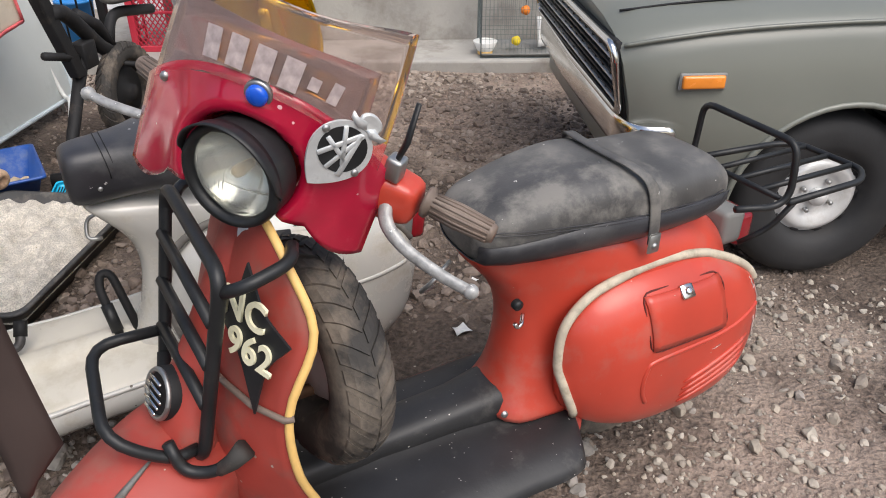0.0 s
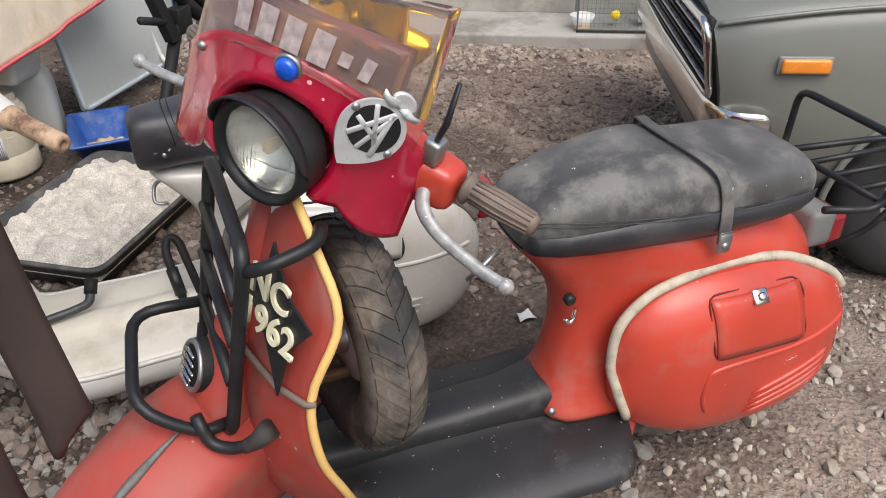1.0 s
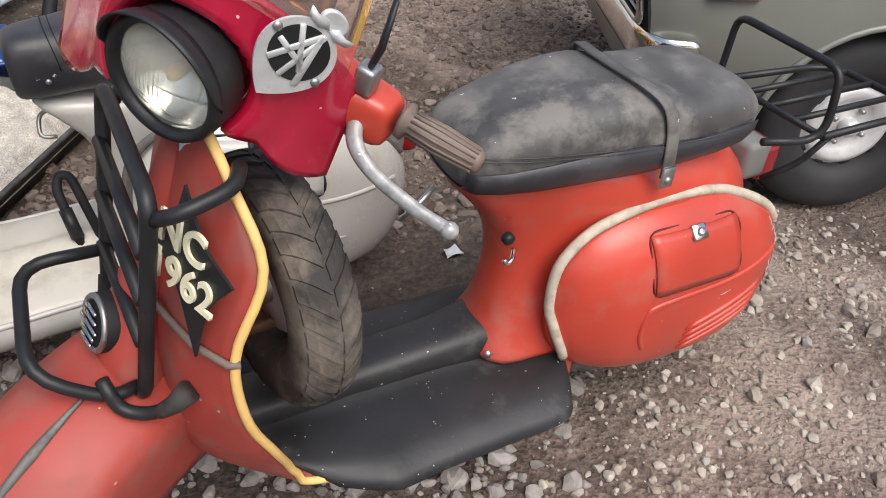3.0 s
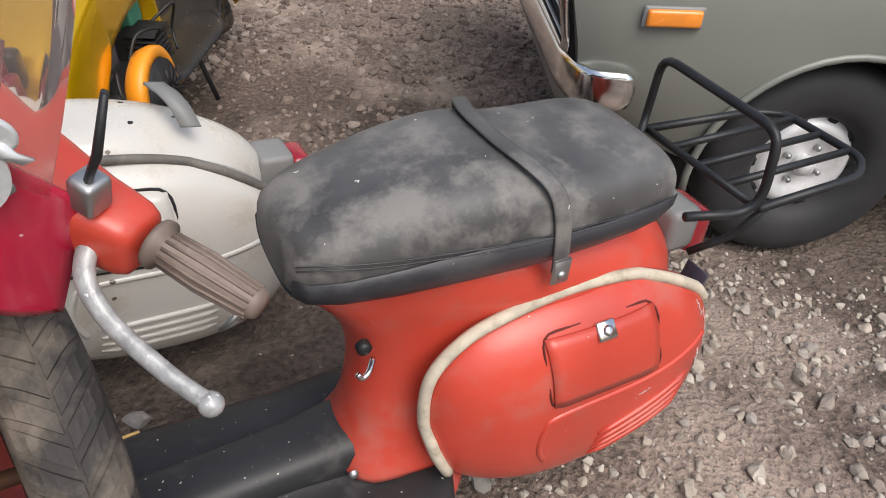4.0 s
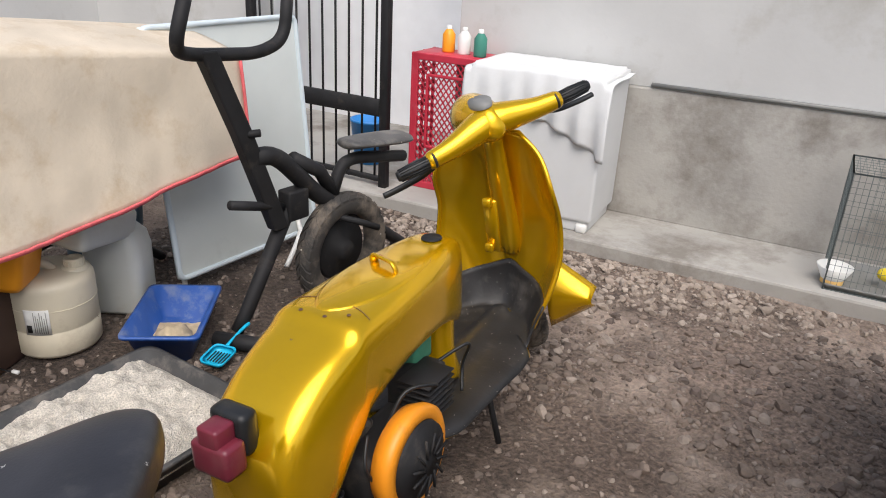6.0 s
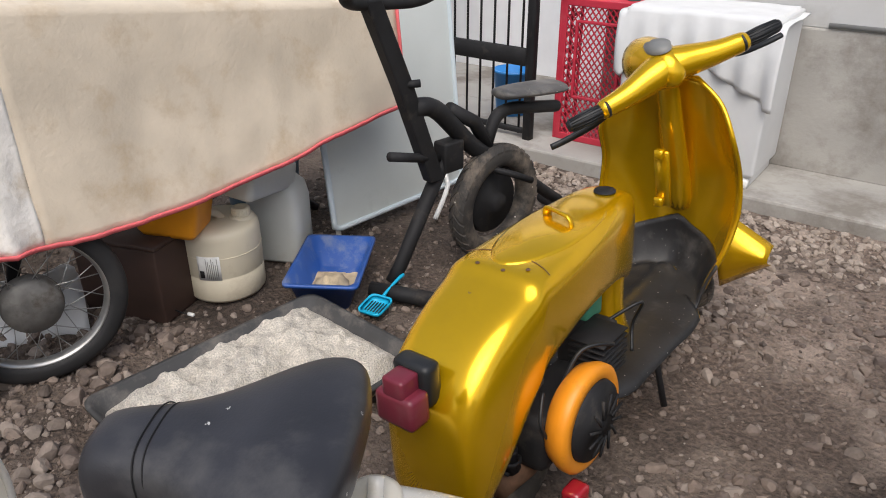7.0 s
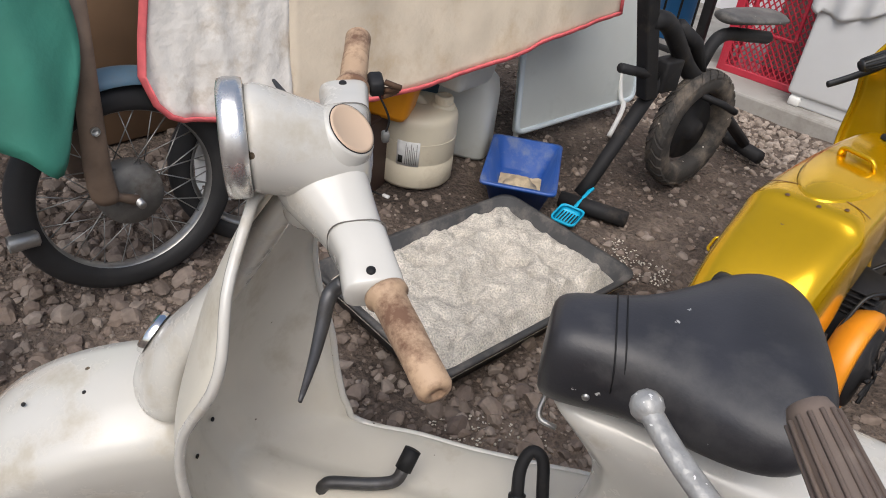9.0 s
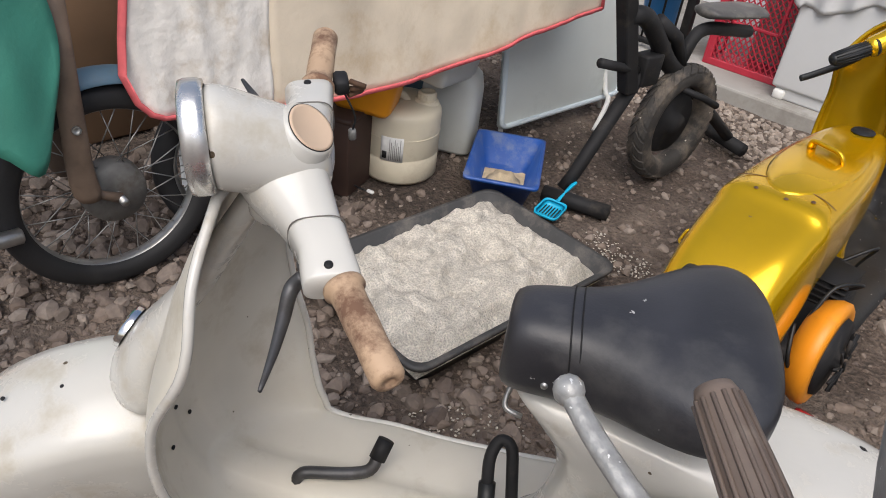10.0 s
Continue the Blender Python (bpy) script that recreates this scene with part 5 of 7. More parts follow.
    part("headlamp_rim", revolve([(0.069, -0.006), (0.0745, -0.005), (0.0765, 0.003), (0.0765, 0.016), (0.074, 0.023), (0.066, 0.025), (0.060, 0.016)], 36, "x"), LAMP_RIM, root, "dulled bright headlamp rim", m=S @ pose(1.286, 0, 1.036) @ Matrix.Diagonal((1, 0.88, 1, 1)))
    part("lamp_glass", revolve([(0.061, 0.015), (0.045, 0.024), (0.0, 0.029)], 28, "x"), LAMP_GLASS, root, m=S @ pose(1.286, 0, 1.036) @ Matrix.Diagonal((1, 0.88, 1, 1)))
    gm = S @ pose(1.157, 0.010, 1.048, -14, -36, 0) @ Matrix.Scale(0.92, 4)
    part("gauge_boss", revolve([(0.054, -0.035), (0.046, -0.014), (0.041, -0.004), (0.038, 0.0), (0.0, 0.0)], 32), WHITE_PAINT, root, m=gm)
    ga = part("gauge_blank", revolve([(0.036, -0.004), (0.036, 0.002), (0.032, 0.003), (0.03, 0.002), (0, 0.002)], 28), TAN_DISC, root, "tan disc closing the speedometer hole", m=gm)
    part("gauge_rim", tube([(0.0365 * math.cos(a), 0.0365 * math.sin(a), 0.001) for a in [2 * math.pi * k / 28 for k in range(28)]], 0.0009, 6, closed=True), BLACK_IRON, ga)
    for side in (1, -1):
        white_bar(root, S if side > 0 else Matrix.Translation((-0.016, 0, 0)) @ S, side)
    sb = part("switch_block", box(0.022, 0.034, 0.026, 0.004, 1, (1.09, -0.20, 0.955)), BLACK_IRON, root, "rusty black switch block", m=S)
    for dx, dz in ((-0.012, 0.010), (-0.012, -0.004), (-0.010, -0.016)):
        part("switch_lever", tube([(1.09 + dx, -0.19, 0.955 + dz), (1.068 + dx, -0.186 + dz, 0.953 + dz)], 0.0045, 8), RUST, sb)
    part("hanging_wire", tube([(1.085, -0.19, 0.94), (1.07, -0.185, 0.90), (1.075, -0.18, 0.875)], 0.0018, 6, 5), BLACK_IRON, root, m=S)
    part("wire_plug", box(0.012, 0.014, 0.02, 0.003, 1, (1.075, -0.18, 0.868)), GREY_PLASTIC, root, m=S)
    return root


def yellow_scooter():
    root = thing("yellow_scooter", heading(-0.843, 2.293, 276.6, 3.5, 0.6), "stripped golden-yellow scooter, no seat, engine bare, on dirt", "scooter")
    S = steer(54)
    rings = [sect(u, hw, wb, wt, 36, 4.6) for u, hw, wb, wt in (
        (0.03, 0.095, 0.20, 0.46), (0.037, 0.115, 0.18, 0.51), (0.07, 0.128, 0.18, 0.56), (0.13, 0.134, 0.22, 0.612), (0.20, 0.137, 0.30, 0.65), (0.255, 0.137, 0.37, 0.67), (0.287, 0.1375, 0.40, 0.682), (0.302, 0.138, 0.42, 0.698), (0.325, 0.135, 0.45, 0.703),
        (0.40, 0.132, 0.47, 0.705), (0.50, 0.128, 0.50, 0.709), (0.65, 0.115, 0.50, 0.716), (0.78, 0.095, 0.48, 0.722), (0.86, 0.075, 0.44, 0.718), (0.90, 0.055, 0.42, 0.69), (0.91, 0.03, 0.45, 0.65))]
    part("body", loft(rings), YELLOW_PAINT, root, sub=1)
    part("seat_post", loft([[(u + a * math.cos(t), b * math.sin(t), w) for t in [2 * math.pi * k / 16 for k in range(16)]] for u, w, a, b in ((0.80, 0.60, 0.10, 0.09), (0.80, 0.45, 0.06, 0.07), (0.80, 0.33, 0.06, 0.08), (0.82, 0.27, 0.09, 0.12))]), YELLOW_PAINT, root, sub=1)
    part("tank_lid", loft([[(0.56 + a * math.cos(t) * (1.0 if math.cos(t) > 0 else 0.8), b * math.sin(t), w) for t in [2 * math.pi * k / 32 for k in range(32)]] for a, b, w in ((0.27, 0.092, 0.715), (0.27, 0.092, 0.729), (0.255, 0.082, 0.734))]), YELLOW_PAINT, root, "lid over the tank", m=pose(0, 0, 0, 0, -1.5, 0) @ Matrix.Translation((0, 0, -0.036)))
    part("lid_handle", tube(fillet([(0.60, 0.045, 0.715), (0.60, 0.045, 0.736), (0.57, -0.035, 0.736), (0.57, -0.045, 0.71)], 0.015), 0.006, 8, flat=2.0), YELLOW_PAINT, root, "bent handle on the lid")
    for u, v in ((0.31, 0.05), (0.31, -0.02), (0.335, -0.07), (0.24, 0.02)):
        part("bolt_hole", revolve([(0.0055, 0), (0.004, 0.002), (0, 0.001)], 10), RUST, root, m=pose(u, v, 0.7025 if u > 0.31 else 0.6985 if u > 0.3 else 0.662, 0, -4, 0))
    part("top_seam", tube([(0.35 + 0.03 * (1 - (v / 0.12) ** 2), v, 0.7045 - 0.012 * (v / 0.12) ** 4) for v in [-0.115 + 0.0115 * j for j in range(21)]], 0.0011, 6), RUST, root, "rusty seam across the top")
    part("cap_hole", revolve([(0.03, 0), (0.028, 0.004), (0, 0.003)], 20), BLACK_IRON, root, "dark filler hole", m=pose(0.80, -0.01, 0.7225))
    tl = part("tail_lamp", box(0.06, 0.10, 0.075, 0.012, 2, (-0.012, 0.01, 0.52)), LENS_MAROON, root, "maroon plastic tail lamp")
    part("lamp_step", box(0.055, 0.055, 0.05, 0.008, 2, (-0.012, 0.01, 0.57)), LENS_MAROON, tl)
    part("lamp_housing", box(0.05, 0.095, 0.10, 0.015, 2, (0.038, 0.01, 0.555)), BLACK_PAINT, root)
    part("catch", tube(fillet([(0.20, 0.118, 0.55), (0.20, 0.15, 0.55), (0.24, 0.15, 0.57), (0.24, 0.12, 0.57)], 0.01), 0.004, 6), YELLOW_PAINT, root)
    legshield(root, YELLOW_PAINT, YELLOW_PAINT, wide=0.88, end=30)
    part("floor_mat", grid(lambda s, t: floor_pt(1.03 * (2 * s - 1), 0.36 + 0.60 * t + 0.06 * abs(2 * s - 1) * (1 - t), 0.010, 0.88), 20, 36), MAT_RUBBER, root, "torn black floor mat curling up the shield", solid=0.006)
    part("bracket", join(box(0.014, 0.05, 0.20, 0.004, 1, (1.20, 0.0, 0.63), Matrix.Rotation(radians(-14), 4, "Y")), box(0.03, 0.03, 0.03, 0.004, 1, (1.165, 0.0, 0.72)), box(0.03, 0.03, 0.03, 0.004, 1, (1.21, 0.01, 0.55))), YELLOW_PAINT, root, "bracket welded to the shield")
    part("steering_column", loft([[(u + 0.028 * math.cos(a) * k, hw * math.sin(a), w) for a in [2 * math.pi * j / 16 for j in range(16)]]
         for u, hw, w, k in ((1.36, 0.055, 0.46, 1.6), (1.32, 0.05, 0.60, 1.3), (1.265, 0.042, 0.72, 1.1), (1.22, 0.038, 0.84, 1.0), (1.17, 0.036, 0.98, 1.0))]), YELLOW_PAINT, root, sub=1)
    part("front_fender", fender_mesh(w=0.9, amax=97), YELLOW_PAINT, root, m=S @ Matrix.Translation((0.10, 0, -0.03)), solid=0.004)
    front_wheel(root, S, 0.11)
    part("fender_tail", grid(lambda s, q: (1.415 + 0.04 * s - 0.05 * math.sin(q * math.pi), lerp(-0.14, -0.285, s), lerp(lerp(0.20, 0.30, s), lerp(0.47, 0.37, s), q)), 8, 8), YELLOW_PAINT, root, "rear corner of the turned mudguard", solid=0.004)
    rear_wheel(root)
    # engine on the right
    part("engine_case", box(0.30, 0.12, 0.16, 0.03, 2, (0.42, -0.09, 0.28)), BLACK_IRON, root)
    part("cylinder", box(0.16, 0.10, 0.14, 0.02, 2, (0.60, -0.08, 0.36)), BLACK_IRON, root)
    for k in range(7):
        part("cooling_fin", box(0.13, 0.10, 0.006, 0.002, 1, (0.58, -0.12, 0.33 + 0.017 * k)), BLACK_IRON, root)
    part("fan_shroud", revolve([(0.10, -0.065), (0.125, -0.05), (0.138, -0.02), (0.138, 0.0), (0.128, 0.008), (0.106, 0.009), (0.102, 0.004), (0.102, -0.05)], 40, "y"), ORANGE_PAINT, root, "orange flywheel cover", m=pose(0.40, -0.20, 0.312) @ Matrix.Rotation(math.pi, 4, "X"))
    fan = part("fan_grille", revolve([(0.104, -0.02), (0.10, -0.006), (0.03, 0.0), (0.028, 0.012), (0, 0.014)], 28, "y"), BLACK_IRON, root, "black fan grille", m=pose(0.40, -0.225, 0.312) @ Matrix.Rotation(math.pi, 4, "X"))
    for k in range(12):
        a = 2 * math.pi * k / 12
        part("fan_slat", tube([(0.028 * math.cos(a), 0.017, 0.028 * math.sin(a)), (0.08 * math.cos(a + 0.3), 0.015, 0.08 * math.sin(a + 0.3))], 0.004, 5), BLACK_IRON, fan)
    part("carburettor", box(0.09, 0.07, 0.07, 0.01, 2, (0.66, -0.03, 0.45)), GREEN_ENGINE, root, "greenish carburettor box")
    part("shock_absorber", tube([(0.16, -0.06, 0.45), (0.24, -0.08, 0.22)], 0.025, 10), BLACK_IRON, root)
    part("shock_spring", tube([(0.16 + 0.08 * k / 60 + 0.03 * math.cos(k * 0.7), -0.06 - 0.02 * k / 60 + 0.03 * math.sin(k * 0.7), 0.45 - 0.23 * k / 60) for k in range(60)], 0.005, 6), BLACK_IRON, root)
    part("silencer", revolve([(0.0, -0.12), (0.04, -0.11), (0.05, 0), (0.04, 0.10), (0, 0.11)], 16, "x"), RUST, root, m=pose(0.32, -0.05, 0.17))
    part("red_cap", box(0.06, 0.05, 0.06, 0.012, 2, (0.30, -0.22, 0.16)), LENS_RED, root, "red rubber cap")
    for pts in ([(0.55, -0.14, 0.40), (0.50, -0.20, 0.47), (0.42, -0.16, 0.48), (0.36, -0.14, 0.40)], [(0.66, -0.10, 0.42), (0.74, -0.16, 0.46), (0.78, -0.12, 0.36), (0.74, -0.14, 0.30)], [(0.30, -0.13, 0.42), (0.26, -0.15, 0.36), (0.30, -0.16, 0.28)]):
        part("cable", tube(pts, 0.005, 6, 6), BLACK_PAINT, root)
    # headset
    rings = [[(u, rv * math.cos(a), w + ru * math.sin(a)) for a in [2 * math.pi * k / 24 for k in range(24)]] for u, w, ru, rv in ((1.29, 0.995, 0.075, 0.072), (1.24, 0.995, 0.078, 0.074), (1.18, 0.99, 0.075, 0.068), (1.12, 0.985, 0.066, 0.055), (1.08, 0.975, 0.05, 0.04), (1.06, 0.97, 0.025, 0.02))]
    part("headset", loft(rings), YELLOW_PAINT, root, m=S, sub=1)
    part("gauge_plate", revolve([(0.042, -0.01), (0.042, 0.004), (0, 0.006)], 24), GREY_PLASTIC, root, m=S @ pose(1.13, 0, 1.048, 0, -12, 0) @ Matrix.Diagonal((1.2, 0.8, 1, 1)))
    for side in (1, -1):
        bar_end(root, S, side, YELLOW_PAINT, BLACK_PAINT, BLACK_PAINT, 0.97, 1.10, 0.33)
    part("stand", tube([(0.95, -0.10, 0.26), (0.93, -0.17, 0.01)], 0.01, 8), BLACK_IRON, root, "stand leg")
    return root


red_scooter()
white_scooter()
yellow_scooter()


# ---- the setting ----
def spaced(lo, a, b, hi, step, coarse):
    out = list(np.arange(a, b + 1e-6, step))
    k, x = step, a
    left = []
    while x > lo:
        k = min(k * 1.35, coarse)
        x -= k
        left.append(x)
    k, x = step, b
    right = []
    while x < hi:
        k = min(k * 1.35, coarse)
        x += k
        right.append(x)
    return left[::-1] + out + right


def ground_z(x, y):
    d = math.hypot(x + 0.5, y - 2.5)
    f = 1.0 if d < 4 else max(0.0, 1 - (d - 4) / 4)
    return f * (0.022 * noise.noise((x * 1.3, y * 1.3, 0.3)) + 0.010 * noise.noise((x * 6, y * 6, 1.7)) + 0.005 * noise.noise((x * 19, y * 19, 5.1))) - 0.008


def build_ground():
    xs = spaced(-40, -3.2, 1.9, 40, 0.035, 6)
    ys = spaced(-40, 0.5, 4.9, 40, 0.035, 6)
    verts = [(x, y, ground_z(x, y)) for y in ys for x in xs]
    n = len(xs)
    faces = [(j * n + i, j * n + i + 1, (j + 1) * n + i + 1, (j + 1) * n + i) for j in range(len(ys) - 1) for i in range(n - 1)]
    me = bpy.data.meshes.new("ground")
    me.from_pydata(verts, [], faces)
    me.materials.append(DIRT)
    me.polygons.foreach_set("use_smooth", [True] * len(me.polygons))
    tagged(new("ground", me), "uneven brown packed dirt yard strewn with stones", "ground", kind="structure")


build_ground()


def kerb_y(x):
    return 5.12 + 0.17 * x


def slab(name, x0, x1, f0, f1, z0, z1, mat, label, cat, bev=0.01):
    """Long block that runs along the rear wall; f0, f1 are metres behind the kerb's face."""
    bm = bmesh.new()
    pts = [(x0, kerb_y(x0) + f0), (x1, kerb_y(x1) + f0), (x1, kerb_y(x1) + f1), (x0, kerb_y(x0) + f1)]
    vs = [bm.verts.new((x, y, z)) for z in (z0, z1) for x, y in pts]
    for f in ((0, 1, 2, 3), (4, 5, 6, 7), (0, 1, 5, 4), (1, 2, 6, 5), (2, 3, 7, 6), (3, 0, 4, 7)):
        bm.faces.new([vs[i] for i in f])
    ob = finish(name, bm, mat, smooth=False, bevel=bev)
    return tagged(ob, label, cat, kind="structure")


slab("kerb", -6.5, 5.0, 0.0, 0.74, -0.1, 0.075, CEMENT, "low stained cement ledge along the wall", "kerb", 0.015)
slab("wall_rear_base", -2.45, 5.0, 0.54, 0.74, 0.07, 0.80, CEMENT, "bare stained cement lower wall", "wall", 0.01)
slab("wall_rear", -2.45, 5.0, 0.555, 0.74, 0.80, 3.2, WALL_PAINT, "streaky white painted masonry wall", "wall", 0.005)
slab("wall_gate_return", -6.5, -3.75, 0.30, 0.5, 0.07, 3.2, WALL_PAINT, "white painted masonry wall", "wall", 0.005)
slab("passage_floor", -6.4, -2.46, 0.75, 1.6, -0.1, 0.07, CEMENT, "pale cement floor of the passage beyond the gate", "floor", 0.01)
slab("backdrop", -6.0, -1.5, 1.6, 1.7, -0.1, 3.6, SUNLIT_WHITE, "pale wall beyond the gate, sunlight painted in", "backdrop", 0.005)


def side_wall(name, x0, y0, x1, y1, label):
    d = Vector((x1 - x0, y1 - y0, 0))
    ang = math.degrees(math.atan2(d.y, d.x))
    ob = finish(name, box(d.length, 0.15, 3.2, 0.01), WALL_PAINT, smooth=False, m=pose((x0 + x1) / 2, (y0 + y1) / 2, 1.5, 0, 0, ang))
    tagged(ob, label, "wall", kind="structure")


side_wall("wall_west", -5.2, -1.0, -5.2, 4.6, "plain pale wall closing the yard")

part("wall_pipe", tube([(-1.3, kerb_y(-1.3) + 0.535, 0.82), (-0.02, kerb_y(-0.02) + 0.535, 0.82)], 0.012, 8), GREY_PLASTIC)
tagged(bpy.data.objects["wall_pipe"], "thin grey conduit along the cement wall", "pipe")


def stone_shapes(n, level=1):
    out = []
    for k in range(n):
        bm = bmesh.new()
        bmesh.ops.create_icosphere(bm, subdivisions=level, radius=1.0)
        s = Vector((random.uniform(0.75, 1.3), random.uniform(0.6, 1.0), random.uniform(0.45, 0.75)))
        for v in bm.verts:
            q = 1 + 0.34 * noise.noise(v.co * 1.1 + Vector((k * 7.3, 0, 0))) + (0.16 * noise.noise(v.co * 2.6 + Vector((0, k * 5.1, 0))) if level > 1 else 0)
            v.co = Vector((v.co.x * s.x, v.co.y * s.y, v.co.z * s.z)) * q
        if level > 1:
            # crushed stone: flat broken faces
            for _ in range(9):
                nrm = Vector((random.uniform(-1, 1), random.uniform(-1, 1), random.uniform(-0.6, 1))).normalized()
                d = random.uniform(0.42, 0.72)
                for v in bm.verts:
                    over = v.co.dot(nrm) - d
                    if over > 0:
                        v.co -= nrm * over
        bm.verts.index_update()
        out.append((np.array([v.co[:] for v in bm.verts]), np.array([[v.index for v in f.verts] for f in bm.faces])))
        bm.free()
    return out


STONES = stone_shapes(14)
STONES_ROUND = stone_shapes(18, 2)


def scatter(name, spots, mat, label, smooth=False):
    """Many stones in one object; spots: (x, y, z, radius)."""
    vs, fs, base = [], [], 0
    for x, y, z, r in spots:
        kinds = STONES_ROUND if r > 0.007 else STONES
        v, f = kinds[random.randrange(len(kinds))]
        e = Euler((random.uniform(-0.5, 0.5), random.uniform(-0.5, 0.5), random.uniform(0, 6.28))).to_matrix()
        vs.append(v @ np.array(e).T * (r * 1.15) + (x, y, z))
        fs.append(f + base)
        base += len(v)
    vs, fs = np.concatenate(vs), np.concatenate(fs)
    me = bpy.data.meshes.new(name)
    me.from_pydata(vs.tolist(), [], fs.tolist())
    me.materials.append(mat)
    if smooth:
        me.polygons.foreach_set("use_smooth", [True] * len(me.polygons))
    return tagged(new(name, me), label, "gravel", kind="stuff")


def stone_mat(name, cols, bump=0.5):
    m = pbr(name, (0.3, 0.27, 0.23), 0.9, bump=bump, bscale=60, depth=0.004)
    n, l = m.node_tree.nodes, m.node_tree.links
    geo = n.new("ShaderNodeNewGeometry")
    r = n.new("ShaderNodeValToRGB")
    e = r.color_ramp.elements
    e[0].color, e[1].color = (*cols[0], 1), (*cols[-1], 1)
    for k, c in enumerate(cols[1:-1], 1):
        q = e.new(k / (len(cols) - 1))
        q.color = (*c, 1)
    l.new(geo.outputs["Random Per Island"], r.inputs["Fac"])
    tc = n.new("ShaderNodeTexCoord")
    nz = n.new("ShaderNodeTexNoise")
    nz.inputs["Scale"].default_value = 45
    l.new(tc.outputs["Object"], nz.inputs["Vector"])
    mp = n.new("ShaderNodeMapRange")
    mp.inputs["To Min"].default_value, mp.inputs["To Max"].default_value = 0.6, 1.35
    l.new(nz.outputs["Fac"], mp.inputs["Value"])
    mx = n.new("ShaderNodeMix")
    mx.data_type, mx.blend_type = "RGBA", "MULTIPLY"
    mx.inputs[0].default_value = 1
    l.new(r.outputs["Color"], mx.inputs[6])
    l.new(mp.outputs[0], mx.inputs[7])
    l.new(mx.outputs[2], n["Principled BSDF"].inputs["Base Color"])
    return m


GRAVEL_PALE = stone_mat("pale_gravel", [(0.42, 0.36, 0.29), (0.3, 0.26, 0.21), (0.5, 0.45, 0.38), (0.24, 0.2, 0.16), (0.38, 0.34, 0.3)])
GRAVEL_GREY = stone_mat("grey_gravel_mix", [(0.3, 0.28, 0.25), (0.2, 0.185, 0.165), (0.36, 0.33, 0.3), (0.24, 0.21, 0.18)])
GRAVEL_BROWN = stone_mat("brown_gravel_mix", [(0.165, 0.125, 0.10), (0.24, 0.19, 0.155), (0.11, 0.085, 0.07), (0.30, 0.25, 0.21), (0.185, 0.145, 0.12), (0.13, 0.10, 0.085)])


def field(n, x0, x1, y0, y1, r0, r1, sink=0.25, keep=None):
    out = []
    while len(out) < n:
        x, y = random.uniform(x0, x1), random.uniform(y0, y1)
        if keep and random.random() > keep(x, y):
            continue
        r = r0 + (r1 - r0) * random.random() ** 2.2
        out.append((x, y, ground_z(x, y) + r * (0.5 - sink), r))
    return out


def faded(x0, x1, y0, y1, w=0.3, keep=None):
    """Thins a field of stones out towards its ragged edges."""
    def f(x, y):
        wob = 0.2 * noise.noise((x * 2.1, y * 2.1, 4.4))
        d = min(x - x0, x1 - x, y - y0, y1 - y) + wob - 0.08
        return min(1.0, max(0.0, d / w)) * (keep(x, y) if keep else 1.0)
    return f


def clump(sc, seed, lo, hi):
    return lambda x, y: min(1, max(0, (noise.noise((x * sc, y * sc, seed)) * 0.5 + 0.5 - lo) / (hi - lo)))


scatter("gravel_pale", field(3300, 0.1, 2.5, 0.5, 2.85, 0.003, 0.017, 0.32, keep=faded(0.1, 2.5, 0.5, 2.85, 0.3, clump(1.8, 3.1, 0.28, 0.62))) + field(480, 0.1, 2.5, 0.5, 2.85, 0.010, 0.03, 0.3, keep=faded(0.1, 2.5, 0.5, 2.85, 0.3, clump(2.2, 3.1, 0.3, 0.6))) + field(1000, 0.1, 2.5, 0.6, 2.85, 0.002, 0.006), GRAVEL_PALE, "pale grey-brown loose gravel")
scatter("gravel_grey", field(3200, -1.9, 0.6, 0.1, 1.95, 0.006, 0.018, keep=faded(-1.9, 0.6, 0.1, 1.95)) + field(1100, -1.9, 0.6, 0.1, 1.95, 0.014, 0.034, keep=faded(-1.9, 0.6, 0.1, 1.95)), GRAVEL_GREY, "mid-grey crushed gravel")
scatter("gravel_brown", field(4200, -3.3, -0.9, 0.9, 4.2, 0.004, 0.022, 0.3, keep=clump(1.2, 8.0, 0.1, 0.6)) + field(1500, -3.0, -1.0, 1.0, 2.4, 0.012, 0.04) + field(3800, -2.9, -1.0, 1.0, 2.5, 0.003, 0.010), GRAVEL_BROWN, "brown crushed stones on dirt")
scatter("stones_dirt", field(3800, -1.0, 1.2, 2.2, 4.8, 0.003, 0.015, 0.35, keep=clump(1.9, 5.0, 0.25, 0.7)) + field(1600, -1.0, 1.0, 2.3, 4.8, 0.010, 0.034, 0.42, keep=clump(1.6, 2.0, 0.25, 0.65)), GRAVEL_BROWN, "small brown stones bedded in dirt")
GRAVEL_TAN = stone_mat("tan_gravel", [(0.32, 0.265, 0.215), (0.23, 0.185, 0.15), (0.4, 0.34, 0.285), (0.27, 0.215, 0.175)])
scatter("gravel_pebbles", field(2300, -3.2, 0.9, 3.7, 5.25, 0.008, 0.028, 0.3, keep=lambda x, y: 0 if y > kerb_y(x) - 0.03 else max(0.0, min(1.0, (y - kerb_y(x) + 0.75 + 0.25 * noise.noise((x * 2, 1, 1)) - max(0, x + 0.9) * 0.3) / 0.45)) * min(1.0, max(0.12, (0.6 - x) / 1.6))), GRAVEL_TAN, "pale rounded pebbles beside the ledge")


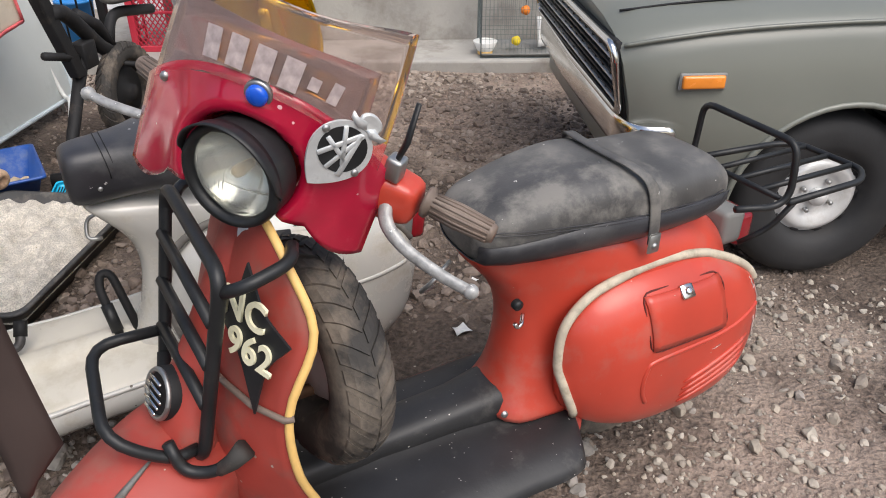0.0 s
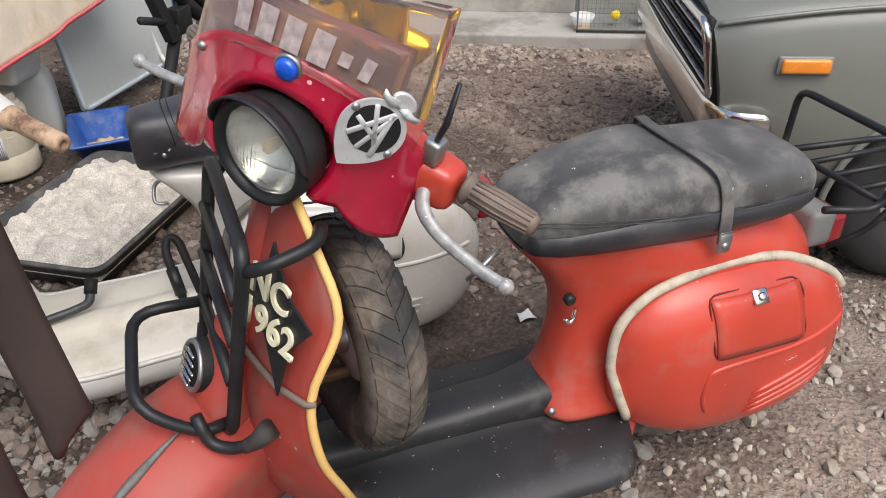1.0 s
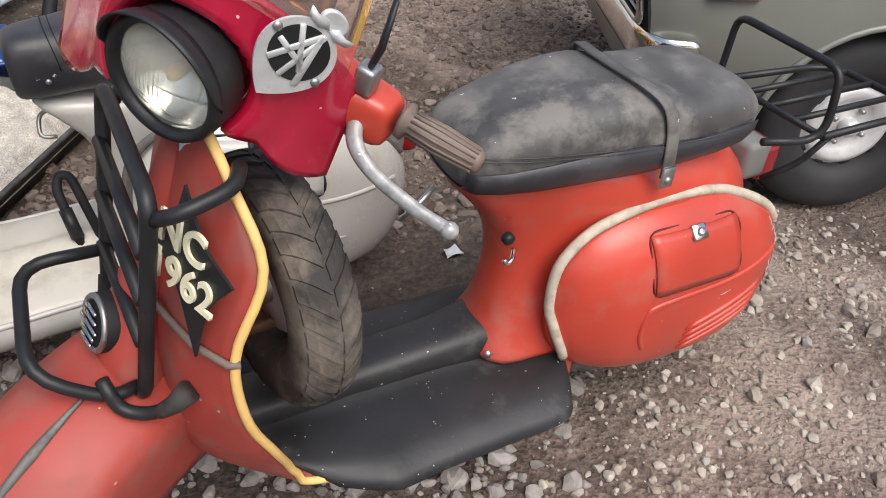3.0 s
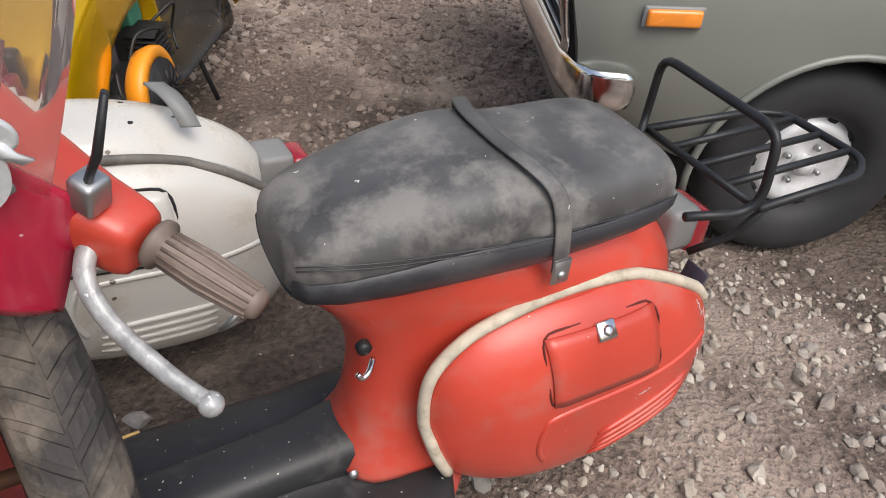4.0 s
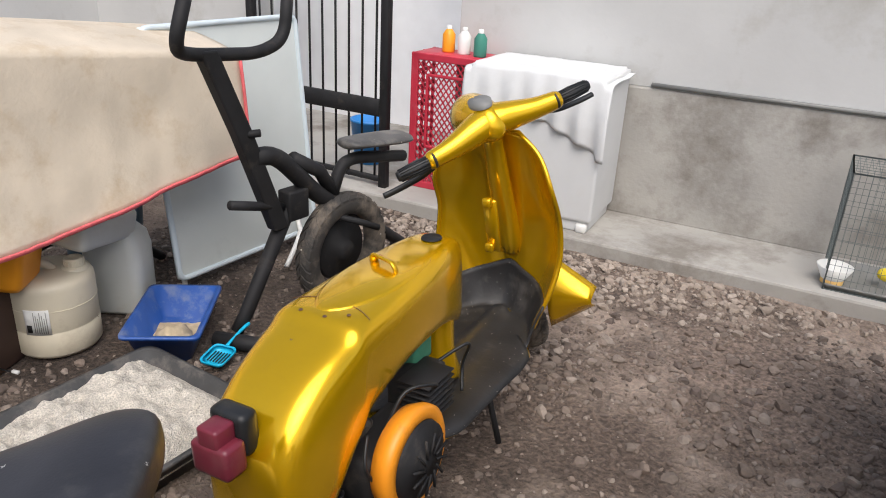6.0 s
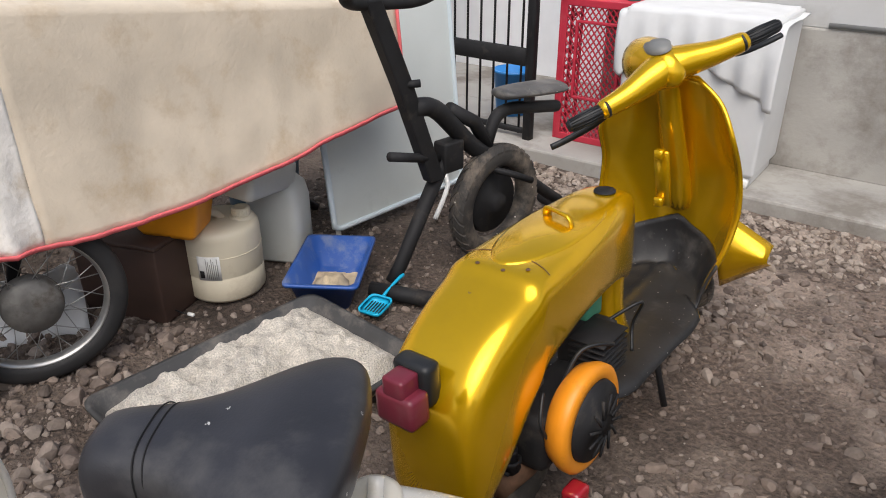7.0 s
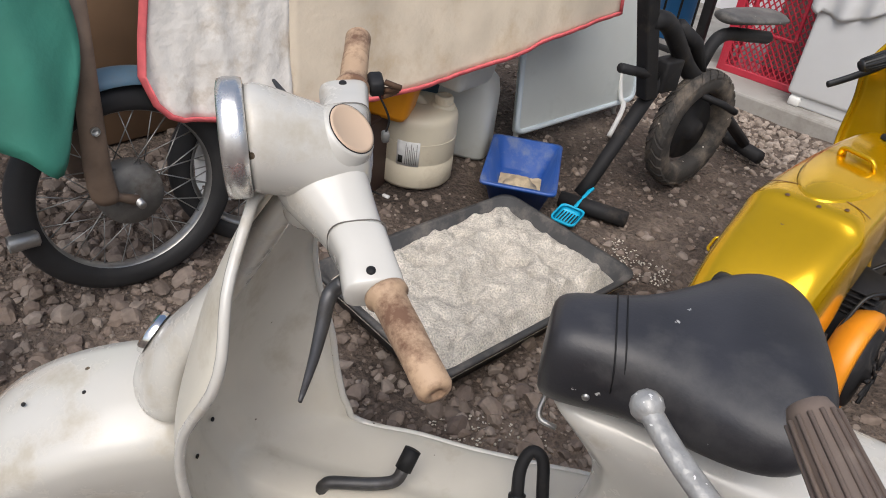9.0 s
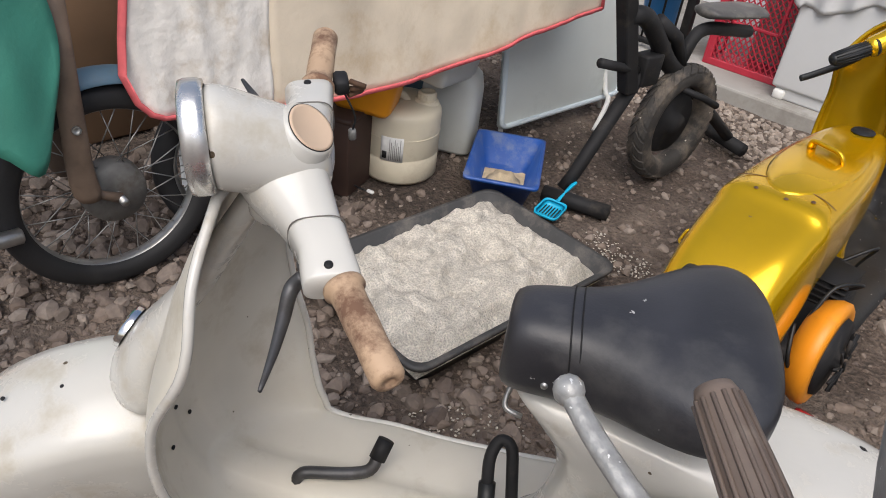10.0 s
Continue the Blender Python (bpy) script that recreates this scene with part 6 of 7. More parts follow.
# ---- car ----
def car():
    """Local x runs forward along the near (left) side, y to the left, z up; the left front wheel's contact is the origin."""
    a = radians(12)
    m = Matrix(((-math.cos(a), math.sin(a), 0, 1.24), (-math.sin(a), -math.cos(a), 0, 2.77), (0, 0, 1, 0), (0, 0, 0, 1)))
    root = thing("car", m, "olive-grey old sedan with chrome bumper and steel wheels, parked on dirt", "car")
    W = 1.5
    def nose(x, z):
        return x + 0.24 * max(0.0, z - 0.58) * min(1.0, max(0.0, (x - 0.42) / 0.3))
    def leaning(bm):
        bm.transform(Matrix(((1, 0, 0.24, -0.24 * 0.58), (0, 1, 0, 0), (0, 0, 1, 0), (0, 0, 0, 1))))
        return bm
    # body rings along the length: near-side profile mirrored across the middle
    def section(x):
        hood = curve1([(-3.2, 0.86), (-3.0, 0.93), (-1.6, 0.95), (-0.6, 0.985), (0.3, 0.985), (0.6, 0.965), (0.72, 0.935), (0.77, 0.88)], x)
        belt = curve1([(-3.2, 0.82), (-2.8, 0.89), (-1.6, 0.90), (0.0, 0.93), (0.5, 0.905), (0.76, 0.85)], x)
        low = curve1([(-3.2, 0.45), (-2.8, 0.30), (-1.6, 0.28), (-0.5, 0.30), (0.42, 0.34), (0.6, 0.44), (0.74, 0.50)], x)
        tuck = curve1([(-3.2, 0.06), (-2.9, 0.0), (-1.6, 0.0), (0.4, 0.0), (0.66, 0.015), (0.77, 0.05)], x)
        half = [(-0.35, low), (0.02 - tuck * 0.5, low), (0.06 - tuck, low + 0.06), (0.085 - tuck, lerp(low, belt, 0.5)), (0.075 - tuck, belt - 0.05), (0.05 - tuck, belt), (0.005 - tuck, belt + 0.03), (-0.12 - tuck, hood - 0.005), (-0.35, hood + 0.012), (-0.75, hood + 0.018)]
        near = [(nose(x, z), y - 0.03, z) for y, z in half]
        far = [(nose(x, z), -W - (y - 0.03), z) for y, z in half[-2::-1]]
        return near + far
    body = loft([section(x) for x in [-3.2, -3.1, -2.8, -2.2, -1.6, -1.2, -0.8, -0.5, -0.3, -0.1, 0.1, 0.3, 0.42, 0.52, 0.60, 0.66, 0.71, 0.74]])
    body_ob = part("body", body, CAR_PAINT, root, "olive-grey front body")
    # wheel arch cut through the near flank
    cut = revolve([(0.0, -0.35), (0.37, -0.35), (0.37, 0.3), (0.0, 0.3)], 40, "y")
    cutter = finish("arch_cut", cut, BLACK_IRON, m=pose(0.03, 0.0, 0.30))
    bpy.context.view_layer.update()
    md = body_ob.modifiers.new("arch", "BOOLEAN")
    md.operation, md.solver, md.object = "DIFFERENCE", "EXACT", cutter
    body_ob.parent = None
    bpy.context.view_layer.update()
    me = bpy.data.meshes.new_from_object(body_ob.evaluated_get(bpy.context.evaluated_depsgraph_get()))
    body_ob.modifiers.clear()
    body_ob.data = me
    body_ob.parent = root
    me.materials.clear()
    me.materials.append(CAR_PAINT)
    for p_ in me.polygons:
        p_.use_smooth = True
        p_.material_index = 0
    me.set_sharp_from_angle(angle=radians(35))
    bpy.data.objects.remove(cutter)
    lip = [(0.03 + 0.375 * math.cos(t), 0.052, 0.30 + 0.375 * math.sin(t)) for t in [math.pi * (k / 24) * 1.06 - 0.1 for k in range(25)]]
    part("arch_lip", tube(lip, 0.011, 8), CAR_PAINT, root)
    part("wheel_well", grid(lambda s, t: (0.03 + 0.372 * math.cos(math.pi * s * 1.1 - 0.15), lerp(0.04, -0.30, t), 0.30 + 0.372 * math.sin(math.pi * s * 1.1 - 0.15)), 20, 2), BLACK_IRON, root, "black inside of the wheel arch", solid=0.004)
    part("underbody", box(3.2, 1.2, 0.1, 0.02, 1, (-1.3, -0.75, 0.33)), BLACK_IRON, root)
    part("hood_seam", tube([(section(x)[7][0], section(x)[7][1] + 0.03, section(x)[7][2] - 0.004) for x in (-1.5, -0.9, -0.3, 0.2, 0.5, 0.70)], 0.004, 6, 4), BLACK_IRON, root)
    part("side_crease", tube([(section(x)[5][0], section(x)[5][1] + 0.012, section(x)[5][2] + 0.004) for x in (-1.5, -0.9, -0.4, 0.0, 0.4, 0.62, 0.73)], 0.007, 6, 4), CAR_PAINT, root)
    # cabin behind the bonnet
    def cabin(z, x0, x1, ins):
        return [(p.x, p.y, z) for p in fillet([(x0, -0.05 - ins, 0), (x1, -0.05 - ins, 0), (x1, -W + 0.05 + ins, 0), (x0, -W + 0.05 + ins, 0)], 0.12, 4, closed=True)]
    part("window_band", loft([cabin(0.90, -2.75, -0.62, 0.03), cabin(1.28, -2.45, -1.10, 0.14)]), pbr("dark_car_glass", (0.02, 0.024, 0.025), 0.08), root, "dark cabin windows")
    part("roof", loft([cabin(1.27, -2.48, -1.08, 0.13), cabin(1.33, -2.40, -1.18, 0.2), cabin(1.345, -2.2, -1.4, 0.4)]), CAR_PAINT, root, "olive-grey roof")
    for x in (-2.62, -1.75, -0.80):
        part("pillar", tube([(x, -0.075, 0.89), (x + (0.2 if x < -2 else -0.2 if x > -1 else 0.0), -0.18, 1.29)], 0.03, 8), CAR_PAINT, root)
    for x, y in ((0.03, 0.0), (0.03, -W), (-2.35, 0.0), (-2.35, -W)):
        w = part("wheel", tyre_mesh(0.315, 0.085, 0.085, 56, 18), CAR_TYRE, root, m=pose(x, y - 0.07 if y == 0 else y + 0.07, 0.312))
        sgn = 1 if y == 0 else -1
        part("rim", revolve([(0.03, 0.035 * sgn), (0.09, 0.03 * sgn), (0.11, 0.055 * sgn), (0.135, 0.04 * sgn), (0.15, 0.02 * sgn), (0.165, 0.03 * sgn), (0.178, 0.07 * sgn), (0.186, 0.072 * sgn), (0.188, 0.055 * sgn), (0.18, -0.05 * sgn)], 48, "y"), SILVER, w, "silver painted steel rim")
        part("hub_cap", revolve([(0.03, 0.035 * sgn), (0.032, 0.06 * sgn), (0.02, 0.075 * sgn), (0, 0.076 * sgn)], 20, "y"), SILVER, w)
        for k in range(10):
            t = 2 * math.pi * k / 10
            part("rim_slot", revolve([(0.014, 0), (0.012, 0.004), (0, 0.004)], 10, "y"), BLACK_IRON, w, m=pose(0.145 * math.cos(t), 0.032 * sgn - (0.004 if sgn < 0 else 0), 0.145 * math.sin(t), 0, -math.degrees(t), 0) @ Matrix.Diagonal((0.8, 1, 1.25, 1)))
        for k in range(4):
            t = 2 * math.pi * (k + 0.3) / 4
            part("wheel_nut", revolve([(0.009, 0.0), (0.009, 0.016 * sgn), (0.0, 0.02 * sgn)], 6, "y"), STEEL, w, m=pose(0.06 * math.cos(t), 0.035 * sgn, 0.06 * math.sin(t)))
    part("side_marker", box(0.135, 0.022, 0.042, 0.008, 2, (0.552, 0.06, 0.762)), LENS_AMBER, root, "amber side marker lamp")
    part("marker_frame", box(0.15, 0.012, 0.054, 0.006, 2, (0.552, 0.054, 0.762)), GREY_PLASTIC, root)
    # bumper, wrapping round the corner
    def bump_at(p, d):
        n = Vector((-d.y, d.x, 0))
        prof = [(0.0, -0.055), (0.022, -0.05), (0.036, -0.02), (0.036, 0.02), (0.022, 0.05), (0.0, 0.055), (-0.008, 0.05), (-0.008, -0.05)]
        return [(p.x + n.x * a * -1, p.y + n.y * a * -1, 0.565 + b) for a, b in prof]
    path = fillet([(0.60, 0.065, 0), (0.735, 0.055, 0), (0.775, -0.06, 0), (0.79, -0.75, 0), (0.775, -W + 0.06, 0), (0.735, -W - 0.055, 0), (0.60, -W - 0.06, 0)], 0.08, 5)
    rings = []
    for i, p in enumerate(path):
        d = (path[min(i + 1, len(path) - 1)] - path[max(i - 1, 0)]).normalized()
        rings.append(bump_at(p, d))
    part("bumper", loft(rings), CHROME, root, "chrome front bumper with worn plating", sub=1)
    # front end: dark recess, grille bars, chrome surround, lamps
    part("grille_panel", leaning(box(0.03, W - 0.03, 0.26, 0.01, 1, (0.742, -W / 2, 0.745))), BLACK_IRON, root)
    sur = fillet([(0.762, 0.0, 0.862), (0.777, -W / 2, 0.872), (0.762, -W, 0.862), (0.762, -W + 0.03, 0.63), (0.772, -W / 2, 0.62), (0.762, -0.03, 0.63)], 0.05, 4, closed=True)
    part("grille_surround", leaning(tube(sur, 0.014, 8, closed=True)), CHROME, root, "chrome grille surround")
    for k in range(9):
        part("grille_bar", leaning(box(0.022, W - 0.06, 0.009, 0.002, 1, (0.762, -W / 2, 0.645 + 0.025 * k))), SILVER if k % 3 == 1 else BLACK_PAINT, root)
    for k in range(14):
        part("grille_upright", leaning(box(0.014, 0.008, 0.20, 0.002, 1, (0.76, -0.08 - 0.1 * k, 0.745))), BLACK_PAINT, root)
    part("valance", box(0.05, W - 0.12, 0.2, 0.02, 2, (0.70, -W / 2, 0.46)), CAR_PAINT, root)
    return root


car()


# ---- trays, jugs and scoop ----
def tray_shell(sx, sy, h, flare, wall=0.006, rim=0.015, r=0.06):
    """Open tray with flared sides, rounded corners and a turned rim."""
    def ring(dx, z):
        return [(p.x, p.y, z) for p in fillet([(-sx / 2 - dx, -sy / 2 - dx, 0), (sx / 2 + dx, -sy / 2 - dx, 0), (sx / 2 + dx, sy / 2 + dx, 0), (-sx / 2 - dx, sy / 2 + dx, 0)], r, 5, closed=True)]
    return loft([ring(-flare, 0.0), ring(0, h), ring(rim, h), ring(rim, h - 0.012), ring(rim - 0.005, h - 0.012), ring(rim - 0.006, h - 0.004), ring(-wall, h - 0.003), ring(-flare - wall, wall)])


t = thing("mixing_tray", pose(-1.69, 2.395, 0.0, 0, 0, 3), "shallow black plastic tray heaped with white granules", "tray")
part("tray_wall", tray_shell(0.575, 0.84, 0.10, 0.03), TRAY_BLACK, t)


def sand(s, q):
    x, y = lerp(-0.275, 0.275, s), lerp(-0.407, 0.407, q)
    e = min(1, min(s, 1 - s) / 0.12) * min(1, min(q, 1 - q) / 0.1)
    n = 0.03 * noise.noise((x * 7, y * 7, 2.0)) + 0.03 * noise.noise((x * 15, y * 15, 7.0)) - 0.022 * max(0.0, noise.noise((x * 22, y * 22, 3.0)) - 0.25) * 2 + 0.012 * noise.noise((x * 42, y * 42, 1.0))
    return (x, y, 0.045 + e * (0.055 + 0.03 * math.exp(-((x + 0.08) ** 2 + (y - 0.1) ** 2) / 0.08) + n))


part("sand", grid(sand, 90, 120), SAND, t, "white litter sand heaped and pitted")

spill = []
for k in range(420):
    a, r = random.uniform(0, 6.28), random.random() ** 0.5 * 0.22
    spill.append((-1.12 + r * math.cos(a), 1.98 + 0.8 * r * math.sin(a), 0.004 + ground_z(-1.12 + r * math.cos(a), 1.98), random.uniform(0.002, 0.004)))
for k in range(260):
    a, r = random.uniform(0, 6.28), random.random() ** 0.5 * 0.16
    spill.append((-1.55 + r * math.cos(a), 3.02 + 0.6 * r * math.sin(a), 0.004 + ground_z(-1.5, 3.0), random.uniform(0.002, 0.004)))
sp = scatter("spilled_granules", spill, SAND, "white granules spilled on the dirt")

bt = thing("litter_tray", pose(-2.13, 2.995, 0.0, 0, 0, 41), "blue plastic litter tray holding a lump of sand", "tray")
part("tray_wall", tray_shell(0.26, 0.41, 0.125, 0.035, r=0.03), BLUE_PLASTIC, bt)
lump = bmesh.new()
bmesh.ops.create_icosphere(lump, subdivisions=3, radius=1)
for v in lump.verts:
    q = 1 + 0.35 * noise.noise(v.co * 2.2)
    v.co = Vector((v.co.x * 0.055 * q, v.co.y * 0.07 * q, 0.012 + max(0, v.co.z) * 0.05 * q))
part("sand_lump", lump, SAND_LUMP, bt, "damp clump of sand", m=pose(0.0, -0.05, 0.004) @ Matrix.Scale(1.15, 4))
part("sand_layer", grid(lambda s, q: (lerp(-0.085, 0.085, s), lerp(-0.155, 0.10, q), 0.0125 + 0.006 * noise.noise((s * 6, q * 6, 0))), 14, 16), SAND_LUMP, bt)

sc = thing("litter_scoop", frame_m((-1.852, 2.985, 0.022), (0.95, 0.3, 0.0), (-0.28, 0.93, 0.12)), "bright cyan slotted plastic litter scoop lying on dirt", "scoop")
part("scoop_pan", tray_shell(0.095, 0.11, 0.022, 0.012, 0.003, 0.002, 0.025), CYAN_PLASTIC, sc)
for k in range(6):
    part("slot", box(0.005, 0.06, 0.003, 0.001, 1, (-0.03 + 0.012 * k, 0.0, 0.0075)), BLACK_IRON, sc)
part("handle", tube([(0, 0.055, 0.018), (0, 0.10, 0.024), (0, 0.17, 0.024), (0, 0.20, 0.022)], [0.012, 0.009, 0.012, 0.015], 10, 5, flat=0.6), CYAN_PLASTIC, sc)


def round_jug(name, m, R, h, mat, label, strip=True):
    j = thing(name, m, label, "jug")
    part("body", revolve([(0, 0), (R * 0.93, 0), (R, 0.015), (R, h * 0.33), (R * 0.985, h * 0.34), (R, h * 0.355), (R, h * 0.84), (R * 0.985, h * 0.89), (R * 0.92, h * 0.945), (R * 0.6, h * 0.975), (0, h * 0.98)], 40), mat, j)
    part("groove", tube([(R * 1.001 * math.cos(a), R * 1.001 * math.sin(a), h * 0.62) for a in [2 * math.pi * k / 40 for k in range(40)]], 0.0018, 5, closed=True), mat, j)
    part("collar", revolve([(0.05, h * 0.9), (0.046, h * 0.985), (0.038, h * 1.0), (0, h * 1.0)], 24), mat, j, m=pose(R * 0.58, -0.01, 0))
    cap = part("cap", revolve([(0.035, h * 0.99), (0.036, h * 1.0), (0.035, h * 1.085), (0.031, h * 1.1), (0.022, h * 1.1), (0.02, h * 1.085), (0, h * 1.085)], 24), mat, j, "grimy screw cap", m=pose(R * 0.58, -0.01, 0))
    for k in range(18):
        a = 2 * math.pi * k / 18
        part("cap_rib", box(0.003, 0.004, h * 0.07, 0.001, 1, (0.0355 * math.cos(a), 0.0355 * math.sin(a), h * 1.045), Matrix.Rotation(a, 4, "Z")), mat, cap)
    part("jug_handle", tube([(-R * 0.75, 0, h * 0.90), (-R * 0.55, 0, h * 1.03), (-R * 0.1, 0, h * 1.04), (R * 0.1, 0, h * 0.95)], 0.017, 10, 6), mat, j)
    return j


j1 = round_jug("round_jug", pose(-2.44, 2.70, 0.0, 0, 0, 60), 0.152, 0.31, JUG_WHITE, "stained cream plastic drum jug with a paper label")
lab = part("paper_label", grid(lambda s, q: (0.1535 * math.cos(lerp(-2.2, -1.62, s)), 0.1535 * math.sin(lerp(-2.2, -1.62, s)), lerp(0.105, 0.205, q)), 8, 2), PAPER, j1, "faded printed label", solid=0.001)
for k in range(7):
    part("print_bar", grid(lambda s, q: (0.1555 * math.cos(-1.97 + 0.045 * k + 0.016 * s), 0.1555 * math.sin(-1.97 + 0.045 * k + 0.016 * s), lerp(0.112, 0.198 - 0.012 * (k % 3), q)), 2, 1), GREY_PLASTIC, lab, solid=0.0005)
part("print_block", grid(lambda s, q: (0.1555 * math.cos(lerp(-2.15, -2.03, s)), 0.1555 * math.sin(lerp(-2.15, -2.03, s)), lerp(0.115, 0.145, q)), 3, 1), BLACK_IRON, lab, solid=0.0005)

j2 = thing("jerrycan", pose(-2.52, 3.02, 0.0, 0, 0, 35), "milky white plastic jerrycan standing on dirt", "jug")
part("body", loft([[(p.x * k, p.y * k, z) for p in fillet([(-0.12, -0.09, 0), (0.12, -0.09, 0), (0.12, 0.09, 0), (-0.12, 0.09, 0)], 0.05, 5, closed=True)] for z, k in ((0.0, 0.93), (0.015, 1), (0.27, 1), (0.33, 0.9), (0.37, 0.6), (0.38, 0.4))]), JUG_GREY, j2)
part("cap", revolve([(0.03, 0.37), (0.03, 0.41), (0, 0.412)], 18), JUG_GREY, j2, m=pose(0.05, 0, 0))
part("jug_handle", tube([(-0.09, 0, 0.34), (-0.07, 0, 0.41), (0.02, 0, 0.41), (0.04, 0, 0.37)], 0.014, 10, 6), JUG_GREY, j2)

j3 = thing("flat_container", pose(-2.48, 2.87, 0.425, -10, 8, 25), "grey-white plastic container lying across the jugs", "container")
part("body", box(0.26, 0.34, 0.12, 0.03, 3), JUG_GREY, j3)
part("cap", revolve([(0.025, 0), (0.025, 0.03), (0, 0.032)], 16, "y"), JUG_GREY, j3, m=pose(0.05, 0.17, 0.02))

j4 = thing("orange_container", pose(-2.45, 2.53, 0.305, 0, 6, 40), "orange plastic container tucked under the canvas", "container")
part("body", loft([[(p.x * k, p.y * k, z) for p in fillet([(-0.13, -0.10, 0), (0.13, -0.10, 0), (0.13, 0.10, 0), (-0.13, 0.10, 0)], 0.03, 3, closed=True)] for z, k in ((0.0, 0.75), (0.02, 0.85), (0.20, 1.0), (0.22, 1.0))]), ORANGE_PLASTIC, j4)
crate_b = thing("brown_box", pose(-2.58, 2.45, 0.14, 0, 0, 28), "dark brown wooden box on the ground", "box")
part("box_side", box(0.36, 0.32, 0.30, 0.008, 2), DARK_BOARD, crate_b)
part("box_lid", box(0.37, 0.33, 0.02, 0.004, 1, (0, 0, 0.16)), DARK_BOARD, crate_b)
cw = finish("loose_cable", tube([(-2.60, 2.52, 0.012), (-2.463, 2.44, 0.02), (-2.362, 2.445, 0.022), (-2.315, 2.462, 0.022)], 0.003, 6, 6), BLACK_PAINT)
tagged(cw, "thin black cable lying loose on the dirt", "cable")
part("cable_plug", box(0.03, 0.014, 0.012, 0.003, 1), PAPER, cw, m=pose(-2.30, 2.468, 0.024, 0, 0, 20))
bag = thing("white_bag", pose(-2.55, 2.02, 0.0, 0, 0, 70), "crumpled white plastic bag behind the wheel", "bag")
part("bag_film", grid(lambda s, q: (lerp(-0.16, 0.16, s), 0.10 * math.sin(math.pi * q) + 0.03 * noise.noise((s * 5, q * 5, 3)), 0.0 + 0.26 * q + 0.04 * noise.noise((s * 4, q * 4, 9)) * q), 16, 14), CLOTH, bag, solid=0.004)
bin_ = thing("blue_bin", pose(-2.85, 3.15, 0.0), "dark blue plastic bin in the shade", "bin")
part("bin_wall", revolve([(0.15, 0.0), (0.19, 0.55), (0.20, 0.55), (0.20, 0.57), (0.185, 0.57), (0.14, 0.02), (0, 0.02)], 32), BLUE_FENDER, bin_)

# ---- folding table standing on edge ----
ft = thing("folding_table", pose(-2.44, 3.64, 0.05, 0, -6, 3), "pale grey folding table stood on its edge", "table")
part("tabletop", box(0.03, 0.84, 1.05, 0.012, 2, (0, 0, 0.55)), TABLE_TOP, ft)
part("table_rim", tube(fillet([(0.016, -0.42, 0.03), (0.016, 0.42, 0.03), (0.016, 0.42, 1.07), (0.016, -0.42, 1.07)], 0.04, 4, closed=True), 0.013, 8, closed=True), TABLE_RIM, ft, "pale blue rim")
part("leg", tube(fillet([(-0.03, -0.37, 0.9), (-0.03, -0.37, -0.04), (-0.12, -0.37, -0.05)], 0.02), 0.012, 8), WHITE_PLASTIC, ft)
part("leg", tube([(-0.02, 0.25, 0.6), (0.02, 0.30, 0.10), (0.12, 0.20, 0.06), (0.17, 0.05, -0.04)], 0.012, 8, 6), WHITE_PLASTIC, ft)
part("leg", tube([(-0.03, 0.36, 0.9), (-0.04, 0.36, -0.05)], 0.012, 8), WHITE_PLASTIC, ft)

# ---- exercise bike ----
eb = thing("exercise_bike", pose(-1.88, 3.6, 0.0), "matt black exercise bike with a rubber flywheel", "exercise bike")


def bp(name, pts, r, n=10, sm=0, label="", mat=BLACK_IRON, flat=1.0):
    return part(name, tube(pts, r, n, sm, flat=flat), mat, eb, label)


part("upright", loft([[(x + dx, y + dy, z) for dx, dy in ((-0.025, -0.035), (0.025, -0.035), (0.025, 0.035), (-0.025, 0.035))] for x, y, z in ((0, -0.56, 1.13), (0, -0.43, 0.83), (0, -0.28, 0.44))]), BLACK_IRON, eb, "upright beam", smooth=False, bevel=0.006)
bp("handlebar", fillet([(0.10, -0.68, 1.33), (0.10, -0.74, 1.16), (0.0, -0.62, 1.12), (0.0, -0.34, 1.10), (0.0, -0.22, 1.14), (0.0, -0.20, 1.30)], 0.07, 6), 0.022, 12, label="foam-covered handlebar")
bp("main_beam", fillet([(0, -0.38, 0.74), (0, -0.28, 0.73), (0, -0.05, 0.50), (0, 0.10, 0.44)], 0.08), 0.035, 12)
bp("seat_beam", fillet([(0, 0.0, 0.48), (0, 0.06, 0.62), (0, 0.14, 0.635), (0, 0.46, 0.58)], 0.05), 0.026, 10)
part("seat", loft([[(hw * math.cos(a), y, z + 0.022 * math.sin(a)) for a in [2 * math.pi * k / 18 for k in range(18)]] for y, z, hw in ((0.08, 0.70, 0.04), (0.10, 0.70, 0.07), (0.2, 0.695, 0.09), (0.36, 0.68, 0.10), (0.44, 0.675, 0.09), (0.455, 0.675, 0.05))]), BLACK_VINYL, eb, "flat padded seat", sub=1)
fw = part("flywheel", tyre_mesh(0.245, 0.045, 0.042, 40), RUBBER, eb, "rubber-tyred flywheel", m=pose(0.03, 0.04, 0.262, 0, 0, 90))
part("flywheel_tread", tread_mesh(0.245, 0.045, 30), RUBBER, fw, smooth=False)
part("flywheel_disc", revolve([(0.0, -0.03), (0.04, -0.03), (0.05, 0.0), (0.13, 0.005), (0.14, 0.02), (0.05, 0.03), (0, 0.035)], 28, "y"), BLACK_IRON, fw)
bp("front_strut", [(0, -0.22, 0.52), (-0.05, -0.42, 0.10), (-0.06, -0.46, 0.04)], [0.03, 0.028, 0.026])
bp("front_foot", [(0.16, -0.43, 0.035), (-0.08, -0.547, 0.035)], 0.032, 12)
